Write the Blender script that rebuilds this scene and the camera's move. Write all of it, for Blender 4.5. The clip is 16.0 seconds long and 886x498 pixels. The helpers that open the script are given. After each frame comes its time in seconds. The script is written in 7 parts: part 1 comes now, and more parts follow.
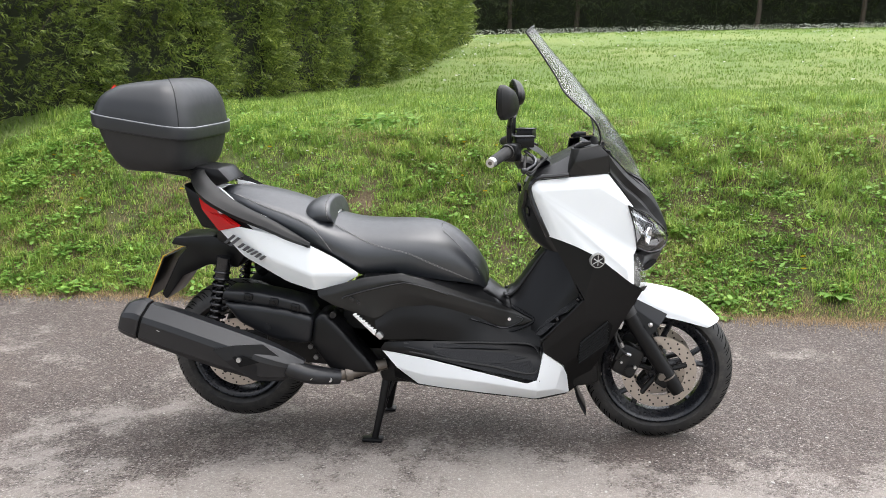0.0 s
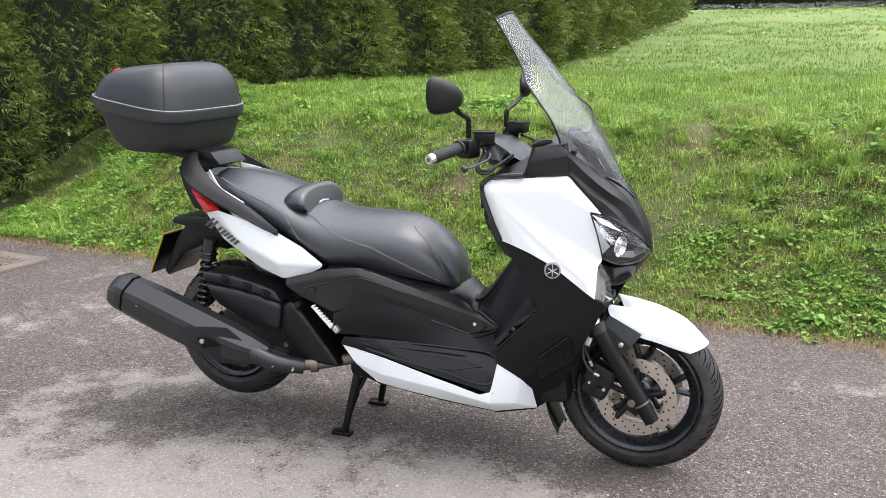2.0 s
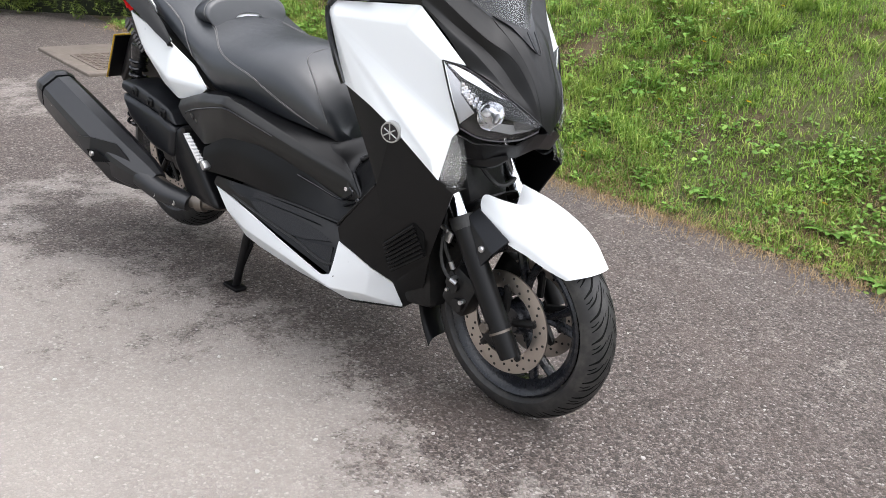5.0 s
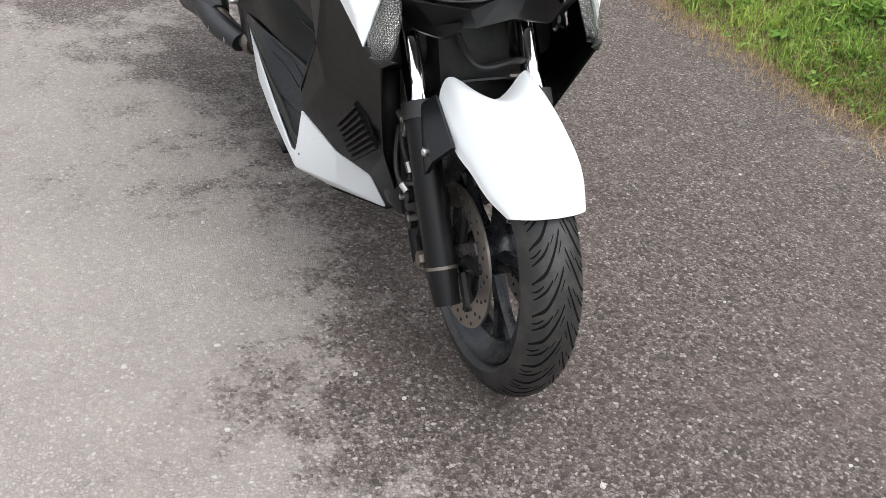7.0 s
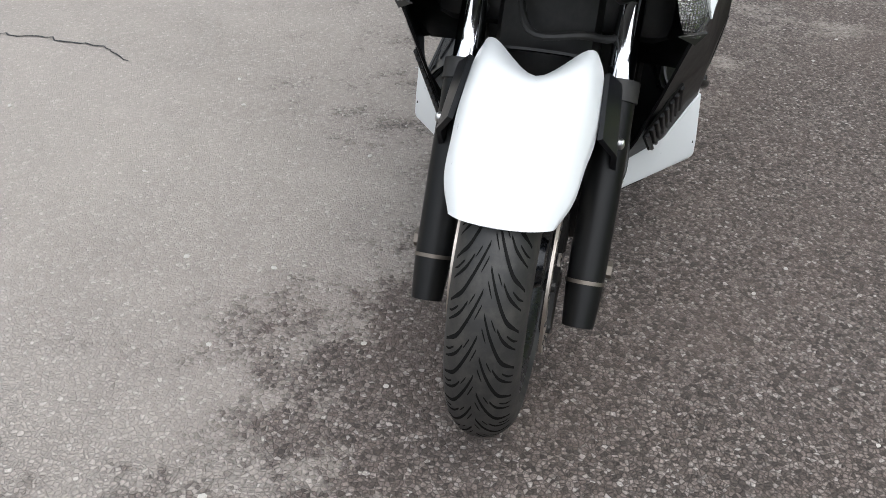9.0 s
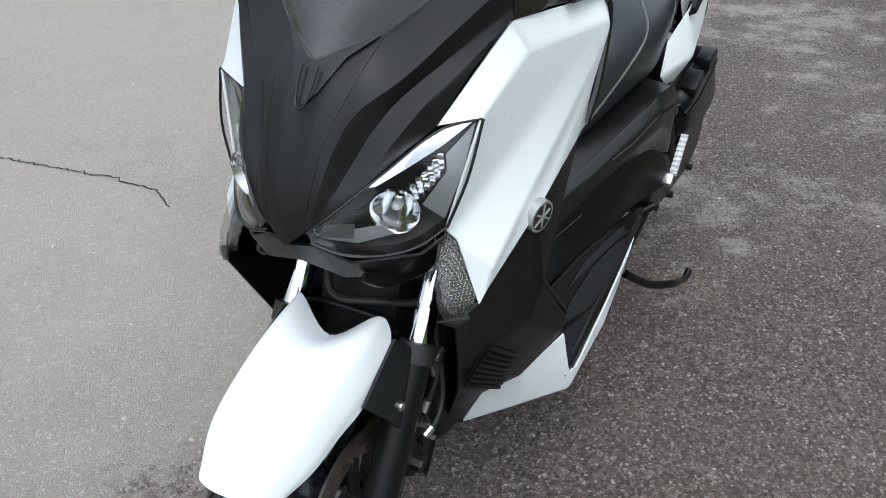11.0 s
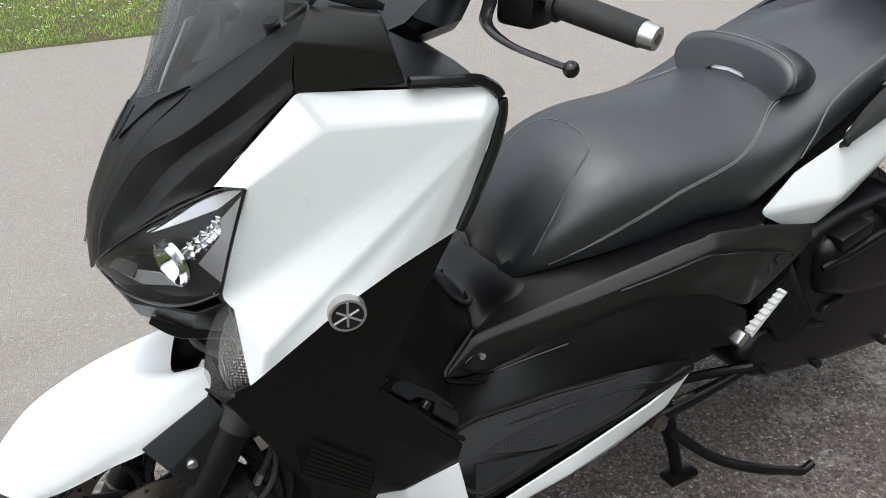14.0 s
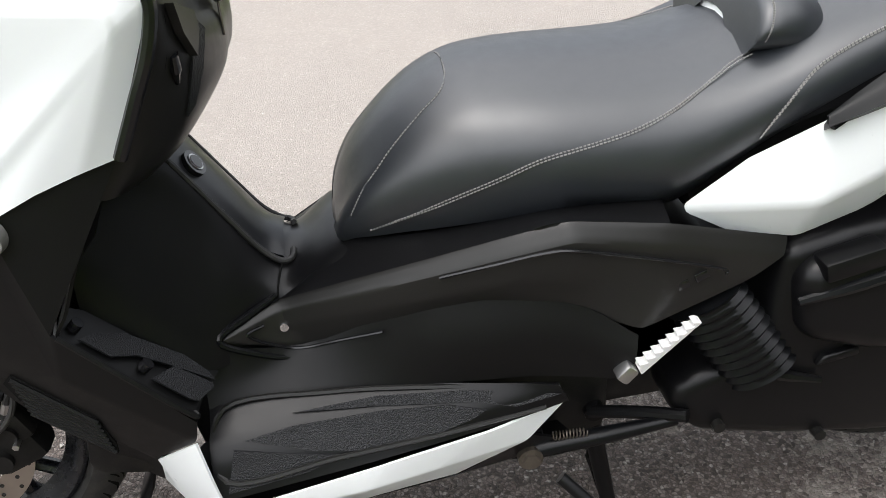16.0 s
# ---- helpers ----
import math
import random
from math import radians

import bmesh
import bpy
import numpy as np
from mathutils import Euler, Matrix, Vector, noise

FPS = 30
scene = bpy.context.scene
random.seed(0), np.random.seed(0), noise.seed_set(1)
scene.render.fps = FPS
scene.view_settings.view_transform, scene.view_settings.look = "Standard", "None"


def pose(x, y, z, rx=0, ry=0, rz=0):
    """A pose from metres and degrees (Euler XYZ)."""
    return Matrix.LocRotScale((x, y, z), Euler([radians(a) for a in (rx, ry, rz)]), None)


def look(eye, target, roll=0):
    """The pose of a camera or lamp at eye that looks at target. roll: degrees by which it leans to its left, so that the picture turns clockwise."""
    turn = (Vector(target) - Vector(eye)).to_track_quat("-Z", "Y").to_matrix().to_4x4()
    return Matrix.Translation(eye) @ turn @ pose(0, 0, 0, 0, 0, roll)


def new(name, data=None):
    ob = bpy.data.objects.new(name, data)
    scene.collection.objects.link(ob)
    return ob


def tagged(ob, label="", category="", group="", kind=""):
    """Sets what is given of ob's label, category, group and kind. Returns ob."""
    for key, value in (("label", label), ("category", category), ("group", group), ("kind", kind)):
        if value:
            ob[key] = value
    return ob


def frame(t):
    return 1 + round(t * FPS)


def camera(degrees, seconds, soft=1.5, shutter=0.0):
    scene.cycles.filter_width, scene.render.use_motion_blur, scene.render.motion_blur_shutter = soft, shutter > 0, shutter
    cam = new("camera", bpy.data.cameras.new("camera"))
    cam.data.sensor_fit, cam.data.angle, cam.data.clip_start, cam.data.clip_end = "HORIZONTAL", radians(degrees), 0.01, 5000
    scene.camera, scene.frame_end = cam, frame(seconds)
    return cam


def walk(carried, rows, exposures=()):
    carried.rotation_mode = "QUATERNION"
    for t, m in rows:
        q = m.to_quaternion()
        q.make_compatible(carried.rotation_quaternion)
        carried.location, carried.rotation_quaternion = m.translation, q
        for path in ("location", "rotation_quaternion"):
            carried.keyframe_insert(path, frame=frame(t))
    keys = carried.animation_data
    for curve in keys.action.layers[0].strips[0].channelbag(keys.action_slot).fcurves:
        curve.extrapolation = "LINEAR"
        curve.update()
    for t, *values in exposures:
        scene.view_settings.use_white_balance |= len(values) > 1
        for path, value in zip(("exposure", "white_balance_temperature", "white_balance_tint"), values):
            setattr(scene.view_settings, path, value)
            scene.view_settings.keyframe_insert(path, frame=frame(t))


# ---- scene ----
cam = camera(52.64, 16.0, 0.75)
PATH = [
    (0, 0.364, -3.147, 1.347, 6.77, -11.79, -0.74),
    (0.5, 0.601, -3.071, 1.352, 12.13, -12.17, -1.27),
    (1, 0.838, -3.027, 1.373, 16.42, -12.53, -0.82),
    (1.5, 1.000, -2.907, 1.363, 19.08, -12.98, -0.85),
    (2, 1.195, -2.781, 1.382, 21.96, -13.21, -0.28),
    (2.5, 1.445, -2.676, 1.392, 25.90, -13.64, 0.45),
    (3, 1.586, -2.510, 1.382, 28.54, -14.57, 0.91),
    (3.5, 1.677, -2.268, 1.377, 31.41, -15.39, 1.16),
    (4, 1.836, -2.062, 1.340, 35.15, -16.79, 1.43),
    (4.5, 1.934, -1.840, 1.297, 38.82, -19.95, 2.07),
    (4.7, 1.943, -1.743, 1.266, 40.27, -20.83, 2.99),
    (6.8, 1.961, -0.762, 1.120, 61.97, -31.08, 5.50),
    (7, 1.972, -0.628, 1.116, 66.44, -32.23, 4.20),
    (7.5, 2.040, -0.417, 1.099, 76.88, -32.78, 3.36),
    (8, 2.032, -0.244, 1.039, 85.05, -34.26, 3.52),
    (8.2, 2.003, -0.172, 0.990, 88.22, -34.34, 3.62),
    (10.3, 1.619, 0.487, 1.223, 116.82, -34.25, -0.05),
    (10.5, 1.600, 0.520, 1.258, 116.91, -33.29, -0.25),
    (11, 1.577, 0.626, 1.316, 116.65, -31.08, 0.11),
    (11.5, 1.565, 0.798, 1.342, 120.26, -28.18, 1.29),
    (12, 1.532, 0.920, 1.354, 124.16, -27.45, 1.40),
    (12.5, 1.391, 0.965, 1.321, 128.18, -26.87, 1.07),
    (13, 1.231, 0.995, 1.310, 133.26, -26.97, 1.17),
    (13.5, 1.069, 1.076, 1.293, 142.49, -26.96, -0.26),
    (14, 0.920, 1.136, 1.299, 148.96, -27.58, 0.27),
    (14.5, 0.732, 1.106, 1.272, 154.62, -29.03, 0.87),
    (15, 0.538, 1.087, 1.266, 160.64, -30.04, -0.09),
    (15.5, 0.332, 1.149, 1.217, 167.35, -28.91, -0.35),
    (16, 0.141, 1.157, 1.156, 172.97, -29.76, -2.33),
]


def aim(x, y, z, yaw, pitch, roll):
    return pose(x, y, z, 90 + pitch, 0, yaw) @ pose(0, 0, 0, 0, 0, roll)


walk(cam, [(t, aim(*row)) for t, *row in PATH], [(0, 1.29, 6400, 11), (1.0, 1.37, 6300, 12), (3.0, 1.38, 6250, 12), (4.7, 1.25, 6280, 12), (6.8, 1.03, 6350, 10), (8.2, 0.93, 6350, 10), (10.3, 0.52, 5900, 5), (11.0, 0.62, 5950, 6), (12.0, 0.74, 6200, 9), (13.5, 0.72, 6280, 8), (14.5, 0.80, 6300, 8), (15.5, 0.92, 6400, 9), (16, 1.22, 6480, 10)])

# ---- world, sun, exposure ----
world = bpy.data.worlds.new("overcast")
scene.world = world
world.use_nodes = True
wt = world.node_tree
sky = wt.nodes.new("ShaderNodeTexSky")
sky.sky_type = 'NISHITA'
sky.sun_disc = False
sky.sun_elevation = radians(68)
sky.sun_rotation = radians(60)
sky.dust_density = 4.0
sky.ozone_density = 1.0
soft_sky = wt.nodes.new("ShaderNodeHueSaturation")
soft_sky.inputs["Saturation"].default_value = 0.3
wt.links.new(sky.outputs[0], soft_sky.inputs["Color"])
wt.links.new(soft_sky.outputs[0], wt.nodes["Background"].inputs["Color"])
wt.nodes["Background"].inputs["Strength"].default_value = 0.15
sun = new("sun", bpy.data.lights.new("sun", 'SUN'))
sun.data.energy, sun.data.angle, sun.data.color = 1.4, radians(125), (1.0, 0.985, 0.965)
sun.matrix_world = look((2.0, 0.8, 9.0), (0, 0, 0))


# ---- materials ----
class Nodes:
    """A material's node tree, with short ways to add to it."""

    def __init__(self, name, rough=0.5, metal=0.0, color=(0.5, 0.5, 0.5), spec=0.5):
        self.mat = bpy.data.materials.new(name)
        self.mat.use_nodes = True
        self.tree = self.mat.node_tree
        self.bsdf = self.tree.nodes["Principled BSDF"]
        self.set("Roughness", rough)
        self.set("Metallic", metal)
        self.set("Base Color", (*color, 1))
        self.set("Specular IOR Level", spec)
        self.coord = self.add("ShaderNodeTexCoord")
        self.bumps = None

    def add(self, kind, **inputs):
        node = self.tree.nodes.new(kind)
        for key, value in inputs.items():
            self.wire(value, node.inputs[key.replace("_", " ")])
        return node

    def wire(self, value, socket):
        if isinstance(value, bpy.types.NodeSocket):
            self.tree.links.new(value, socket)
        else:
            socket.default_value = value

    def set(self, key, value):
        self.wire(value, self.bsdf.inputs[key])

    def noise(self, scale, detail=4.0, rough=0.55, vector=None, distort=0.0):
        n = self.add("ShaderNodeTexNoise", Scale=scale, Detail=detail, Roughness=rough, Distortion=distort)
        self.tree.links.new(vector or self.coord.outputs["Object"], n.inputs["Vector"])
        return n.outputs["Fac"]

    def voronoi(self, scale, out="Color", feature='F1', randomness=1.0):
        n = self.add("ShaderNodeTexVoronoi", Scale=scale, Randomness=randomness)
        n.feature = feature
        self.tree.links.new(self.coord.outputs["Object"], n.inputs["Vector"])
        return n.outputs[out]

    def ramp(self, fac, *stops):
        n = self.add("ShaderNodeValToRGB")
        self.tree.links.new(fac, n.inputs["Fac"])
        while len(n.color_ramp.elements) < len(stops):
            n.color_ramp.elements.new(0.5)
        for e, (p, c) in zip(n.color_ramp.elements, stops):
            e.position, e.color = p, (*((c, c, c) if isinstance(c, (int, float)) else c), 1)
        return n.outputs["Color"]

    def mix(self, fac, a, b, blend='MIX'):
        n = self.tree.nodes.new("ShaderNodeMix")
        n.data_type, n.blend_type = 'RGBA', blend
        for value, k in ((fac, 0), (a, 6), (b, 7)):
            self.wire((*value, 1) if isinstance(value, tuple) and len(value) == 3 else value, n.inputs[k])
        return n.outputs[2]

    def maths(self, op, a, b=0.0):
        n = self.tree.nodes.new("ShaderNodeMath")
        n.operation = op
        self.wire(a, n.inputs[0])
        self.wire(b, n.inputs[1])
        return n.outputs[0]

    def bump(self, height, strength=0.3, distance=0.002):
        n = self.add("ShaderNodeBump", Height=height, Strength=strength, Distance=distance)
        if self.bumps:
            self.tree.links.new(self.bumps, n.inputs["Normal"])
        self.bumps = n.outputs["Normal"]
        self.set("Normal", self.bumps)

    def island(self):
        return self.add("ShaderNodeNewGeometry").outputs["Random Per Island"]

    def random(self):
        return self.add("ShaderNodeObjectInfo").outputs["Random"]


def plain(name, color, rough, metal=0.0, grain=300.0, depth=0.0002, vary=0.15, spec=0.5, dust=0.0):
    """Plastic, metal or rubber with a fine grain, a slow variation of tone and gloss, and a little dust."""
    n = Nodes(name, rough, metal, color, spec)
    slow = n.noise(6.0, 5.0, 0.6)
    dark = tuple(c * (1 - vary) for c in color)
    light = tuple(min(1, c * (1 + vary)) for c in color)
    tone = n.mix(slow, dark, light)
    if dust:
        tone = n.mix(n.ramp(n.noise(28.0, 8.0, 0.7), (0.45, 0.0), (0.8, dust)), tone, (0.30, 0.27, 0.23))
    n.set("Base Color", tone)
    n.set("Roughness", n.ramp(n.noise(40.0, 6.0, 0.65), (0.2, max(0.02, rough * 0.85)), (0.85, min(1.0, rough * 1.2))))
    if depth:
        n.bump(n.noise(grain, 2.0), 0.35, depth)
    return n.mat


M_WHITE = plain("white_pearl_paint", (0.74, 0.765, 0.775), 0.30, grain=900, depth=0.00004, vary=0.015)
M_BLACK = plain("black_textured_plastic", (0.0042, 0.0042, 0.0047), 0.33, grain=900, depth=0.0001, vary=0.2, spec=0.26)
M_MATT = plain("matt_black_paint", (0.0072, 0.0073, 0.0073), 0.42, grain=1400, depth=0.00006, vary=0.12, spec=0.25)
M_GREY = plain("dark_grey_plastic", (0.0125, 0.0123, 0.0116), 0.36, grain=1200, depth=0.00006, vary=0.1, spec=0.34)
M_BLUEGREY = plain("satin_slate_plastic", (0.009, 0.0096, 0.0112), 0.33, grain=900, depth=0.00006, vary=0.1, spec=0.34)
M_GLOSS = plain("gloss_black_plastic", (0.008, 0.008, 0.009), 0.15, grain=200, depth=0.0, vary=0.1)
M_SEAT = plain("black_seat_vinyl", (0.013, 0.0155, 0.0195), 0.41, grain=1600, depth=0.00012, vary=0.12, spec=0.95)
M_SEATB = plain("grained_seat_vinyl", (0.013, 0.013, 0.014), 0.6, grain=700, depth=0.0004, vary=0.1)
M_THREAD = plain("grey_thread", (0.21, 0.205, 0.20), 0.8, vary=0.2)
M_RUBBER = plain("rubber", (0.010, 0.010, 0.010), 0.6, grain=500, depth=0.0003, vary=0.25, dust=0.06)
M_TYRE = plain("tyre_rubber", (0.017, 0.0168, 0.0165), 0.52, grain=700, depth=0.0003, vary=0.25, dust=0.14)
M_RIM = plain("satin_black_wheel_paint", (0.008, 0.009, 0.012), 0.27, grain=800, depth=0.00004, vary=0.15, dust=0.04)
M_DEEP = plain("deep_black_plastic", (0.0038, 0.0039, 0.0041), 0.42, grain=900, depth=0.0001, vary=0.2, spec=0.24)
M_SHEEN = plain("polished_black_plastic", (0.004, 0.0043, 0.005), 0.30, grain=900, depth=0.00004, vary=0.15, spec=0.26)
M_BRIGHT = plain("bright_cast_aluminium", (0.80, 0.80, 0.80), 0.38, 0.45, grain=500, depth=0.00008, vary=0.06)
M_IRON = plain("rusty_brown_iron", (0.115, 0.09, 0.072), 0.85, grain=120, depth=0.001, vary=0.3, dust=0.3)
M_SATIN = plain("satin_reflector", (0.42, 0.43, 0.45), 0.42, 0.8, depth=0.0, vary=0.05)
M_CHROME = plain("chrome", (0.75, 0.76, 0.78), 0.08, 1.0, depth=0.0, vary=0.03)
M_ALU = plain("bare_aluminium", (0.55, 0.55, 0.55), 0.35, 1.0, grain=600, depth=0.00008, vary=0.1)
M_DISC = plain("worn_brake_steel", (0.52, 0.47, 0.42), 0.36, 1.0, grain=900, depth=0.00005, vary=0.2)
M_DISCHOLE = plain("dark_drilled_hole", (0.02, 0.018, 0.016), 0.8)
M_STEEL = plain("dull_steel", (0.16, 0.14, 0.12), 0.5, 0.9, grain=400, depth=0.0003, vary=0.3, dust=0.3)
M_MUFF = plain("satin_black_exhaust_paint", (0.010, 0.0105, 0.012), 0.36, grain=900, depth=0.00006, vary=0.1)
M_ENGINE = plain("engine_black", (0.005, 0.005, 0.005), 0.45, grain=300, depth=0.0005, vary=0.35, spec=0.3, dust=0.05)
M_CASE = plain("black_case_plastic", (0.010, 0.0105, 0.0112), 0.5, grain=1500, depth=0.00025, vary=0.12)
M_CASELID = plain("satin_case_lid", (0.016, 0.0175, 0.020), 0.42, grain=900, depth=0.00004, vary=0.08)
M_LINE = plain("pale_edge_line", (0.24, 0.25, 0.26), 0.5)
M_RED = plain("red_lens", (0.55, 0.012, 0.012), 0.12, depth=0.0, vary=0.05)
M_PLATE = plain("yellow_number_plate", (0.72, 0.47, 0.05), 0.35, depth=0.0, vary=0.04)
# printed bars and dark joints; also the painted shade of grooves and recesses
M_INK_SHADE = plain("ink_and_recess_shade", (0.006, 0.006, 0.006), 0.8, depth=0.0, spec=0.1)
M_BADGE = plain("grey_badge_metal", (0.40, 0.40, 0.39), 0.35, 0.6, depth=0.0)
M_TEXT = plain("graphite_lettering", (0.05, 0.05, 0.055), 0.4, depth=0.0)


def glass(name, color, rough=0.02, alpha=0.25, sheen=0.75):
    """A thin clear pane: partly see-through, with gloss."""
    n = Nodes(name, 0.5, 0.0, color, 0.0)
    clear = n.add("ShaderNodeBsdfTransparent", Color=(*color, 1))
    haze = n.add("ShaderNodeMixShader", Fac=alpha)
    n.tree.links.new(clear.outputs[0], haze.inputs[1])
    n.tree.links.new(n.bsdf.outputs[0], haze.inputs[2])
    n.gloss = n.add("ShaderNodeBsdfGlossy", Color=(1, 1, 1, 1), Roughness=rough)
    facing = n.add("ShaderNodeLayerWeight", Blend=0.5).outputs["Facing"]
    blend = n.add("ShaderNodeMixShader", Fac=n.maths('ADD', n.maths('MULTIPLY', n.maths('POWER', facing, 2.6), sheen), 0.02))
    n.tree.links.new(haze.outputs[0], blend.inputs[1])
    n.tree.links.new(n.gloss.outputs[0], blend.inputs[2])
    n.tree.links.new(blend.outputs[0], n.tree.nodes["Material Output"].inputs["Surface"])
    return n


def screen_material():
    n = glass("smoked_screen", (0.76, 0.765, 0.765), 0.14, 0.045, 0.15)
    streak = n.noise(14.0, 6.0, 0.6)
    n.set("Base Color", n.mix(streak, (0.45, 0.46, 0.47), (0.8, 0.81, 0.82)))
    return n.mat


M_SCREEN = screen_material()
M_LENS = glass("clear_lens", (0.95, 0.95, 0.95), 0.01, 0.004, 0.4).mat


def prism_material():
    n = glass("prismatic_indicator_lens", (0.84, 0.84, 0.83), 0.05, 0.015, 0.14)
    n.bump(n.voronoi(190.0, "Distance", randomness=0.0), 0.8, 0.003)
    n.tree.links.new(n.bumps, n.gloss.inputs["Normal"])
    return n.mat


M_PRISM = prism_material()


def reflex_material():
    n = Nodes("faceted_silver_reflector", 0.22, 1.0, (0.42, 0.41, 0.40))
    cells = n.voronoi(260.0, "Distance", randomness=0.0)
    n.bump(cells, 0.8, 0.003)
    n.set("Base Color", n.ramp(cells, (0.1, (0.55, 0.545, 0.54)), (0.6, (0.12, 0.12, 0.115))))
    return n.mat


M_REFLEX = reflex_material()
M_MIRROR = plain("mirror_glass", (0.85, 0.86, 0.88), 0.02, 1.0, depth=0.0, vary=0.0)


def mesh_weave():
    """Footwell inserts: a fine woven relief."""
    n = Nodes("ribbed_rubber_mat", 0.55, 0.0, (0.02, 0.021, 0.023), 0.3)
    v = n.voronoi(520.0, "Distance", randomness=0.9)
    n.set("Base Color", n.ramp(v, (0.15, (0.004, 0.004, 0.0046)), (0.6, (0.012, 0.0127, 0.0145))))
    n.bump(v, 0.8, 0.0015)
    return n.mat


M_WEAVE = mesh_weave()


def asphalt_material():
    """Old reddish chip-seal: pale and brown stones in a grey binder, dusty and damp patches."""
    n = Nodes("worn_asphalt", 0.85)
    stone = n.voronoi(135.0, "Color")
    grey = n.add("ShaderNodeSeparateColor", Color=stone)
    tones = n.ramp(grey.outputs[0], (0.0, (0.042, 0.033, 0.028)), (0.38, (0.106, 0.084, 0.073)), (0.78, (0.168, 0.140, 0.124)), (0.95, (0.225, 0.198, 0.18)), (1.0, (0.33, 0.305, 0.28)))
    chips = n.add("ShaderNodeSeparateColor", Color=n.voronoi(320.0, "Color"))
    tones = n.mix(1.0, tones, n.ramp(chips.outputs[1], (0.0, 0.66), (0.75, 1.1), (1.0, 1.35)), 'MULTIPLY')
    gaps = n.voronoi(135.0, "Distance", 'DISTANCE_TO_EDGE')
    gap = n.ramp(gaps, (0.0, 1.0), (0.16, 0.0))
    tones = n.mix(n.mix(1.0, gap, (0.75, 0.75, 0.75), 'MULTIPLY'), tones, (0.026, 0.021, 0.018))
    dusty = n.mix(0.60, tones, (0.43, 0.392, 0.353))
    big = n.noise(0.75, 6.0, 0.62, distort=0.4)
    fine = n.noise(5.5, 10.0, 0.75)
    where = n.maths('ADD', n.maths('MULTIPLY', big, 0.62), n.maths('MULTIPLY', fine, 0.38))
    place = n.add("ShaderNodeSeparateXYZ", Vector=n.coord.outputs["Object"])
    # dusty and pale on the open side of the lane, damp and dark towards the verge
    lane = n.maths('MULTIPLY', n.maths('ADD', place.outputs[1], 0.42), -0.16)
    lane = n.maths('MINIMUM', n.maths('MAXIMUM', lane, -0.10), 0.22)
    where = n.maths('ADD', where, lane)
    where = n.maths('ADD', where, n.maths('MULTIPLY', n.maths('SUBTRACT', grey.outputs[1], 0.5), 0.05))
    dust = n.ramp(where, (0.452, 0.0), (0.515, 0.75), (0.66, 1.0))
    brown = n.ramp(n.noise(2.1, 8.0, 0.7), (0.45, 0.0), (0.72, 0.55))
    tones = n.mix(brown, tones, n.mix(0.6, tones, (0.125, 0.093, 0.077)))
    n.set("Base Color", n.mix(dust, tones, dusty))
    n.set("Roughness", n.ramp(fine, (0.3, 0.68), (0.7, 0.95)))
    n.bump(gap, 0.7, -0.004)
    n.bump(n.noise(300.0, 3.0), 0.5, 0.002)
    return n.mat


M_ASPHALT = asphalt_material()


def leafy(name, dark, mid, light, rough=0.55):
    """Leaves and blades: each island its own green, a little light through it."""
    n = Nodes(name, rough, 0.0, mid, 0.3)
    tone = n.ramp(n.island(), (0.0, dark), (0.5, mid), (1.0, light))
    patch = n.noise(1.3, 5.0, 0.6)
    tone = n.mix(n.ramp(patch, (0.35, 0.0), (0.7, 0.45)), tone, light)
    tone = n.mix(n.ramp(n.noise(5.5, 3.0, 0.6), (0.38, 0.0), (0.68, 0.6)), tone, dark)
    n.set("Base Color", tone)
    n.set("Subsurface Weight", 0.0)
    thin = n.add("ShaderNodeBsdfTranslucent")
    n.tree.links.new(tone, thin.inputs["Color"])
    blend = n.add("ShaderNodeMixShader", Fac=0.35)
    n.tree.links.new(n.bsdf.outputs[0], blend.inputs[1])
    n.tree.links.new(thin.outputs[0], blend.inputs[2])
    n.tree.links.new(blend.outputs[0], n.tree.nodes["Material Output"].inputs["Surface"])
    return n.mat


M_GRASS = leafy("meadow_grass", (0.075, 0.165, 0.022), (0.235, 0.40, 0.055), (0.50, 0.58, 0.15))
M_FIELD = leafy("field_grass", (0.13, 0.215, 0.036), (0.16, 0.25, 0.045), (0.20, 0.28, 0.06))
M_WEED = leafy("broad_weed_leaves", (0.07, 0.17, 0.022), (0.17, 0.34, 0.050), (0.32, 0.49, 0.11))
M_STRAW = leafy("dry_straw", (0.22, 0.15, 0.075), (0.36, 0.25, 0.14), (0.52, 0.40, 0.24), 0.8)
M_CONIFER = leafy("conifer_sprays", (0.03, 0.055, 0.012), (0.115, 0.17, 0.032), (0.30, 0.36, 0.075))
M_FARLEAF = leafy("far_hedgerow_leaves", (0.016, 0.026, 0.012), (0.035, 0.05, 0.018), (0.08, 0.095, 0.035))
M_PETAL = leafy("white_petals", (0.6, 0.62, 0.55), (0.75, 0.76, 0.7), (0.85, 0.85, 0.8))
M_YELLOW = leafy("yellow_petals", (0.7, 0.42, 0.01), (0.8, 0.52, 0.02), (0.85, 0.6, 0.03))


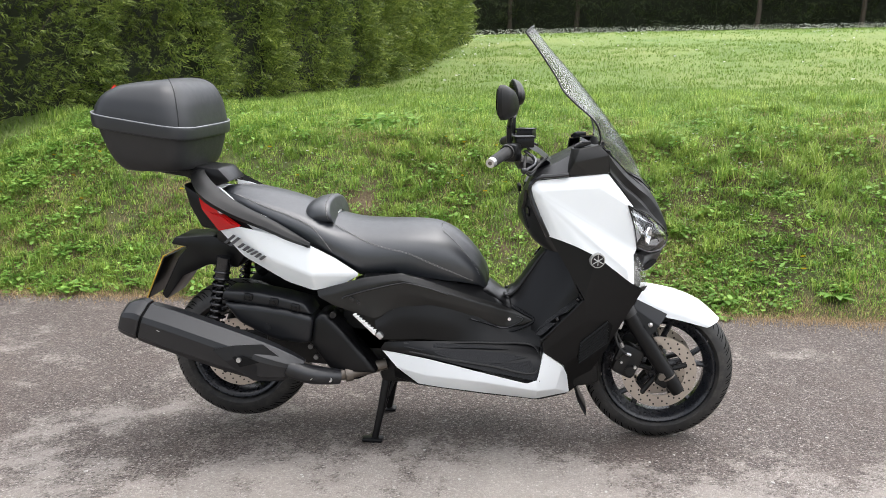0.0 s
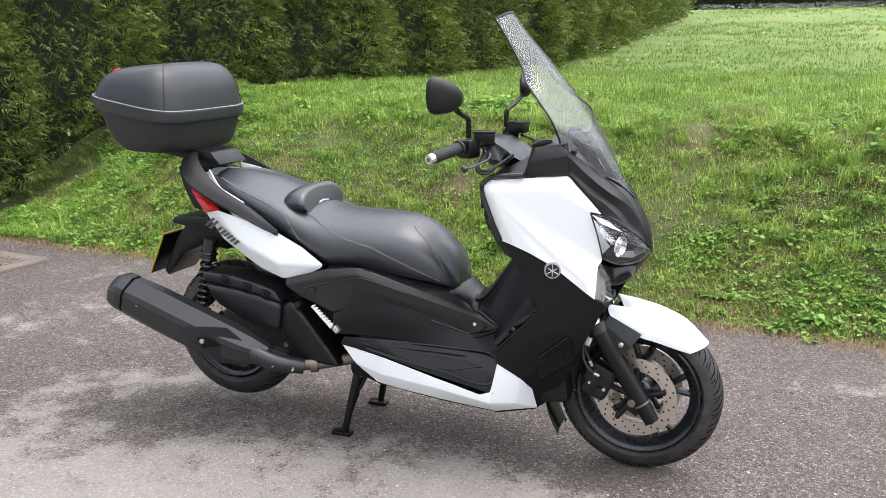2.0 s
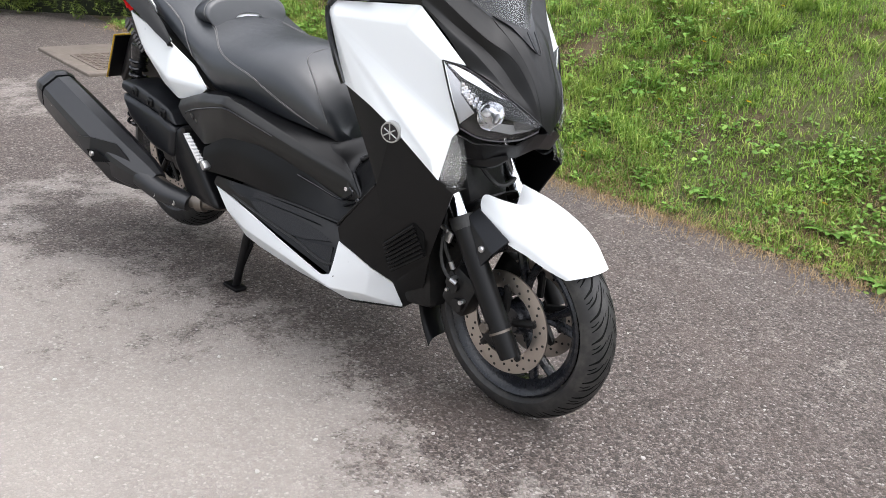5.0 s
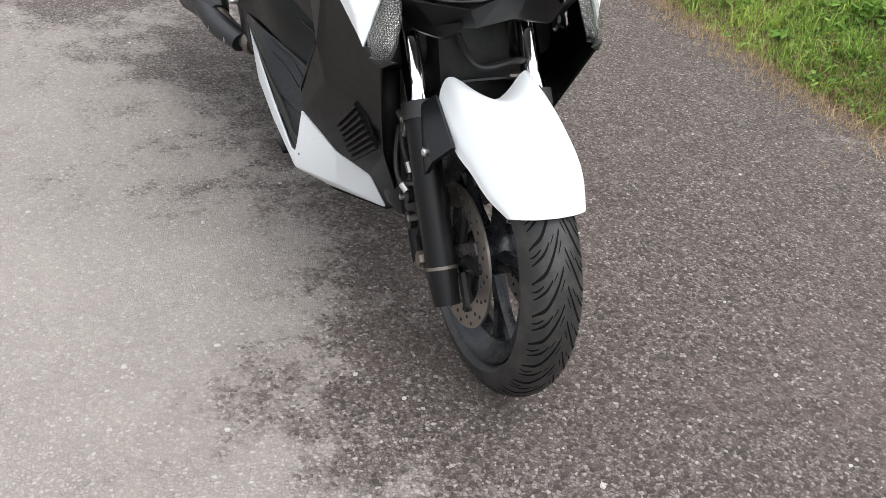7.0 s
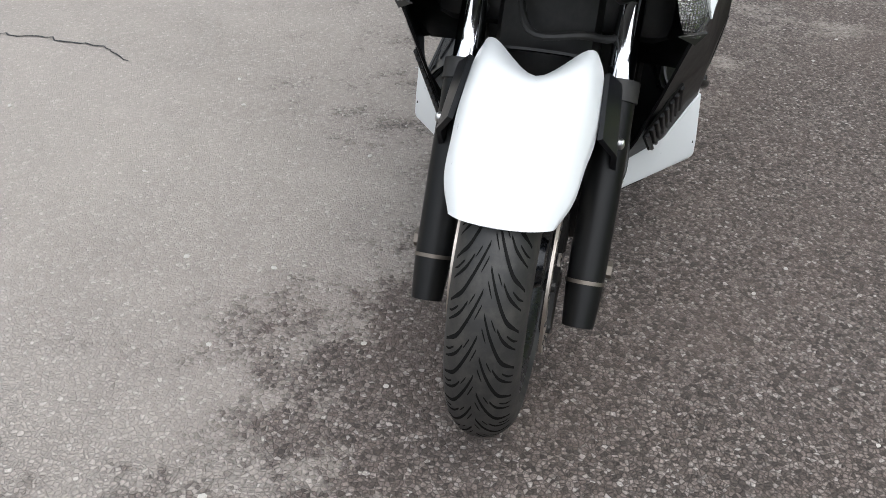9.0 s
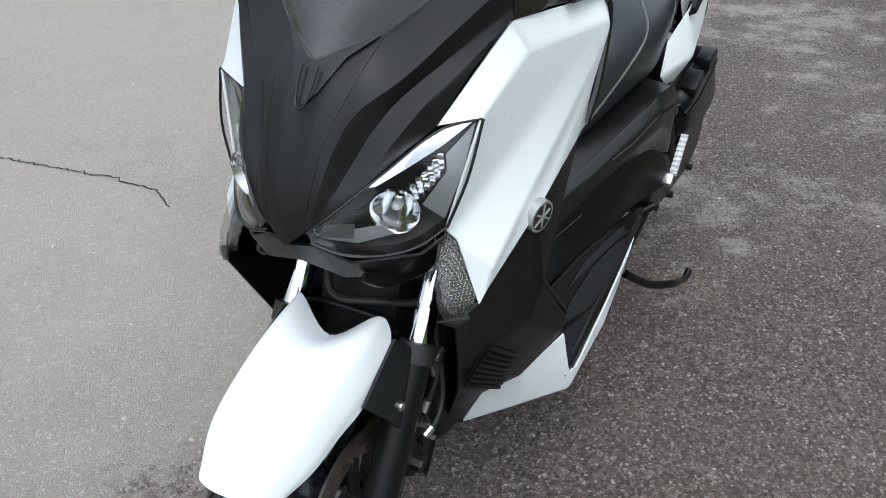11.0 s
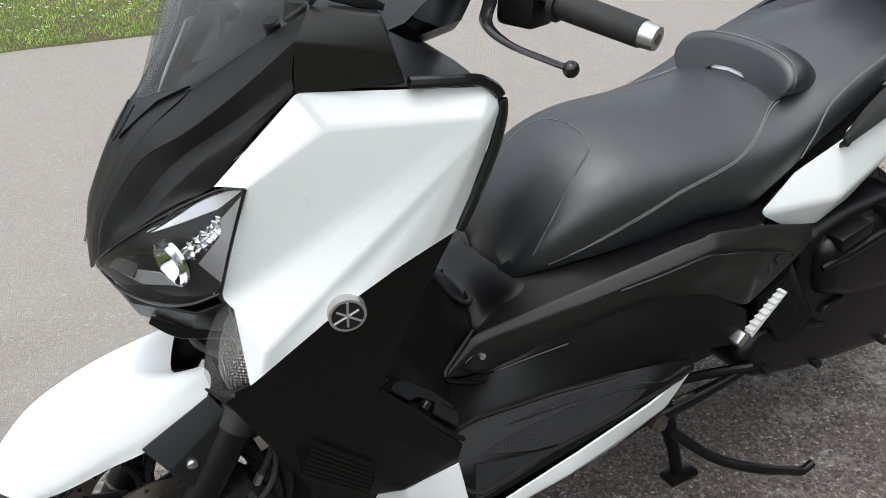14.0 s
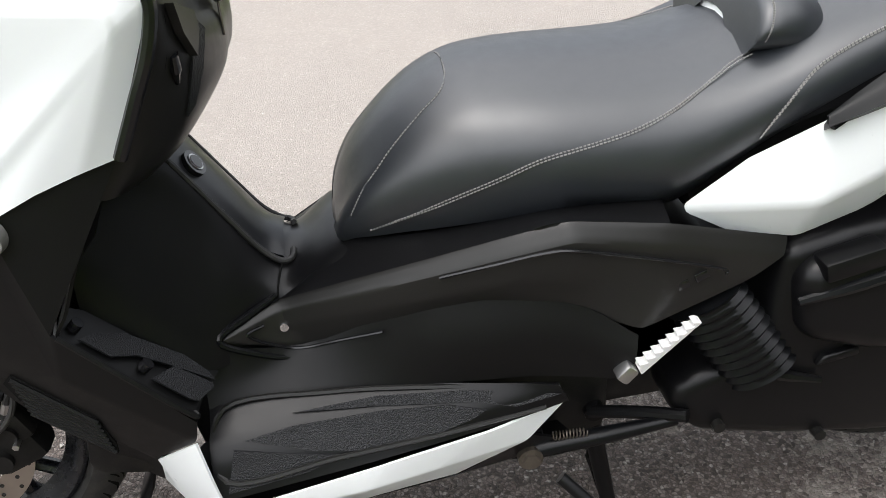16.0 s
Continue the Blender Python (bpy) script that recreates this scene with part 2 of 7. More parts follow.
def soil_material():
    n = Nodes("mossy_soil", 0.95)
    a = n.noise(2.2, 8.0, 0.65)
    b = n.noise(30.0, 8.0, 0.7)
    tone = n.ramp(a, (0.3, (0.05, 0.085, 0.02)), (0.46, (0.11, 0.12, 0.04)), (0.58, (0.12, 0.082, 0.046)), (0.72, (0.17, 0.12, 0.072)))
    ground_ = n.mix(n.ramp(b, (0.35, 0.6), (0.7, 0.0)), tone, (0.07, 0.055, 0.035))
    place = n.add("ShaderNodeSeparateXYZ", Vector=n.coord.outputs["Object"])
    turf = n.ramp(n.maths('MULTIPLY', n.maths('SUBTRACT', place.outputs[1], 2.6), 0.3), (0.0, 0.0), (0.5, 1.0))
    n.set("Base Color", n.mix(turf, ground_, n.mix(n.ramp(n.noise(0.35, 6.0, 0.6), (0.35, 0.0), (0.65, 1.0)), n.ramp(b, (0.3, (0.085, 0.15, 0.028)), (0.7, (0.13, 0.205, 0.042))), (0.19, 0.235, 0.062))))
    n.bump(b, 0.8, 0.03)
    return n.mat


M_SOIL = soil_material()
# near-black colour for the shade deep inside the hedge and the far hedgerow
M_HEDGE_SHADE = plain("hedge_shade", (0.014, 0.018, 0.007), 0.95, depth=0.0, vary=0.4)
M_BARK = plain("bark", (0.05, 0.038, 0.028), 0.9, grain=60, depth=0.004, vary=0.4)
M_CONCRETE = plain("weathered_concrete", (0.125, 0.103, 0.084), 0.9, grain=150, depth=0.001, vary=0.35, dust=0.3)


# ---- mesh helpers ----
def part(name, bm, material, parent=None, label="", angle=35.0):
    """One mesh object out of a bmesh, under a thing or a part."""
    bmesh.ops.recalc_face_normals(bm, faces=bm.faces)
    me = bpy.data.meshes.new(name)
    bm.to_mesh(me)
    bm.free()
    me.materials.append(material)
    me.shade_smooth()
    me.set_sharp_from_angle(angle=radians(angle))
    ob = new(name, me)
    ob.parent = parent
    if label:
        ob["label"] = label
    return ob


def spline(points, n, smooth=True):
    """n + 1 points along a curve through the given ones, evenly by parameter."""
    p = np.array(points, float)
    if len(p) == 2:
        smooth = False
    out = []
    for k in range(n + 1):
        u = k / n * (len(p) - 1)
        i = min(int(u), len(p) - 2)
        f = u - i
        b, c = p[i], p[i + 1]
        if not smooth:
            out.append(b + (c - b) * f)
            continue
        a = p[i - 1] if i else 2 * b - c
        d = p[i + 2] if i + 2 < len(p) else 2 * c - b
        out.append(b + 0.5 * f * (c - a + f * (2 * a - 5 * b + 4 * c - d + f * (3 * (b - c) + d - a))))
    return np.array(out)


def grid(bm, pts, close_u=False, close_v=False):
    """Quads over rows of points."""
    vs = [[bm.verts.new(p) for p in row] for row in pts]
    nu, nv = len(vs), len(vs[0])
    for i in range(nu if close_u else nu - 1):
        for j in range(nv if close_v else nv - 1):
            try:
                bm.faces.new((vs[i][j], vs[(i + 1) % nu][j], vs[(i + 1) % nu][(j + 1) % nv], vs[i][(j + 1) % nv]))
            except ValueError:
                pass
    return vs


def skin(rows, nu=12, nv=12, su=True, sv=True, thick=0.004, s=1):
    """A smooth sheet through rows of control points, thickened. s: -1 mirrors it to the right side."""
    rows = np.array(rows, float)
    rows[:, :, 1] *= s
    along = np.array([spline(r, nv, sv) for r in rows])
    pts = np.array([spline(along[:, j], nu, su) for j in range(nv + 1)]).transpose(1, 0, 2)
    bm = bmesh.new()
    grid(bm, pts)
    bmesh.ops.recalc_face_normals(bm, faces=bm.faces)
    if thick:
        bmesh.ops.solidify(bm, geom=bm.faces[:], thickness=thick)
    return bm


def soften(bm, factor=0.5, times=1):
    """Rounds the sharp creases of a sheet a little."""
    for _ in range(times):
        bmesh.ops.smooth_vert(bm, verts=bm.verts, factor=factor, use_axis_x=True, use_axis_y=True, use_axis_z=True)
    return bm


def facets(points, faces, s=1, thick=0.004, crease=0.004, seg=2):
    """A sheet of flat facets between named points, its creases softly rounded."""
    bm = bmesh.new()
    v = {k: bm.verts.new((x, y * s, z)) for k, (x, y, z) in points.items()}
    for f in faces:
        bm.faces.new([v[k] for k in f.split()])
    bmesh.ops.recalc_face_normals(bm, faces=bm.faces)
    if crease:
        inner = [e for e in bm.edges if len(e.link_faces) == 2]
        bmesh.ops.bevel(bm, geom=inner, offset=crease, segments=seg, affect='EDGES', profile=0.5)
    bmesh.ops.triangulate(bm, faces=[f for f in bm.faces if len(f.verts) > 4])
    bmesh.ops.recalc_face_normals(bm, faces=bm.faces)
    if thick:
        bmesh.ops.solidify(bm, geom=bm.faces[:], thickness=thick)
    return bm


def ring(centre, axis, r, seg, up=None, flat=1.0):
    """Points of a circle round an axis; flat squeezes it across up."""
    a = Vector(axis).normalized()
    u = Vector(up) if up else (Vector((0, 0, 1)) if abs(a.z) < 0.9 else Vector((1, 0, 0)))
    w = a.cross(u).normalized()
    u = w.cross(a)
    return [Vector(centre) + w * (r * math.cos(k)) + u * (r * flat * math.sin(k)) for k in (2 * math.pi * i / seg for i in range(seg))]


def rod(bm, p, q, r, seg=14, r2=None):
    """A capped bar between two points."""
    p, q = Vector(p), Vector(q)
    vs = grid(bm, [ring(p, q - p, r, seg), ring(q, q - p, r if r2 is None else r2, seg)], close_v=True)
    bm.faces.new(vs[0])
    bm.faces.new(vs[-1])


def tube(bm, points, r, seg=10, n=None, flat=1.0, up=None, smooth=True):
    """A capped tube along a curve; r may be a list that runs along it."""
    p = spline(points, n or 6 * (len(points) - 1), smooth)
    rr = np.interp(np.linspace(0, 1, len(p)), np.linspace(0, 1, len(r)), r) if isinstance(r, (list, tuple)) else [r] * len(p)
    rows = []
    for i in range(len(p)):
        d = p[min(i + 1, len(p) - 1)] - p[max(i - 1, 0)]
        rows.append(ring(p[i], d, rr[i], seg, up, flat))
    vs = grid(bm, rows, close_v=True)
    bm.faces.new(vs[0])
    bm.faces.new(vs[-1])


def lathe(bm, profile, centre, seg=48, axis='y'):
    """Turns (across, radius) pairs round the y axis (or x, z) through a centre."""
    rows = []
    for a, r in profile:
        row = []
        for k in range(seg):
            c, s_ = r * math.cos(2 * math.pi * k / seg), r * math.sin(2 * math.pi * k / seg)
            row.append(Vector(centre) + Vector({'y': (c, a, s_), 'x': (a, c, s_), 'z': (c, s_, a)}[axis]))
        rows.append(row)
    return grid(bm, rows, close_v=True)


def block(bm, centre, size, bevel=0.004, turn=None, seg=2):
    """A box with rounded edges."""
    b = bmesh.new()
    bmesh.ops.create_cube(b, size=1)
    bmesh.ops.scale(b, vec=size, verts=b.verts)
    if bevel:
        bmesh.ops.bevel(b, geom=b.edges[:], offset=bevel, segments=seg, affect='EDGES', profile=0.5)
    m = Matrix.Translation(centre) @ (Euler([radians(a) for a in turn]).to_matrix().to_4x4() if turn else Matrix())
    bmesh.ops.transform(b, matrix=m, verts=b.verts)
    me = bpy.data.meshes.new("tmp")
    b.to_mesh(me)
    b.free()
    bm.from_mesh(me)
    bpy.data.meshes.remove(me)


def slab(bm, outline, y0, y1, bevel=0.006, seg=2):
    """A side-view outline (x, z) as a plate between two y, its edges rounded."""
    b = bmesh.new()
    f = b.faces.new([b.verts.new((x, y0, z)) for x, z in outline])
    out = bmesh.ops.extrude_face_region(b, geom=[f])
    bmesh.ops.translate(b, vec=(0, y1 - y0, 0), verts=[v for v in out["geom"] if isinstance(v, bmesh.types.BMVert)])
    bmesh.ops.recalc_face_normals(b, faces=b.faces)
    if bevel:
        bmesh.ops.bevel(b, geom=b.edges[:], offset=bevel, segments=seg, affect='EDGES', profile=0.5, clamp_overlap=True)
    bmesh.ops.triangulate(b, faces=[f for f in b.faces if len(f.verts) > 4])
    me = bpy.data.meshes.new("tmp")
    b.to_mesh(me)
    b.free()
    bm.from_mesh(me)
    bpy.data.meshes.remove(me)


def ball(bm, centre, size, seg=20):
    """An ellipsoid."""
    rows = [[Vector(centre) + Vector((size[0] * math.sin(a) * math.cos(b), size[1] * math.sin(a) * math.sin(b), size[2] * math.cos(a)))
             for b in (2 * math.pi * k / seg for k in range(seg))] for a in (math.pi * (i + 0.02) / (seg // 2 + 0.04) for i in range(seg // 2 + 1))]
    vs = grid(bm, rows, close_v=True)
    bm.faces.new(vs[0])
    bm.faces.new(vs[-1])


def sweep_sections(stations, shape, n=40):
    """A closed body: shape(station) gives a loop of points, smoothed along the stations."""
    loops = np.array([shape(*s) for s in stations], float)
    pts = np.array([spline(loops[:, j], n) for j in range(loops.shape[1])]).transpose(1, 0, 2)
    bm = bmesh.new()
    vs = grid(bm, pts, close_v=True)
    bm.faces.new(vs[0])
    bm.faces.new(vs[-1])
    return bm


# ---- the ground and what grows on it ----
def road_edge(x):
    """Where the tarmac meets the bank."""
    return 1.66 - 0.05 * x + 0.05 * noise.noise(Vector((x * 0.9, 3.1, 0))) + 0.025 * noise.noise(Vector((x * 5.0, 1.0, 0))) - 0.02 * max(0.0, x - 0.5)


def hedge_line(y):
    """x of the hedge's face."""
    return float(np.interp(y, [0.5, 1.6, 2.2, 3.0, 4.0, 6.0, 8.0, 9.5, 12.0, 20.0], [-6.6, -5.4, -4.85, -4.5, -4.05, -3.05, -2.3, -1.95, -1.8, -1.65]))


def height(x, y):
    """The land: a flat road, a grassy bank, a field that climbs away; a low verge across the road."""
    if y < -4.0:
        return 0.03 * min(1.0, (-4.0 - y) / 0.5) + 0.02 * noise.noise(Vector((x, y, 0)))
    up = y - road_edge(x) + 0.0
    if up < 0:
        return -0.02
    bank = float(np.interp(up, [0, 0.06, 0.30, 0.8, 1.35, 1.8, 3.0, 7.8, 18.4, 43.0, 200.0], [-0.02, 0.02, 0.15, 0.50, 0.85, 0.92, 0.94, 0.98, 1.92, 2.7, 4.0]))
    low = float(np.interp(x, [-9.0, -5.0, -4.3, -3.1, 20], [0.05, 0.07, 0.16, 0.95, 1.0]))
    low = low if y < 2.6 else low + (1 - low) * min(1.0, (y - 2.6) / 1.7)
    return bank * low + min(up, 1.0) * (0.07 * noise.noise(Vector((x * 1.3, y * 1.3, 5))) + 0.05 * noise.noise(Vector((x * 3.4, y * 3.4, 2))))


def axis_steps(near, fine, far):
    """Grid lines: fine near the middle, coarser outwards."""
    out = list(np.arange(-near, near + 1e-6, fine))
    step, a = fine, near
    while a < far:
        step *= 1.35
        a += step
        out = [-a] + out + [a]
    return out


def big_sheet(name, xs, ys, z, material):
    me = bpy.data.meshes.new(name)
    verts = [(x, y, z(x, y)) for y in ys for x in xs]
    n = len(xs)
    faces = [(j * n + i, j * n + i + 1, (j + 1) * n + i + 1, (j + 1) * n + i) for j in range(len(ys) - 1) for i in range(n - 1)]
    me.from_pydata(verts, [], faces)
    me.materials.append(material)
    me.shade_smooth()
    return new(name, me)


ys = sorted(set([round(v, 3) for v in list(np.arange(-6, 1.3, 0.5)) + list(np.arange(1.3, 4.0, 0.06)) + list(np.arange(4.0, 12, 0.4)) + list(np.arange(12, 50, 3)) + [60, 80, 120, 200, 400] + [-10, -20, -50, -120, -400]]))
tagged(big_sheet("ground", axis_steps(7.0, 0.12, 400.0), ys, height, M_SOIL), "grassy bank and meadow soil that climbs away from the road", "ground", kind="structure")


def tarmac():
    """The road: its far edge straight, its near edge ragged against the bank."""
    xs = [-300, -120, -50, -25, -14, -9] + list(np.arange(-7, 7.01, 0.06)) + [9, 14, 25, 50, 120, 300]
    rows = []
    for x in xs:
        far = -4.12 + 0.02 * x + 0.04 * noise.noise(Vector((x * 1.1, 0, 9)))
        e = road_edge(x) + 0.03
        rows.append([(x, far + (e - far) * k / 24, 0.0) for k in range(25)])
    bm = bmesh.new()
    grid(bm, rows)
    return part("road", bm, M_ASPHALT)


road = tagged(tarmac(), "worn reddish grey asphalt lane with pale dusty patches", "road", kind="structure")


def scatter_mesh(name, verts, faces, material, label, category):
    me = bpy.data.meshes.new(name)
    me.from_pydata(verts.tolist(), [], faces.tolist())
    me.materials.append(material)
    me.shade_smooth()
    return tagged(new(name, me), label, category, kind="stuff")


rng = np.random.default_rng(7)


def blades(base, length, width, lean=0.5):
    """Curved grass blades: three tapering steps each."""
    n = len(base)
    turn = rng.uniform(0, 2 * np.pi, n)
    out = np.stack([np.cos(turn), np.sin(turn), 0 * turn], 1)
    side = np.stack([-np.sin(turn), np.cos(turn), 0 * turn], 1)
    bend = rng.uniform(0.1, 1, n)[:, None] * lean
    up = np.array([[0, 0, 1.0]])
    l, w = length[:, None], width[:, None]
    mid = base + up * l * 0.6 + out * l * bend * 0.3
    tip = base + up * l * (1 - 0.35 * bend) + out * l * bend * 0.95
    v = np.stack([base - side * w, base + side * w, mid + side * w * 0.7, mid - side * w * 0.7, tip], 1).reshape(-1, 3)
    k = np.arange(n)[:, None] * 5
    quads = np.concatenate([k, k + 1, k + 2, k + 3], 1)
    tris = np.concatenate([k + 3, k + 2, k + 4], 1)
    return v, quads, tris


def grow(name, spots, length, width, material, label, lean=0.5):
    v, q, t = blades(spots, length, width, lean)
    me = bpy.data.meshes.new(name)
    me.from_pydata(v.tolist(), [], q.tolist() + t.tolist())
    me.materials.append(material)
    me.shade_smooth()
    return tagged(new(name, me), label, "grass", kind="stuff")


def on_land(xy):
    return np.array([(x, y, height(x, y)) for x, y in xy])


def clumped(n, x0, x1, y0, y1, scale, cut):
    """Random spots, thinned by a noise so that they stand in tufts."""
    out = []
    while len(out) < n:
        x, y = rng.uniform(x0, x1), rng.uniform(y0, y1)
        if noise.noise(Vector((x * scale, y * scale, 11.0))) > cut + rng.uniform(-0.35, 0.35) and y > road_edge(x) + 0.02 and x > hedge_line(y) + 0.16 * (0.3 + noise.noise(Vector((y * 2.0, x * 2.0, 1.0)))):
            out.append((x, y))
    return np.array(out)


def tufts(count, x0, x1, y0, y1, scale, cut, blades_each, reach, lo, hi):
    """Tufts: many blades out of one root, each tuft with its own height."""
    c = on_land(clumped(count, x0, x1, y0, y1, scale, cut))
    k = rng.integers(blades_each // 2, blades_each * 3 // 2, len(c))
    s = np.repeat(c, k, axis=0)
    tall = np.repeat(rng.uniform(lo, hi, len(c)), k)
    n = len(s)
    s[:, :2] += rng.normal(0, reach, (n, 2))
    return s, tall * rng.uniform(0.45, 1.15, n)


def bank_grass():
    s = on_land(clumped(120000, -5.6, 4.8, 1.55, 3.5, 2.6, -0.16))
    n = len(s)
    grow("grass", s, rng.uniform(0.014, 0.050, n), rng.uniform(0.0014, 0.0030, n), M_GRASS, "short uneven green grass on the sloping bank", 1.7)
    s = on_land(clumped(75000, -5.6, 5.5, 1.62, 6.5, 2.0, -1.5))
    n = len(s)
    grow("grass", s, rng.uniform(0.015, 0.050, n), rng.uniform(0.0014, 0.003, n), M_GRASS, "thin short turf between the tufts", 1.7)
    s, l = tufts(3600, -5.4, 5.2, 1.66, 4.6, 1.6, -0.10, 24, 0.018, 0.035, 0.085)
    grow("grass", s, l, rng.uniform(0.0014, 0.003, len(s)), M_GRASS, "small tufts of lush grass on the bank", 1.9)
    s, l = tufts(520, -5.0, 4.6, 1.80, 3.7, 0.9, 0.06, 46, 0.026, 0.07, 0.15)
    grow("grass", s, l, rng.uniform(0.0016, 0.0032, len(s)), M_GRASS, "taller drooping tufts of meadow grass on the bank", 1.8)
    s, l = tufts(1300, -5.0, 5.5, 2.9, 6.5, 1.1, -0.1, 26, 0.03, 0.05, 0.13)
    grow("grass", s, l, rng.uniform(0.0016, 0.0034, len(s)), M_GRASS, "long grass along the top of the bank", 1.4)
    xy = np.array([(x, road_edge(x) + rng.normal(0.03, 0.085)) for x in rng.uniform(-5, 4.5, 24000)])
    s = on_land(xy)
    s[:, 2] = np.maximum(s[:, 2], 0.002)
    n = len(s)
    grow("straw", s, rng.uniform(0.015, 0.05, n), rng.uniform(0.0006, 0.0014, n), M_STRAW, "dry brown straw and needles along the road edge", 2.2)
    s = on_land(clumped(42000, -5.0, 4.6, 1.7, 3.6, 1.5, 0.24))
    n = len(s)
    grow("straw", s, rng.uniform(0.02, 0.06, n), rng.uniform(0.0009, 0.0018, n), M_STRAW, "withered grass among the green of the bank", 2.2)
    # across the road
    count = 110000
    xy = np.stack([rng.uniform(-9, 4, count), -4.12 - 3.2 * rng.uniform(0, 1, count) ** 1.2], 1)
    s = on_land(xy)
    grow("grass", s, rng.uniform(0.012, 0.034, count), rng.uniform(0.0016, 0.0034, count), M_GRASS, "mown grass verge across the road", 1.6)


def field_grass():
    for count, y0, y1, x1, lo, hi, w in ((70000, 3.2, 8.5, 5.5, 0.03, 0.075, 0.003), (52000, 4.5, 17.0, 9.0, 0.035, 0.08, 0.005), (36000, 9.0, 46.0, 24.0, 0.03, 0.06, 0.011)):
        y = y0 + (y1 - y0) * rng.uniform(0, 1, count) ** 1.3
        x = np.array([rng.uniform(hedge_line(min(v, 20.0)) - 0.3, x1) for v in y])
        s = on_land(np.stack([x, y], 1))
        grow("field_grass", s, rng.uniform(lo, hi, count), rng.uniform(0.5, 1.2, count) * w, M_FIELD, "long pale green meadow grass", 1.9)


def mounds(count, x0, x1, y0, y1, scale, cut, leaves, reach, size, centres=None):
    """Low leafy weeds: rounded leaves heaped in small mounds."""
    c = on_land(clumped(count, x0, x1, y0, y1, scale, cut)) if centres is None else on_land(np.array(centres))
    k = rng.integers(leaves // 2, leaves * 3 // 2, len(c))
    s = np.repeat(c, k, axis=0)
    wide = np.repeat(rng.uniform(0.6, 1.3, len(c)), k)
    n = len(s)
    a0, q = rng.uniform(0, 2 * np.pi, n), np.sqrt(rng.uniform(0, 1, n))
    s[:, 0] += np.cos(a0) * q * reach * wide
    s[:, 1] += np.sin(a0) * q * reach * wide
    s[:, 2] += 0.006 + (1 - q ** 2) * reach * 0.6 * wide * rng.uniform(0.5, 1.0, n)
    a, tilt = a0 + rng.normal(0, 0.8, n), rng.uniform(-0.5, 0.6, n)
    f = np.stack([np.cos(a) * np.cos(tilt), np.sin(a) * np.cos(tilt), np.sin(tilt)], 1)
    r = np.stack([-np.sin(a), np.cos(a), rng.uniform(-0.4, 0.4, n)], 1)
    l = (size * rng.uniform(0.6, 1.5, n))[:, None]
    v = np.stack([s, s + f * l * 0.4 + r * l * 0.36, s + f * l * 0.8 + r * l * 0.26, s + f * l - [0, 0, 0.003], s + f * l * 0.8 - r * l * 0.26, s + f * l * 0.4 - r * l * 0.36], 1).reshape(-1, 3)
    k = np.arange(n)[:, None] * 6
    return v, np.concatenate([k + i for i in range(6)], 1)


bank_grass()
field_grass()
v, f = mounds(2400, -5.4, 4.8, 1.66, 4.4, 1.3, -0.02, 22, 0.055, 0.016)
scatter_mesh("clover", v, f, M_WEED, "clover and small broad weeds in the bank's turf", "weeds")
v, f = mounds(200, -5.2, 4.4, 1.70, 3.9, 0.9, 0.06, 44, 0.11, 0.028)
scatter_mesh("dock_leaves", v, f, M_WEED, "larger dock and nettle leaves in mounds on the bank", "weeds")
v, f = mounds(0, 0, 0, 0, 0, 1, 0, 260, 0.24, 0.045, [(-0.94, 3.49), (-0.72, 3.39)])
scatter_mesh("weed_bush", v, f, M_WEED, "leafy green weed bush on the crest of the bank", "weeds")
v, f = mounds(330, 0.2, 4.6, 1.60, 2.25, 1.1, -0.15, 24, 0.07, 0.022)
scatter_mesh("road_edge_weeds", v, f, M_WEED, "thick leafy weeds along the road edge", "weeds")
v, f = mounds(260, -5.5, -2.6, 1.75, 3.6, 0.9, -0.3, 40, 0.10, 0.026)
scatter_mesh("ground_ivy", v, f, M_WEED, "lush leafy weeds below the hedge", "weeds")


def flower_heads(count, x0, x1, y0, y1, scale, cut, r, lift, petals):
    """Small flower heads: flat many-sided discs tilted to the sky."""
    s = on_land(clumped(count, x0, x1, y0, y1, scale, cut))
    n = len(s)
    s[:, 2] += rng.uniform(lift * 0.5, lift, n)
    rr = r * rng.uniform(0.7, 1.3, n)
    vs = []
    for i in range(petals):
        a = 2 * np.pi * i / petals
        q = rr * (1.0 if i % 2 else 0.75)
        vs.append(s + np.stack([q * np.cos(a), q * np.sin(a) * 0.9, -q * np.sin(a) * 0.45], 1))
    v = np.stack(vs, 1).reshape(-1, 3)
    k = np.arange(n)[:, None] * petals
    return v, np.concatenate([k + i for i in range(petals)], 1)


v, f = flower_heads(300, -4.5, 4.4, 1.7, 3.2, 1.1, 0.2, 0.009, 0.05, 10)
scatter_mesh("daisies", v, f, M_PETAL, "small white daisies in the grass", "flowers")
spots = on_land(np.stack([rng.uniform(-8, 3, 1300), rng.uniform(-7, -4.3, 1300)], 1)) + [0, 0, 0.03]
v = np.stack([spots + [0.012 * math.cos(a), 0.012 * math.sin(a), 0.004 * math.cos(a)] for a in np.linspace(0, 5.5, 8)], 1).reshape(-1, 3)
f = np.concatenate([np.arange(1300)[:, None] * 8 + i for i in range(8)], 1)
scatter_mesh("daisies", v, f, M_PETAL, "white daisies in the verge across the road", "flowers")
v, f = flower_heads(60, -4.5, 4.4, 1.66, 3.0, 1.1, 0.05, 0.014, 0.05, 12)
scatter_mesh("dandelions", v, f, M_YELLOW, "yellow dandelion heads near the road edge", "flowers")
v, f = flower_heads(700, -2, 24, 9, 34, 0.35, 0.2, 0.02, 0.16, 8)
scatter_mesh("meadow_flowers", v, f, M_PETAL, "white flower heads scattered in the field", "flowers")
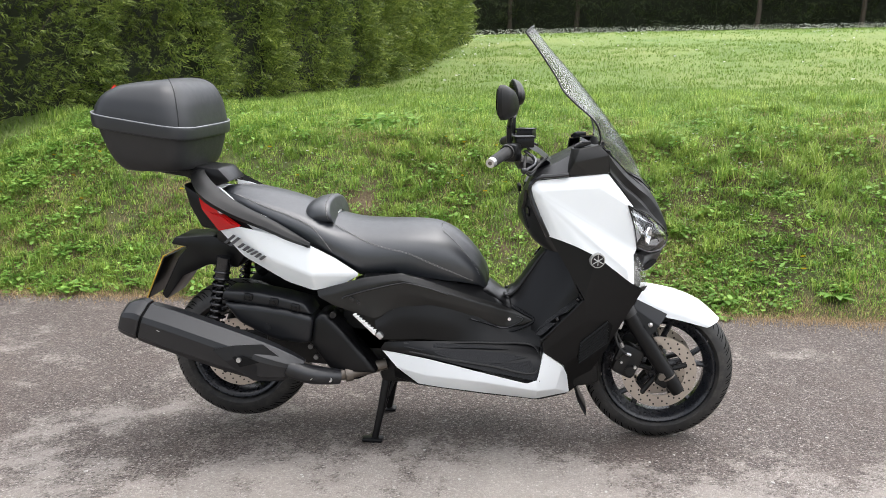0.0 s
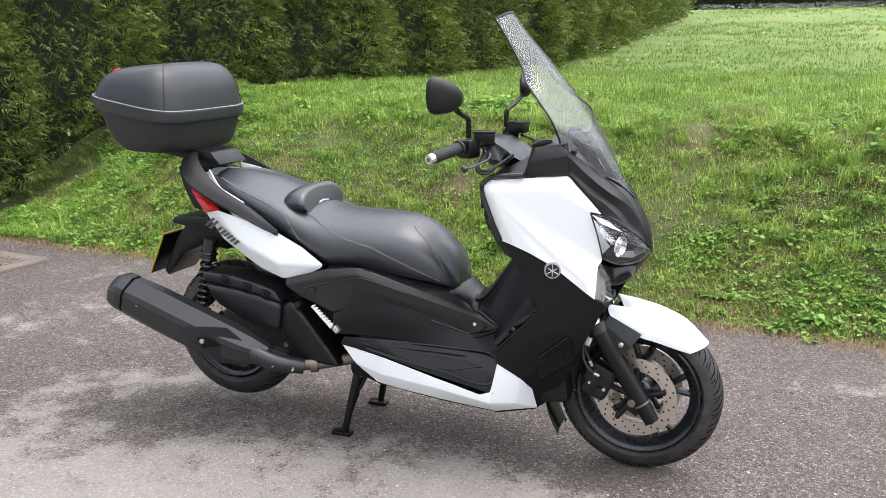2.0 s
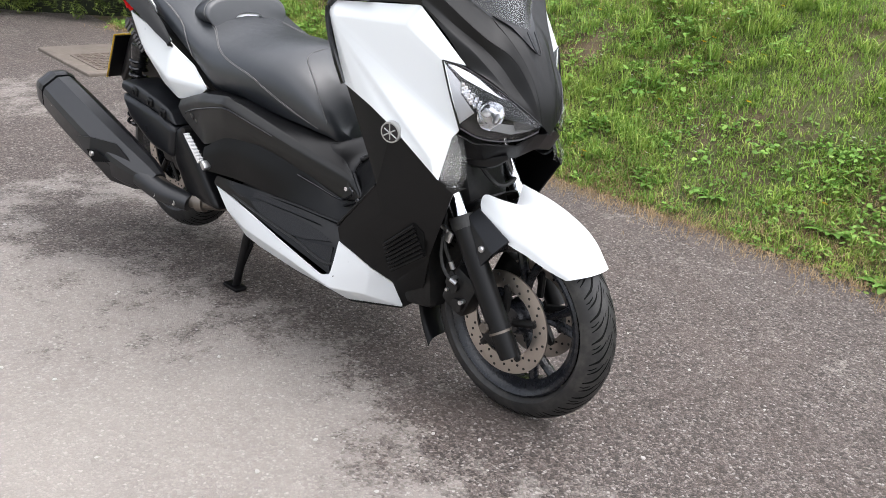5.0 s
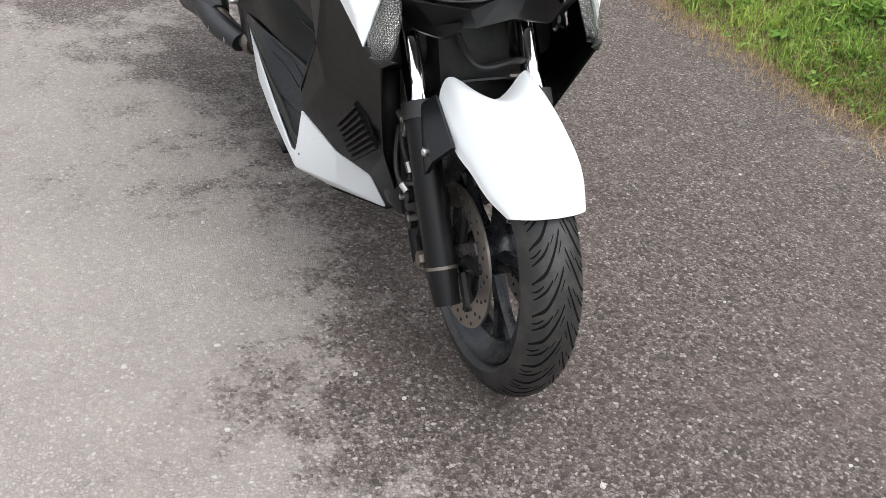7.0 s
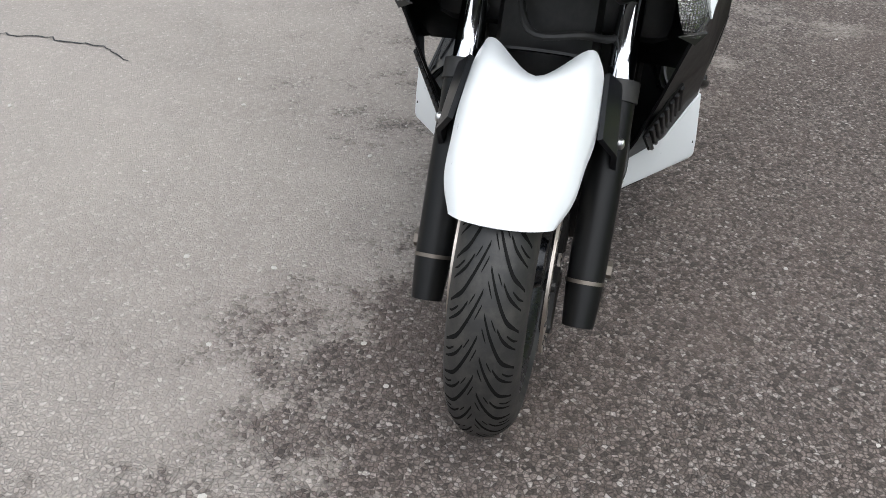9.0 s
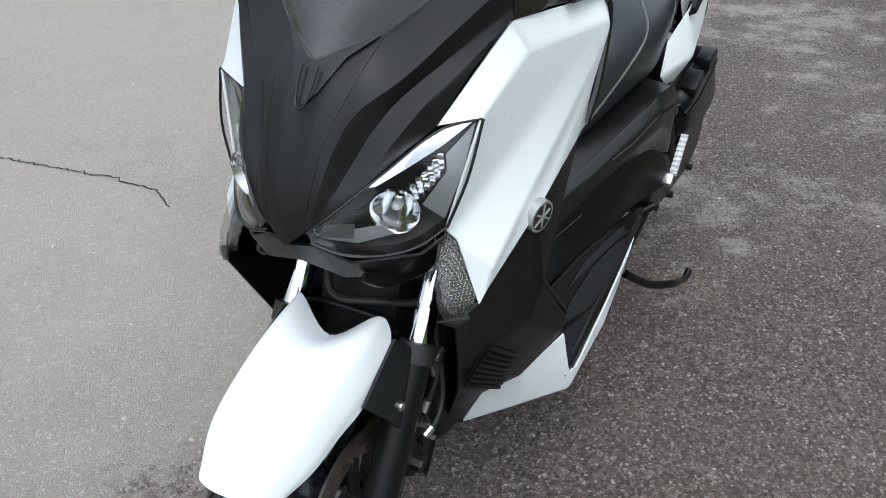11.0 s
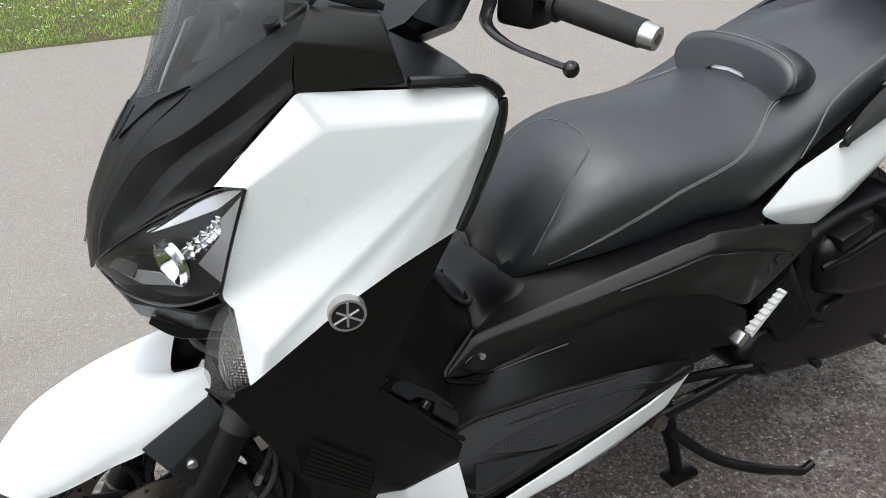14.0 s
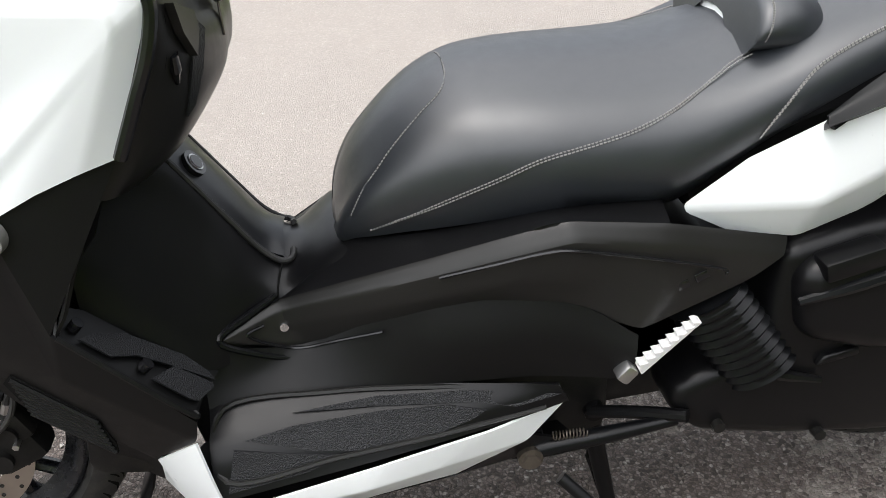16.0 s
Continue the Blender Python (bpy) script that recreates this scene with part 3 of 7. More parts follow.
xy = np.stack([rng.uniform(-4, 40, 3000), rng.normal(44.0, 0.9, 3000)], 1)
s = on_land(xy)
s[:, 2] += rng.uniform(0.03, 0.28, 3000)
v = np.stack([s + [0.024 * math.cos(a), 0.01, 0.015 * math.sin(a)] for a in (0.3, 1.3, 2.6, 3.6, 4.7, 5.6)], 1).reshape(-1, 3)
f = np.concatenate([np.arange(3000)[:, None] * 6 + i for i in range(6)], 1)
scatter_mesh("cow_parsley", v, f, M_PETAL, "band of white cow parsley along the field's far edge", "flowers")


def sprays(base, out, length, fingers=7):
    """Flat, drooping, fern-like conifer sprays: a fan of narrow leaflets on a stem."""
    n = len(base)
    out = out / np.linalg.norm(out, axis=1)[:, None]
    side = np.cross(out, rng.normal(0, 1, (n, 3)))
    side /= np.linalg.norm(side, axis=1)[:, None]
    verts, l = [], length[:, None]
    for i in range(fingers):
        u = 0.15 + 0.85 * i / (fingers - 1)
        sgn = 1 if i % 2 else -1
        root = base + out * l * u * 0.75
        reach = l * (0.50 - 0.32 * u)
        way = out * 0.75 + side * sgn * (1.0 - 0.75 * u)
        tip = root + way * reach + [0, 0, -0.012]
        w = side * l * 0.045 + out * l * 0.03
        verts += [root - w, root + w, tip]
    v = np.stack(verts, 1).reshape(-1, 3)
    k = np.arange(n)[:, None] * (3 * fingers)
    return v, np.concatenate([np.concatenate([k + 3 * i, k + 3 * i + 1, k + 3 * i + 2], 1) for i in range(fingers)], 0)


def hedge():
    """The tall conifer hedge: a near-black core that paints its inner shade, with thousands of drooping sprays on its
    face.
    """
    root = new("conifer_hedge")
    tagged(root, "tall dense conifer hedge with dark olive sprays", "hedge")
    path_y = np.concatenate([np.arange(0.5, 6, 0.25), np.arange(6, 20.1, 0.6)])
    rows = []
    for y in path_y:
        x = hedge_line(y) - 0.42
        g = height(x + 0.3, y) - 0.1
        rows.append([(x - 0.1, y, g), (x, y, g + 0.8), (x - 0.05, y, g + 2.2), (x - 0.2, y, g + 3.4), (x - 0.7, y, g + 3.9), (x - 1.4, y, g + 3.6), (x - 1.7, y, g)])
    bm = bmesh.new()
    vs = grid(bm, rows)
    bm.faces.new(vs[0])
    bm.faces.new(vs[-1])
    part("core", bm, M_HEDGE_SHADE, root)
    bases, outs, lens = [], [], []
    for y0, y1, count, size in ((0.4, 5.5, 26000, 0.135), (5.5, 11.0, 20000, 0.17), (11.0, 20.3, 10000, 0.27)):
        y = rng.uniform(y0, y1, count)
        h = rng.uniform(0.06, 3.7, count)
        for yy, hh in zip(y, h):
            # one rounded bush beside the next, lumpy, with dark gaps between them
            u = (yy + 0.25 * noise.noise(Vector((yy, 0.4 * hh, 9)))) / 1.15
            swell = math.cos(math.pi * (u - round(u))) ** 0.6 * 0.34
            lump = swell + 0.20 * noise.noise(Vector((yy * 1.6, hh * 1.5, 4))) + 0.15 * noise.noise(Vector((yy * 4.1, hh * 3.6, 7)))
            x = hedge_line(yy) - 0.36 + lump + rng.uniform(-0.14, 0.07)
            bases.append((x, yy + rng.uniform(-0.05, 0.05), height(hedge_line(yy), yy) + hh))
            outs.append((0.75 + rng.uniform(-0.3, 0.3), (u - round(u)) * 1.1 + rng.uniform(-0.6, 0.4), rng.uniform(-0.45, 0.95)))
            lens.append(size * rng.uniform(0.55, 1.35))
    v, f = sprays(np.array(bases), np.array(outs), np.array(lens))
    me = bpy.data.meshes.new("sprays")
    me.from_pydata(v.tolist(), [], f.tolist())
    me.materials.append(M_CONIFER)
    ob = new("sprays", me)
    ob.parent = root
    ob["kind"] = "stuff"
    bm = bmesh.new()
    for k in range(26):
        y = rng.uniform(1.5, 10)
        x = hedge_line(y) - 0.15
        z = height(x, y) + rng.uniform(0.6, 2.0)
        tube(bm, [(x, y, z), (x + 0.1, y + 0.1, z + rng.uniform(0.1, 0.3)), (x + 0.16, y + rng.uniform(-0.1, 0.4), z + rng.uniform(0.3, 0.7))], [0.007, 0.005, 0.003], 5)
    part("twigs", bm, M_BARK, root)["kind"] = "stuff"


hedge()


def far_hedgerow():
    """Dark trees and shrubs behind the field."""
    root = new("far_hedgerow")
    tagged(root, "dark line of trees and shrubs beyond the meadow", "trees", kind="stuff")
    bases, outs, lens = [], [], []
    for _ in range(26000):
        x, h = rng.uniform(-14, 46), rng.uniform(0, 1) ** 0.8 * 9
        d = 46.5 + 0.8 * noise.noise(Vector((x * 0.35, h * 0.3, 1))) + 0.5 * noise.noise(Vector((x * 1.1, h, 2))) + rng.uniform(-0.3, 0.8)
        bases.append((x, d, height(x, 46) + h))
        outs.append((rng.uniform(-0.8, 0.8), -0.8, rng.uniform(-0.5, 0.6)))
        lens.append(rng.uniform(0.4, 1.0))
    v, f = sprays(np.array(bases), np.array(outs), np.array(lens), 5)
    me = bpy.data.meshes.new("foliage")
    me.from_pydata(v.tolist(), [], f.tolist())
    me.materials.append(M_FARLEAF)
    ob = new("foliage", me)
    ob.parent = root
    # near-black sheet behind the leaves: shade between the trees, put in as colour
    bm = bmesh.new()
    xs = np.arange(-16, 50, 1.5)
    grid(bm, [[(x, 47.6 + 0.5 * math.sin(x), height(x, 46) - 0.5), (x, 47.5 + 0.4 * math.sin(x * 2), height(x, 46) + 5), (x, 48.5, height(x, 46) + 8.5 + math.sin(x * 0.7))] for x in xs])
    part("shade", bm, M_HEDGE_SHADE, root)
    bm = bmesh.new()
    for k in range(14):
        x = rng.uniform(-10, 40)
        z = height(x, 46)
        tube(bm, [(x, 46.3, z), (x + 0.1, 46.4, z + 2), (x + rng.uniform(-0.6, 0.6), 46.6, z + 6)], [0.14, 0.11, 0.05], 7)
    part("trunks", bm, M_BARK, root)["kind"] = "stuff"


far_hedgerow()


def drain_pad():
    """A worn concrete pad with a ribbed cast cover beside the road."""
    bm = bmesh.new()
    block(bm, (-3.75, 1.22, 0.004), (0.95, 0.62, 0.03), 0.01, (0, 0, -6))
    pad_ = part("drain_pad", bm, M_CONCRETE)
    tagged(pad_, "weathered brown concrete pad with a ribbed drain cover", "drain cover")
    bm = bmesh.new()
    block(bm, (-3.62, 1.20, 0.020), (0.50, 0.42, 0.012), 0.004, (0, 0, -6))
    lid_ = part("cover", bm, M_IRON, pad_, "rusty ribbed iron cover")
    for k in range(9):
        bm = bmesh.new()
        block(bm, (-3.83 + 0.052 * k, 1.22 - 0.005 * k, 0.028), (0.012, 0.38, 0.008), 0.002, (0, 0, -6))
        part("rib", bm, M_IRON, lid_)
    for k in range(6):
        bm = bmesh.new()
        block(bm, (-3.62 + 0.006 * k, 1.04 + 0.064 * k, 0.027), (0.46, 0.012, 0.008), 0.002, (0, 0, -6))
        part("rib", bm, M_IRON, lid_)


drain_pad()


def crack_line():
    """A dark wandering crack across the lane."""
    bm = bmesh.new()
    left, right = [], []
    for k in range(61):
        t = k / 60
        along = np.interp(t, [0, 0.14, 0.36, 0.59, 0.88, 1.0], [-0.217, -0.285, -0.284, -0.251, -0.216, -0.11])
        x = float(along) + 0.02 * noise.noise(Vector((t * 14, 0, 3))) + 0.016 * noise.noise(Vector((t * 45, 0, 8)))
        y = float(np.interp(t, [0, 0.14, 0.36, 0.59, 0.88, 1.0], [-1.217, -1.333, -1.564, -1.80, -2.06, -2.23])) + 0.02 * noise.noise(Vector((t * 30, 5, 1)))
        w = 0.006 * (0.4 + 0.8 * abs(noise.noise(Vector((t * 25, 2, 2)))))
        left.append((x - w, y, 0.0025))
        right.append((x + w, y, 0.0025))
    grid(bm, [left, right])
    return tagged(part("crack", bm, M_ENGINE), "thin dark crack in the asphalt", "crack", kind="structure")


crack_line()


# ---- the scooter ----
scooter = tagged(new("scooter"), "white and matt black maxi scooter parked on its centre stand", "scooter")
SIDES = ((-1, "right"), (1, "left"))

# wheels
FRONT, REAR = (0.762, 0.0, 0.264), (-0.775, 0.0, 0.298)


def tyre_mesh(centre, radius, width, rim, pitch):
    """A tyre with a rounded crown."""
    nu, nv = 128, 40
    rows = []
    for i in range(nu):
        a = 2 * math.pi * i / nu
        row = []
        for j in range(nv + 1):
            u = j / nv * 2 - 1
            t = u * 1.92
            y = width / 2 * math.sin(max(-1.57, min(1.57, t * 0.86))) if abs(t) < 1.75 else width / 2 * (1 - 0.28 * (abs(t) - 1.75) / 0.17) * (1 if t > 0 else -1)
            drop = (1 - math.cos(min(abs(t), 1.92) * 0.78)) * 0.92
            r = radius - drop * (radius - rim)
            row.append(Vector(centre) + Vector((r * math.cos(a), y, r * math.sin(a))))
        rows.append(row)
    bm = bmesh.new()
    grid(bm, rows, close_u=True)
    return bm


def tread_mesh(centre, radius, width, rim, pitch):
    """Slanted grooves as black ribbons, their shade put in as colour, from the middle of the crown to the shoulders."""
    bm = bmesh.new()

    def crown(a, u, lift=0.0006):
        t = u * 1.92
        y = width / 2 * math.sin(max(-1.57, min(1.57, t * 0.86)))
        r = radius - (1 - math.cos(abs(t) * 0.78)) * 0.92 * (radius - rim) + lift
        return (centre[0] + r * math.cos(a), centre[1] + y, centre[2] + r * math.sin(a))

    step = 2 * math.pi / pitch
    shapes = (([(0.03, 0.0), (0.13, 0.42), (0.26, 0.86), (0.37, 1.14), (0.50, 1.30), (0.62, 1.44)], 0.085),
              ([(0.24, 0.30), (0.34, 0.56), (0.46, 0.74), (0.60, 0.90)], 0.055),
              ([(0.40, 0.46), (0.52, 0.62), (0.62, 0.68)], 0.035),
              ([(0.14, 0.10), (0.22, 0.34)], 0.035), ([(0.02, 0.30), (0.10, 0.62)], 0.045))
    for k in range(pitch):
        for sgn in (-1, 1):
            a0 = step * (k + 0.5 * (sgn > 0))
            for line, w in shapes:
                p = spline([(u, v, 0) for u, v in line], 5 * (len(line) - 1))
                rows = []
                for i, (u, v, _) in enumerate(p):
                    ww = w * (0.45 + 0.55 * math.sin(math.pi * min(1.0, 0.15 + i / len(p))))
                    rows.append([crown(a0 + step * (ww - v), sgn * u), crown(a0 - step * (v + ww), sgn * u)])
                grid(bm, rows)
    return bm


def wheel(name, centre, radius, width, rim, spokes, discs):
    hub = tagged(new(name), "")
    hub.parent = scooter
    c = Vector(centre)
    part("tyre", tyre_mesh(centre, radius, width, rim, 26), M_TYRE, hub, "black road tyre with slanted tread grooves", 24)
    part("tread", tread_mesh(centre, radius, width, rim, 28), M_INK_SHADE, hub)["kind"] = "stuff"
    bm = bmesh.new()
    w = width * 0.40
    lathe(bm, [(-w, rim + 0.010), (-w - 0.004, rim + 0.004), (-w, rim - 0.004), (-w * 0.75, rim - 0.012), (-w * 0.35, rim - 0.028), (w * 0.35, rim - 0.028),
               (w * 0.75, rim - 0.012), (w, rim - 0.004), (w + 0.004, rim + 0.004), (w, rim + 0.010)], c, 72)
    part("rim", bm, M_RIM, hub, "black cast rim")
    bm = bmesh.new()
    lathe(bm, [(-0.05, 0.0), (-0.05, 0.034), (-0.03, 0.045), (0.03, 0.045), (0.05, 0.034), (0.05, 0.0)], c, 32)
    part("hub", bm, M_RIM, hub)
    for k in range(spokes):
        for split in (-1, 1):
            a = 2 * math.pi * (k + 0.2) / spokes
            d = Vector((math.cos(a), 0, math.sin(a)))
            b = a + split * 0.20
            e = Vector((math.cos(b), 0, math.sin(b)))
            bm = bmesh.new()
            tube(bm, [c + d * 0.035, c + d * (rim * 0.5) + (e - d) * 0.03, c + e * (rim - 0.02)], [0.013, 0.010, 0.011], 8, flat=1.3, up=(0, 1, 0))
            part("spoke", bm, M_RIM, hub)
    for y in discs:
        disc = bmesh.new()
        t = 0.0022
        lathe(disc, [(y - t, 0.088), (y - t, 0.130), (y + t, 0.130), (y + t, 0.088), (y - t, 0.088)], c, 64)
        d = part("brake_disc", disc, M_DISC, hub, "drilled steel brake disc with worn bronze tint")
        holes = bmesh.new()
        for k in range(48):
            a = 2 * math.pi * k / 48
            r = (0.097, 0.109, 0.121)[k % 3]
            p = c + Vector((r * math.cos(a), y, r * math.sin(a)))
            rod(holes, p - Vector((0, 0.0034, 0)), p + Vector((0, 0.0034, 0)), 0.0034, 8)
        part("drilled_holes", holes, M_DISCHOLE, d)["kind"] = "stuff"
        carrier = bmesh.new()
        for k in range(5):
            a = 2 * math.pi * k / 5 + 0.3
            e = Vector((math.cos(a), 0, math.sin(a)))
            rod(carrier, c + e * 0.03 + Vector((0, y, 0)), c + e * 0.094 + Vector((0, y, 0)), 0.010, 8)
            rod(carrier, c + e * 0.092 + Vector((0, y - 0.008, 0)), c + e * 0.092 + Vector((0, y + 0.008, 0)), 0.0085, 10)
        part("disc_carrier", carrier, M_ENGINE, d)
    return hub


wheel("front_wheel", FRONT, 0.264, 0.104, 0.190, 5, (-0.066, 0.066))
wheel("rear_wheel", REAR, 0.266, 0.145, 0.172, 5, (-0.06,))

# fork
for s, _ in SIDES:
    leg = new("fork_leg")
    leg.parent = scooter
    bm = bmesh.new()
    y = s * 0.112
    tube(bm, [(0.640, y, 0.497), (0.720, y, 0.372), (0.79, y, 0.262), (0.824, y, 0.209)], [0.027, 0.028, 0.027, 0.023], 20)
    part("slider", bm, M_DEEP, leg, "matt black fork slider")
    bm = bmesh.new()
    rod(bm, (0.67, y, 0.450), (0.50, y, 0.712), 0.0195, 24)
    part("stanchion", bm, M_CHROME, leg, "chrome fork tube")
    bm = bmesh.new()
    tube(bm, [(0.634, y, 0.507), (0.650, y, 0.482)], [0.030, 0.030], 20, n=2)
    part("dust_seal", bm, M_RUBBER, leg)
    bm = bmesh.new()
    tube(bm, [(0.787, y, 0.266), (0.790, y, 0.2613)], [0.0288, 0.0288], 20, n=2)
    part("clip_ring", bm, M_STEEL, leg, "thin dull steel ring")
    bm = bmesh.new()
    block(bm, (0.775, y, 0.262), (0.05, 0.04, 0.07), 0.012, (0, 32, 0))
    part("axle_clamp", bm, M_MATT, leg)
    bm = bmesh.new()
    rod(bm, (0.762, s * 0.135, 0.272), (0.762, s * 0.147, 0.272), 0.013, 6)
    part("axle_nut", bm, M_STEEL, leg)
    bm = bmesh.new()
    block(bm, (0.650, s * 0.088, 0.315), (0.085, 0.06, 0.115), 0.016, (0, 25, 0))
    block(bm, (0.632, s * 0.105, 0.335), (0.05, 0.03, 0.05), 0.01, (0, 25, 0))
    rod(bm, (0.655, s * 0.10, 0.285), (0.655, s * 0.128, 0.285), 0.017, 14)
    rod(bm, (0.638, s * 0.10, 0.33), (0.638, s * 0.128, 0.33), 0.017, 14)
    part("brake_caliper", bm, M_ENGINE, leg, "black brake caliper")
    bm = bmesh.new()
    tube(bm, [(0.63, s * 0.118, 0.37), (0.605, s * 0.128, 0.43), (0.60, s * 0.125, 0.49), (0.57, s * 0.10, 0.56), (0.54, s * 0.06, 0.64)], 0.005, 8)
    part("brake_hose", bm, M_RUBBER, leg)
    bm = bmesh.new()
    block(bm, (0.606, s * 0.130, 0.472), (0.022, 0.014, 0.012), 0.002, (0, 20, 0))
    block(bm, (0.612, s * 0.128, 0.455), (0.03, 0.008, 0.03), 0.002, (0, 20, 0))
    part("hose_bracket", bm, M_ALU, leg, "small zinc hose bracket")
    for x, z, r in ((0.640, 0.352, 0.006), (0.672, 0.300, 0.006), (0.625, 0.318, 0.005)):
        bm = bmesh.new()
        rod(bm, (x, s * 0.112, z), (x, s * 0.134, z), r, 6)
        part("caliper_bolt", bm, M_ALU, leg, "small bright bolt")
    bm = bmesh.new()
    tube(bm, [(0.655, s * 0.132, 0.345), (0.628, s * 0.140, 0.362), (0.606, s * 0.138, 0.398), (0.600, s * 0.132, 0.45)], 0.0045, 8)
    part("brake_hose", bm, M_RUBBER, leg)
    bm = bmesh.new()
    tube(bm, [(0.655, s * 0.132, 0.345), (0.640, s * 0.137, 0.353)], 0.0062, 8, n=2)
    tube(bm, [(0.630, s * 0.118, 0.370), (0.622, s * 0.121, 0.388)], 0.0064, 8, n=2)
    part("hose_crimp", bm, M_ALU, leg, "bright hose end")

# front mudguard
guard = new("front_mudguard")
guard.parent = scooter


def mudguard_lines():
    crest = [(0.702, 0, 0.528), (0.765, 0, 0.548), (0.835, 0, 0.540), (0.905, 0, 0.508), (0.970, 0, 0.450)]
    ridge = [(0.672, 0.064, 0.562), (0.75, 0.064, 0.552), (0.83, 0.060, 0.531), (0.90, 0.056, 0.497), (0.960, 0.040, 0.446)]
    flank = [(0.668, 0.084, 0.545), (0.748, 0.090, 0.512), (0.82, 0.086, 0.490), (0.885, 0.080, 0.464), (0.936, 0.062, 0.436)]
    edge = [(0.690, 0.096, 0.515), (0.767, 0.095, 0.476), (0.82, 0.089, 0.462), (0.878, 0.083, 0.445), (0.922, 0.067, 0.430)]
    full = [[(x, -y, z) for x, y, z in l] for l in (edge, flank, ridge)] + [crest] + [ridge, flank, edge]
    return full


part("shell", skin(mudguard_lines(), 36, 26, thick=0.004), M_WHITE, guard, "white front mudguard with a notched rear edge", 40)
for s, _ in SIDES:
    P = {"a": (0.661, 0.118, 0.514), "b": (0.676, 0.098, 0.536), "c": (0.778, 0.104, 0.487), "d": (0.750, 0.126, 0.450), "e": (0.712, 0.128, 0.400), "f": (0.666, 0.124, 0.452)}
    part("side_stay", facets(P, ["a b c d", "a d e f"], s, 0.008, 0.003), M_BLUEGREY, guard, "dark grey mudguard stay")
    bm = bmesh.new()
    rod(bm, (0.718, s * 0.118, 0.453), (0.720, s * 0.130, 0.454), 0.008, 12)
    ball(bm, (0.720, s * 0.130, 0.454), (0.0075, 0.004, 0.0075), 12)
    part("screw", bm, M_ALU, guard)
rear_arc = []
for k in range(9):
    a = radians(112 + k * 12.5)
    r = 0.300
    p = (FRONT[0] + r * math.cos(a), FRONT[2] + r * math.sin(a))
    w = 0.085 - 0.004 * k
    rear_arc.append([(p[0] - 0.02 * 0, -w, p[1] - 0.02), (p[0], -w * 0.8, p[1]), (p[0], 0, p[1] + 0.004), (p[0], w * 0.8, p[1]), (p[0], w, p[1] - 0.02)])
part("rear_flap", skin(rear_arc, 24, 12, thick=0.004), M_BLACK, guard, "black rear flap of the mudguard")


# nose
def mirror_lines(lines):
    """Lines from the middle outwards, made whole across the middle."""
    right = [[(x, -y, z) for x, y, z in l] for l in reversed(lines[1:])]
    return right + lines


wedge = [
    [(0.784, 0, 0.722), (0.777, 0, 0.775), (0.753, 0, 0.835), (0.716, 0, 0.897), (0.688, 0, 0.937)],
    [(0.781, 0.016, 0.736), (0.774, 0.018, 0.785), (0.750, 0.021, 0.842), (0.714, 0.028, 0.905), (0.663, 0.036, 0.952)],
    [(0.778, 0.028, 0.746), (0.766, 0.034, 0.800), (0.738, 0.042, 0.860), (0.694, 0.058, 0.918), (0.636, 0.070, 0.966)],
]
RIM = [(0.778, 0.028, 0.746), (0.766, 0.034, 0.800), (0.738, 0.042, 0.860), (0.694, 0.058, 0.918), (0.636, 0.070, 0.966), (0.582, 0.136, 1.024), (0.527, 0.195, 1.075)]
RIDGE = [(0.7775, 0.033, 0.751), (0.764, 0.045, 0.803), (0.736, 0.054, 0.850), (0.704, 0.070, 0.890), (0.661, 0.112, 0.927), (0.605, 0.162, 0.984), (0.558, 0.219, 1.047)]
VALLEY = [(0.777, 0.037, 0.752), (0.757, 0.056, 0.789), (0.722, 0.068, 0.826), (0.694, 0.084, 0.864), (0.660, 0.106, 0.900), (0.610, 0.152, 0.946), (0.562, 0.212, 1.004)]
FLANK = [(0.768, 0.052, 0.762), (0.744, 0.080, 0.796), (0.714, 0.101, 0.832), (0.684, 0.120, 0.866), (0.652, 0.142, 0.900), (0.604, 0.178, 0.944), (0.562, 0.215, 0.992)]
BROW = [(0.757, 0.066, 0.778), (0.716, 0.110, 0.826), (0.684, 0.130, 0.848), (0.648, 0.150, 0.867), (0.615, 0.174, 0.918), (0.587, 0.193, 0.955), (0.560, 0.209, 0.985)]
bm = skin(mirror_lines(wedge), 24, 24, su=False, thick=0.004)
for s, _ in SIDES:
    for rows, n in (([RIM, RIDGE], 5), ([RIDGE, VALLEY, FLANK, BROW], 18)):
        side_bm = skin(rows, n, 42, su=False, thick=0.004, s=s)
        me = bpy.data.meshes.new("flank")
        side_bm.to_mesh(me)
        side_bm.free()
        bm.from_mesh(me)
        bpy.data.meshes.remove(me)
cowl = part("nose_cowl", soften(bm, 0.4), M_MATT, scooter, "matt black nose cowl with creased flanks", 30)
P = {"a": (0.718, 0.0, 0.891), "b": (0.708, 0.018, 0.908), "c": (0.670, 0.040, 0.945), "d": (0.636, 0.068, 0.966), "e": (0.685, 0.0, 0.940), "B": (0.708, -0.018, 0.908), "C": (0.670, -0.040, 0.945), "D": (0.636, -0.068, 0.966)}
part("screen_base", facets({k: (x + 0.004, y, z + 0.003) for k, (x, y, z) in P.items()}, ["a b c e", "c d e", "a e C B", "e D C"], 1, 0.004, 0.002), M_BLUEGREY, cowl, "slate grey wedge below the screen")
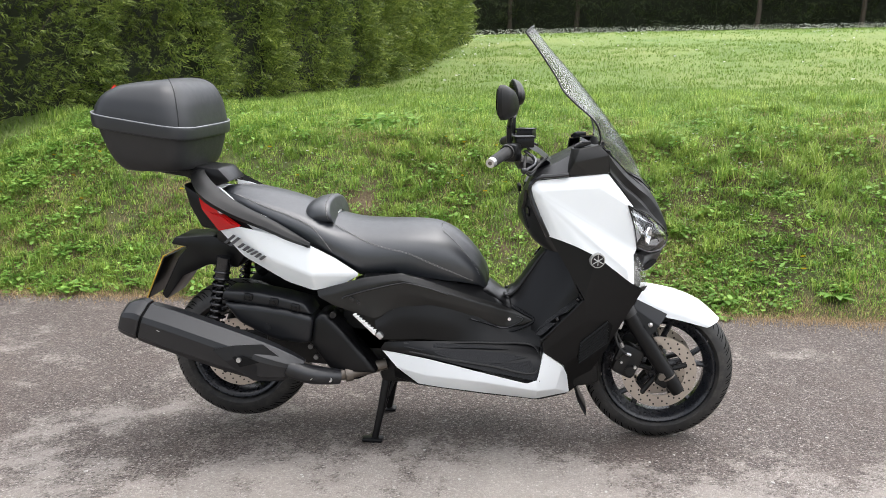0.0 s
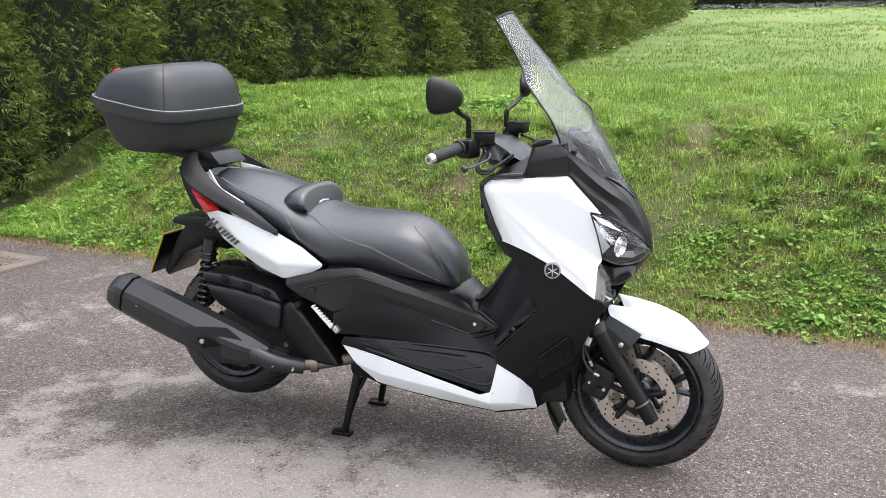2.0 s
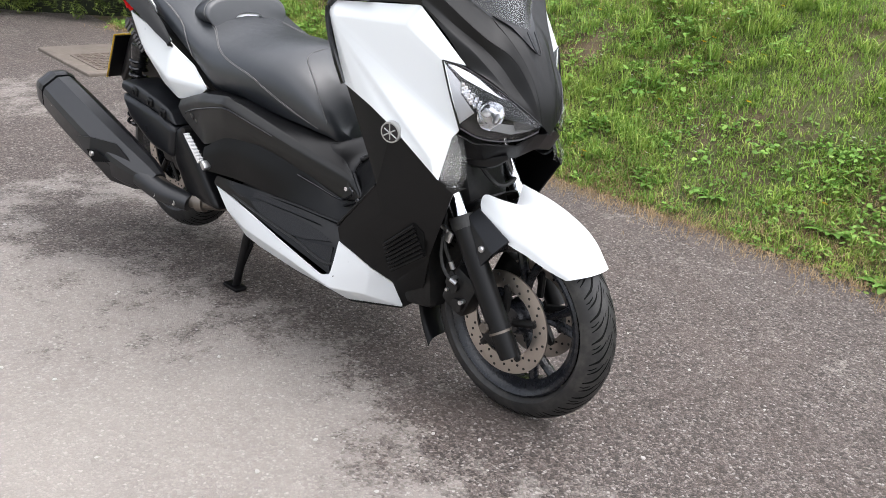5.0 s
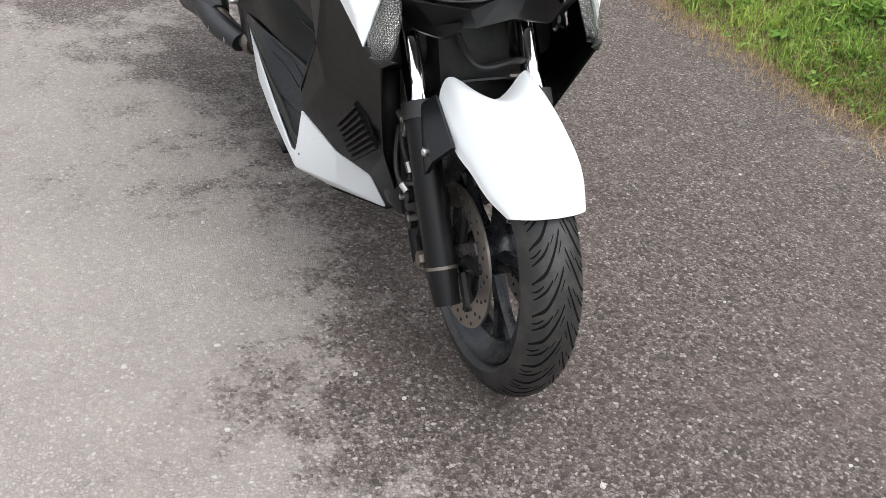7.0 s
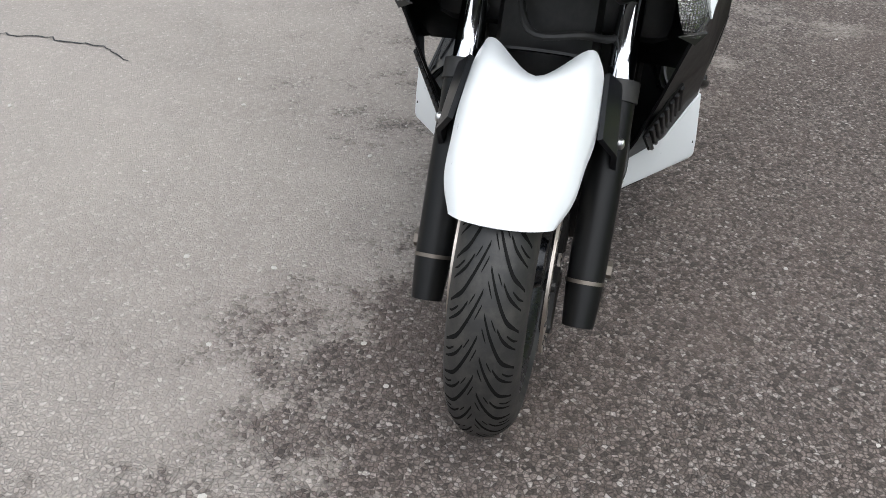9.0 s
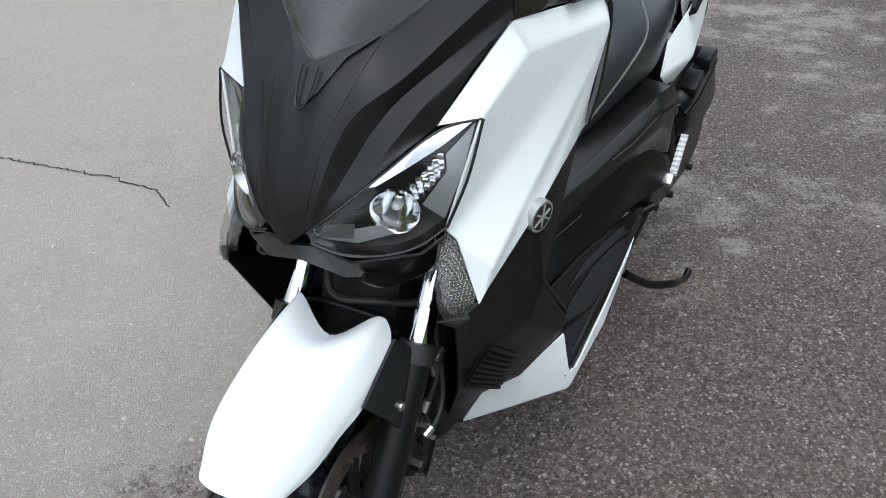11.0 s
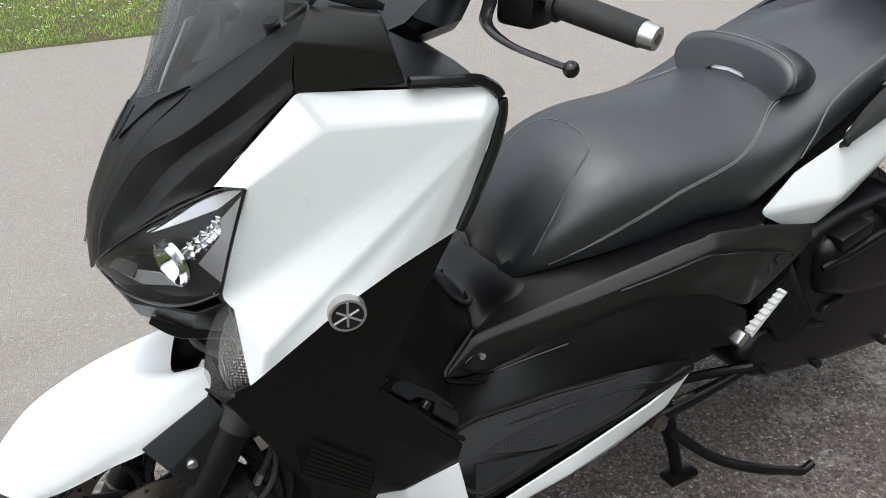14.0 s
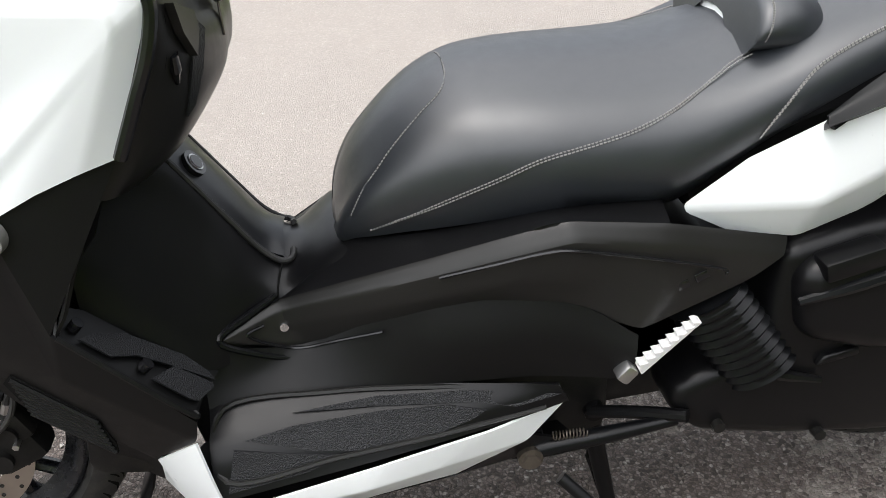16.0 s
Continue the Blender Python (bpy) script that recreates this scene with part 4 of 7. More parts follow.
for s, _ in SIDES:
    bm = bmesh.new()
    tube(bm, [(x + 0.007, s * y, z + 0.004) for x, y, z in ((0.690, 0.012, 0.934), (0.708, 0.010, 0.908), (0.720, 0.006, 0.892), (0.722, 0.0, 0.888))], 0.0016, 6)
    part("wedge_rim", bm, M_BLUEGREY, cowl)
    P = {"a": (0.560, 0.211, 0.986), "u": (0.560, 0.221, 1.046), "h": (0.529, 0.197, 1.077), "b": (0.464, 0.240, 1.068), "c": (0.449, 0.247, 1.026), "d": (0.428, 0.232, 0.984), "e": (0.50, 0.226, 0.985), "f": (0.440, 0.19, 1.066), "g": (0.425, 0.19, 0.985), "i": (0.48, 0.15, 1.080)}
    part("dash_side", facets(P, ["a u c e", "u h b c", "c d e", "b f c", "f g d c", "h i f b"], s, 0.004, 0.003), M_GREY, scooter, "dark grey dashboard side cover")
    bm = bmesh.new()
    tube(bm, [(0.50, s * 0.185, 1.084), (0.47, s * 0.205, 1.080), (0.448, s * 0.22, 1.072)], [0.004, 0.007, 0.003], 8, flat=1.6)
    part("dash_slot", bm, M_GLOSS, scooter)

# white front panels
PANEL = {"A": (0.318, 0.250, 0.966), "A1": (0.306, 0.258, 0.945), "A2": (0.345, 0.274, 0.940), "B": (0.558, 0.211, 0.986), "D": (0.532, 0.226, 0.944), "H": (0.628, 0.205, 0.882), "G": (0.648, 0.152, 0.868),
         "F": (0.661, 0.172, 0.728), "I": (0.650, 0.181, 0.712), "W": (0.651, 0.217, 0.618), "V": (0.632, 0.219, 0.630), "L": (0.53, 0.250, 0.716), "K": (0.46, 0.256, 0.752), "J": (0.41, 0.258, 0.772),
         "C": (0.370, 0.257, 0.785), "S": (0.340, 0.273, 0.920), "T": (0.628, 0.228, 0.668)}
LOWER = {"C": (0.370, 0.252, 0.784), "J": (0.41, 0.254, 0.771), "K": (0.46, 0.252, 0.751), "L": (0.53, 0.246, 0.715), "W": (0.651, 0.214, 0.617), "N": (0.684, 0.198, 0.598), "M": (0.612, 0.178, 0.478), "O": (0.575, 0.15, 0.38),
         "Q": (0.50, 0.238, 0.50), "R": (0.490, 0.252, 0.572), "U": (0.350, 0.248, 0.418), "X": (0.356, 0.245, 0.384), "T": (0.426, 0.198, 0.324), "Y": (0.440, 0.130, 0.268), "Z": (0.445, 0.095, 0.19), "E": (0.50, 0.09, 0.23)}
for s, _ in SIDES:
    p = part("front_panel", facets(PANEL, ["A B D A2", "A A2 S A1", "B G H D", "A2 D H F", "A2 F I T S", "A1 S J C", "S T V L K J", "I W V T"], s, 0.004, 0.0065, 4), M_WHITE, scooter, "glossy white faceted front fairing panel", 50)
    edge = bmesh.new()
    tube(edge, [(x, s * (y - 0.001), z) for x, y, z in ((0.43, 0.244, 0.986), (0.38, 0.250, 0.982), (0.335, 0.254, 0.977), (0.307, 0.258, 0.950), (0.315, 0.261, 0.90), (0.341, 0.262, 0.84), (0.366, 0.257, 0.785))], 0.0075, 8)
    part("edge_trim", edge, M_GLOSS, p, "black rubber edge trim")
    low = part("lower_fairing", facets(LOWER, ["C J K L Q R", "L W N M Q", "R Q X U", "Q M T X", "M O Y T", "Y O E Z"], s, 0.004, 0.006, 3), M_DEEP, scooter, "textured black lower fairing", 25)
    bm = bmesh.new()
    n = (Vector((0.25, s * 0.95, -0.1))).normalized()
    c = Vector((0.527, s * 0.247, 0.706))
    rod(bm, c - n * 0.004, c + n * 0.010, 0.0255, 32, 0.0245)
    badge = part("badge", bm, M_BADGE, low, "round grey badge")
    bm = bmesh.new()
    rod(bm, c, c + n * 0.0106, 0.0208, 32)
    part("badge_face", bm, M_GLOSS, badge, "black badge face")
    bm = bmesh.new()
    u = Vector((0, 0, 1)).cross(n).normalized()
    w = n.cross(u)
    for k in range(6):
        a = math.pi * k / 3 + math.pi / 6
        d = u * math.cos(a) + w * math.sin(a)
        rod(bm, c + n * 0.0108, c + n * 0.0108 + d * (0.0205 if k % 2 else 0.0165), 0.0017, 6)
    part("badge_mark", bm, M_BADGE, badge, "plain star of six bars")
    vent = [Vector(p) for p in ((0.480, 0.2105, 0.413), (0.570, 0.2025, 0.489), (0.588, 0.1845, 0.466), (0.575, 0.1605, 0.395), (0.477, 0.1755, 0.324), (0.472, 0.1905, 0.355))]
    # black plate just proud of the fairing, painting the shade behind the slats
    P = {chr(97 + k): (p.x, p.y + 0.0015, p.z) for k, p in enumerate(vent)}
    part("vent_shade_plate", facets(P, [" ".join(P)], s, 0.003, 0), M_INK_SHADE, low, "black plate painted as the shade of a louvred opening")
    for k in range(8):
        t = (k + 0.5) / 8
        rr, fr = vent[0].lerp(vent[4], t), vent[1].lerp(vent[3], t)
        bm = bmesh.new()
        tube(bm, [(rr.x, s * (rr.y + 0.003), rr.z), (fr.x, s * (fr.y + 0.003), fr.z)], 0.0042, 6, n=4)
        part("vent_slat", bm, M_DEEP, low)

# headlights, under-nose and indicators
for s, _ in SIDES:
    lamp = new("headlight")
    lamp.parent = scooter
    top = [(0.779, 0.032, 0.748), (0.758, 0.066, 0.780), (0.713, 0.110, 0.822), (0.648, 0.152, 0.862), (0.627, 0.203, 0.880)]
    low = [(0.774, 0.034, 0.733), (0.759, 0.072, 0.718), (0.732, 0.112, 0.712), (0.697, 0.146, 0.716), (0.662, 0.171, 0.734)]
    mid = [(x1 * 0.5 + x2 * 0.5 + 0.005, y1 * 0.5 + y2 * 0.5 + 0.006, z1 * 0.5 + z2 * 0.5) for (x1, y1, z1), (x2, y2, z2) in zip(top, low)]
    lens = part("lens", skin([top, mid, low], 10, 16, thick=0.0025, s=s), M_LENS, lamp, "clear headlight lens")
    lens.visible_shadow = False
    back = lambda l, k: [(x - k, y * 0.93, z) for x, y, z in l]
    part("housing", skin([back(top, 0.022), back(mid, 0.090), back(low, 0.022)], 10, 16, thick=0.003, s=s), M_DEEP, lamp, "dark headlight housing")
    def behind(u, v, d):
        """A place behind the lens: u outwards, v downwards, d metres in."""
        p = [Vector([float(np.interp(u * 4, range(5), [q[k] for q in l])) for k in range(3)]) for l in (top, mid, low)]
        c = p[0].lerp(p[1], v * 2) if v < 0.5 else p[1].lerp(p[2], v * 2 - 1)
        return (c.x - d * 0.75, c.y - d * 0.6, c.z)

    def plate_behind(name, corners, material, text, d):
        P = {chr(97 + k): behind(u, v, d) for k, (u, v) in enumerate(corners)}
        part(name, facets(P, [" ".join(P)], s, 0.002, 0), material, lamp, text)

    plate_behind("side_reflector", ((0.985, 0.05), (0.985, 0.50), (0.985, 0.94), (0.74, 0.64), (0.87, 0.42), (0.84, 0.26)), M_SATIN, "satin silver side reflector", 0.010)
    plate_behind("upper_reflector", ((0.40, 0.05), (0.66, 0.03), (0.80, 0.03), (0.975, 0.02), (0.80, 0.17), (0.60, 0.17), (0.46, 0.13)), M_CHROME, "bright strip under the upper edge", 0.008)
    plate_behind("lower_blade", ((0.06, 0.66), (0.30, 0.62), (0.50, 0.68), (0.60, 0.86), (0.36, 0.90), (0.12, 0.86)), M_LINE, "pale grey inner blade", 0.016)
    # chrome bowl with a cluster of facets beside it
    cluster = bmesh.new()
    rng_h = random.Random(5)
    for i in range(3):
        for j in range(6):
            c = Vector(behind(0.66 + 0.030 * j + 0.015 * i, 0.42 - 0.030 * j + 0.07 * i, 0.016))
            block(cluster, (c.x, s * c.y, c.z), (0.008, 0.0085, 0.0085), 0.001, (rng_h.uniform(-14, 14), 20 + rng_h.uniform(-14, 14), s * 35 + rng_h.uniform(-14, 14)), 1)
    part("facet_cluster", cluster, M_CHROME, lamp, "small chrome facets")
    bm = bmesh.new()
    lathe(bm, [(-0.046, 0.008), (-0.040, 0.017), (-0.02, 0.026), (0.002, 0.031), (0.004, 0.033), (0.0, 0.034)], (0, 0, 0), 28, 'x')
    bmesh.ops.transform(bm, matrix=Matrix.Translation((0.702, s * 0.118, 0.764)) @ Euler((0, radians(6), s * radians(20))).to_matrix().to_4x4(), verts=bm.verts)
    part("reflector", bm, M_CHROME, lamp, "round chrome reflector")
    bm = bmesh.new()
    ball(bm, (0.684, s * 0.112, 0.764), (0.012, 0.007, 0.007), 14)
    part("bulb", bm, M_BRIGHT, lamp)
    P = {"a": (0.766, 0.040, 0.738), "b": (0.746, 0.080, 0.736), "c": (0.736, 0.078, 0.752), "d": (0.756, 0.044, 0.752)}
    part("lower_reflector", facets(P, ["a b c d"], s, 0.003, 0), M_GREY, lamp)
    bm = bmesh.new()
    tube(bm, [(x + 0.001, s * (y + 0.001), z) for x, y, z in top], 0.0016, 6)
    tube(bm, [(x + 0.001, s * (y + 0.001), z) for x, y, z in low], 0.0022, 6)
    tube(bm, [(x, s * (y + 0.002), z) for x, y, z in ((0.627, 0.203, 0.880), (0.649, 0.194, 0.807), (0.662, 0.171, 0.734))], 0.0022, 6)
    part("lens_seal", bm, M_GLOSS, lamp, "black seal round the lens")
    # indicator
    ind = new("indicator")
    ind.parent = scooter
    rows = [[(0.660, 0.160, 0.714), (0.658, 0.170, 0.716), (0.650, 0.182, 0.714)],
            [(0.684, 0.164, 0.672), (0.678, 0.182, 0.672), (0.657, 0.203, 0.668)],
            [(0.697, 0.176, 0.628), (0.691, 0.196, 0.626), (0.667, 0.213, 0.632)],
            [(0.692, 0.184, 0.606), (0.690, 0.200, 0.603), (0.674, 0.211, 0.606)]]
    part("indicator_lens", skin(rows, 12, 8, su=False, sv=False, thick=0.004, s=s), M_PRISM, ind, "clear prismatic indicator lens")
    part("indicator_back", skin([[(x - 0.02, y * 0.985, z) for x, y, z in r] for r in rows], 14, 8, thick=0.003, s=s), M_REFLEX, ind)
    P = {"a": (0.700, 0.178, 0.606), "b": (0.672, 0.214, 0.606), "c": (0.684, 0.200, 0.592), "d": (0.66, 0.20, 0.60)}
    part("indicator_cap", facets(P, ["a b c", "b d c"], s, 0.004, 0), M_GREY, ind)
    # blade below the lamp
    P = {"a": (0.776, 0.0, 0.722), "b": (0.770, 0.036, 0.725), "c": (0.752, 0.080, 0.700), "d": (0.690, 0.150, 0.700), "e": (0.655, 0.168, 0.715), "f": (0.64, 0.150, 0.660), "g": (0.690, 0.110, 0.655), "h": (0.742, 0.062, 0.668), "i": (0.752, 0.0, 0.684),
         "j": (0.60, 0.13, 0.62), "k": (0.64, 0.0, 0.65)}
    part("chin", facets(P, ["a b h i", "b c h", "c d g h", "d e f g", "i h g f j k"], s, 0.004, 0.003), M_BLACK, scooter, "black chin below the headlights")
    bm = bmesh.new()
    tube(bm, [(0.735, s * 0.085, 0.672), (0.70, s * 0.10, 0.655), (0.65, s * 0.125, 0.655), (0.62, s * 0.14, 0.665)], [0.003, 0.007, 0.008, 0.006], 8, flat=2.2)
    part("winglet", bm, M_BLACK, scooter, "small black blade under the nose")

# dark inside of the front end
bm = bmesh.new()
block(bm, (0.520, 0, 0.66), (0.13, 0.15, 0.46), 0.03, (0, -18, 0))
block(bm, (0.47, 0, 0.72), (0.10, 0.36, 0.40), 0.03, (0, -18, 0))
block(bm, (0.47, 0, 0.42), (0.12, 0.22, 0.42), 0.03, (0, -8, 0))
part("front_frame", bm, M_ENGINE, scooter)
bm = bmesh.new()
block(bm, (0.515, 0, 0.700), (0.07, 0.29, 0.05), 0.014, (0, -33, 0))
part("fork_yoke", bm, M_ENGINE, scooter)
bm = bmesh.new()
tube(bm, [(0.60, -0.05, 0.64), (0.66, -0.02, 0.575), (0.655, 0.05, 0.575), (0.60, 0.10, 0.56), (0.57, 0.11, 0.62)], 0.006, 8)
part("brake_hose", bm, M_RUBBER, scooter)

# screen
pane = [
    [(0.690, 0, 0.942), (0.664, 0.036, 0.957), (0.638, 0.071, 0.971), (0.583, 0.137, 1.029), (0.528, 0.197, 1.080)],
    [(0.645, 0, 1.035), (0.633, 0.050, 1.046), (0.608, 0.100, 1.062), (0.568, 0.165, 1.088), (0.530, 0.232, 1.104)],
    [(0.582, 0, 1.130), (0.574, 0.060, 1.135), (0.552, 0.115, 1.142), (0.530, 0.178, 1.150), (0.512, 0.252, 1.155)],
    [(0.525, 0, 1.205), (0.519, 0.055, 1.206), (0.504, 0.100, 1.207), (0.482, 0.145, 1.210), (0.456, 0.196, 1.206)],
    [(0.482, 0, 1.258), (0.476, 0.052, 1.258), (0.462, 0.092, 1.258), (0.444, 0.125, 1.258), (0.412, 0.160, 1.250)],
    [(0.440, 0, 1.308), (0.434, 0.050, 1.308), (0.421, 0.086, 1.306), (0.408, 0.112, 1.304), (0.386, 0.132, 1.298)],
    [(0.365, 0, 1.392), (0.360, 0.042, 1.391), (0.350, 0.072, 1.389), (0.342, 0.090, 1.386), (0.330, 0.104, 1.382)],
    [(0.312, 0, 1.462), (0.308, 0.036, 1.459), (0.300, 0.060, 1.452), (0.294, 0.075, 1.446), (0.287, 0.087, 1.440)],
]
whole = [[(x, -y, z) for x, y, z in reversed(r[1:])] + r for r in pane]
screen = part("windscreen", skin(whole, 36, 30, thick=0.004), M_SCREEN, scooter, "tall clear smoked windscreen", 50)
screen.visible_shadow = False
bm = bmesh.new()
for s, _ in SIDES:
    tube(bm, [(x, s * y, z) for x, y, z in [r[-1] for r in pane]], 0.0032, 6)
tube(bm, [(x, y, z) for x, y, z in whole[-1]], 0.0032, 6)
part("screen_edge", bm, M_GREY, screen, "polished screen edge")
for s, _ in SIDES:
    bm = bmesh.new()
    rod(bm, (0.555, s * 0.150, 1.038), (0.560, s * 0.152, 1.056), 0.010, 12)
    part("screen_screw", bm, M_BLACK, screen)
for s, _ in SIDES:
    P = {"a": (0.676, 0.0, 0.925), "b": (0.625, 0.066, 0.950), "c": (0.575, 0.125, 0.992), "d": (0.517, 0.188, 1.060), "e": (0.465, 0.15, 1.074), "f": (0.475, 0.0, 1.088), "g": (0.51, 0.0, 1.070), "h": (0.58, 0.0, 0.985), "i": (0.535, 0.10, 1.028)}
    part("dash_panel", facets(P, ["a b h", "b c i h", "c d e i", "i e f g", "h i g"], s, 0.004, 0.003), M_GLOSS, scooter, "gloss black instrument panel behind the screen")
    bm = bmesh.new()
    rod(bm, (0.530, s * 0.148, 1.050), (0.526, s * 0.150, 1.074), 0.013, 18)
    part("screen_grommet", bm, M_RUBBER, scooter)

# shelf between the panels and the bars
for s, _ in SIDES:
    P = {"a": (0.50, 0.222, 0.988), "b": (0.42, 0.236, 0.980), "c": (0.322, 0.242, 0.968), "d": (0.312, 0.15, 0.975), "e": (0.318, 0.0, 0.990), "f": (0.42, 0.0, 1.03), "g": (0.49, 0.0, 1.075), "h": (0.46, 0.15, 1.050)}
    part("dash_shelf", facets(P, ["a b h", "b c d h", "d e f h", "f g h"], s, 0.004, 0.003), M_BLACK, scooter, "black shelf below the handlebar")
key = new("ignition_key")
key.parent = scooter
bm = bmesh.new()
block(bm, (0.262, 0.055, 0.905), (0.012, 0.030, 0.026), 0.005, (20, 0, 15))
part("key_head", bm, M_BLACK, key, "black key head")
bm = bmesh.new()
block(bm, (0.262, 0.062, 0.874), (0.0025, 0.008, 0.040), 0.001, (10, 0, 15))
part("key_blade", bm, M_STEEL, key, "steel key blade")
bm = bmesh.new()
tube(bm, [(0.268 + 0.004 * math.sin(a), 0.052 + 0.010 * math.cos(a), 0.930 + 0.014 * math.sin(a)) for a in np.linspace(0, 6.28, 13)], 0.0012, 6)
tube(bm, [(0.270, 0.050, 0.944), (0.290, 0.046, 0.958), (0.315, 0.044, 0.962)], 0.003, 6)
part("key_ring", bm, M_STEEL, key)

# handlebar
bar = new("handlebar")
bar.parent = scooter
bm = bmesh.new()
rows = [[(0.235, y, 1.035), (0.242, y, 1.074), (0.285, y, 1.072), (0.345, y, 1.032), (0.385, y, 0.995), (0.35, y, 0.965), (0.26, y, 0.985), (0.235, y, 1.035)] for y in (-0.105, -0.055, 0, 0.055, 0.105)]
rows = [[(x if abs(y) < 0.08 else x * 0.7 + 0.09, y, z if abs(y) < 0.08 else z * 0.6 + 0.422) for x, y, z in r] for r in rows]
cover = skin(rows, 20, 28, sv=False, thick=0.0)
part("bar_cover", cover, M_BLUEGREY, bar, "slate grey handlebar cover")
for s, _ in SIDES:
    bm = bmesh.new()
    tube(bm, [(0.27, s * 0.10, 1.06), (0.25, s * 0.18, 1.062), (0.235, s * 0.26, 1.062), (0.192, s * 0.38, 1.040)], 0.011, 10)
    part("bar_tube", bm, M_BLACK, bar)
    bm = bmesh.new()
    a, b = Vector((0.2335, s * 0.265, 1.0615)), Vector((0.193, s * 0.372, 1.0420))
    rod(bm, a, b, 0.0185, 20, 0.0172)
    rod(bm, a - (b - a) * 0.04, a + (b - a) * 0.03, 0.0235, 20)
    grip = part("grip", bm, M_RUBBER, bar, "black foam-covered grip")
    bm = bmesh.new()
    d = (b - a).normalized()
    rod(bm, b, b + d * 0.019, 0.0160, 20, 0.0145)
    end = part("bar_end", bm, M_ALU, bar, "silver bar-end weight")
    bm = bmesh.new()
    rod(bm, b + d * 0.0185, b + d * 0.0200, 0.0065, 12)
    part("bar_end_screw", bm, M_STEEL, end)
    bm = bmesh.new()
    block(bm, (0.283, s * 0.172, 1.085), (0.062, 0.05, 0.034), 0.004, (0, 0, s * -16))
    block(bm, (0.283, s * 0.172, 1.103), (0.068, 0.056, 0.006), 0.002, (0, 0, s * -16))
    part("fluid_reservoir", bm, M_BLACK, bar, "black brake fluid reservoir")
    bm = bmesh.new()
    block(bm, (0.247, s * 0.215, 1.055), (0.05, 0.06, 0.058), 0.01, (0, 0, s * 18))
    block(bm, (0.222, s * 0.215, 1.062), (0.016, 0.035, 0.02), 0.004, (0, 0, s * 18))
    part("switch_block", bm, M_BLACK, bar)
    bm = bmesh.new()
    tube(bm, [(0.29, s * 0.20, 1.058), (0.318, s * 0.235, 1.040), (0.322, s * 0.29, 1.028), (0.302, s * 0.345, 1.018), (0.292, s * 0.362, 1.014)], [0.009, 0.008, 0.006, 0.006, 0.006], 10, flat=0.6)
    ball(bm, (0.290, s * 0.366, 1.013), (0.010, 0.010, 0.010), 14)
    part("brake_lever", bm, M_GLOSS, bar, "black brake lever with a ball end")
    for k in range(2 if s < 0 else 0):
        bm = bmesh.new()
        tube(bm, [(0.29, s * (0.19 + 0.02 * k), 1.045), (0.29, s * (0.25 + 0.02 * k), 1.005), (0.31, s * (0.23 + 0.01 * k), 0.992 - 0.008 * k), (0.33, s * 0.17, 1.005), (0.36, s * 0.12, 1.03)], 0.0045, 8)
        part("cable", bm, M_RUBBER, bar)
    m = new("mirror")
    m.parent = bar
    bm = bmesh.new()
    tube(bm, [(0.236, s * 0.187, 1.085), (0.236, s * 0.188, 1.125), (0.238, s * 0.20, 1.145), (0.243, s * 0.26, 1.160), (0.246, s * 0.315, 1.178)], [0.0085, 0.0085, 0.008, 0.0075, 0.009], 12)
    part("mirror_stem", bm, M_BLACK, m)
    bm = bmesh.new()
    loops = []
    for depth, grow_ in ((0.0, 0.90), (0.004, 1.0), (0.016, 0.98), (0.030, 0.80), (0.038, 0.45)):
        loop = []
        for k in range(24):
            a = 2 * math.pi * k / 24
            ca, sa = math.cos(a), math.sin(a)
            rx = 0.083 * math.copysign(abs(ca) ** 0.75, ca)
            rz = 0.049 * math.copysign(abs(sa) ** 0.75, sa) * (1.0 + 0.36 * ca)
            loop.append((0.228 + depth - rx * grow_ * 0.22, s * (0.388 + rx * grow_ * 0.97 + depth * 0.22), 1.222 + rz * grow_ + rx * 0.10))
        loops.append(loop)
    vs = grid(bm, loops, close_v=True)
    bm.faces.new(vs[0])
    bm.faces.new(vs[-1])
    shell = part("mirror_shell", bm, M_MATT, m, "rounded black mirror shell")
    bm = bmesh.new()
    bm.faces.new([bm.verts.new((x_ - 0.0035, s * 0.388 + (y_ - s * 0.388) * 0.9, 1.222 + (z_ - 1.222) * 0.9)) for x_, y_, z_ in loops[0]])
    part("mirror_glass", bm, M_MIRROR, m, "mirror glass")

# inner leg shield, tunnel and footwell
shield = []
for z, xe, xm, xc in ((0.968, 0.318, 0.32, 0.322), (0.94, 0.306, 0.3, 0.298), (0.9, 0.308, 0.286, 0.277), (0.87, 0.32, 0.278, 0.263), (0.83, 0.338, 0.282, 0.263), (0.8, 0.35, 0.292, 0.275), (0.755, 0.366, 0.318, 0.308), (0.73, 0.385, 0.348, 0.348)):
    drop = 0.016 * (z > 0.96)
    half = [(xc, 0, z), (xc, 0.07, z), (xm, 0.15, z - drop * 0.5), ((xm + xe) / 2 - 0.004, 0.195, z - drop), (xe, 0.232, z - drop), (xe + 0.022, 0.240, z - drop)]
    shield.append([(x, -y, z_) for x, y, z_ in reversed(half[1:])] + half)
inner = part("leg_shield", skin(shield, 24, 44, thick=0.004), M_GREY, scooter, "dark inner leg shield with glovebox doors", 40)
footwall = []
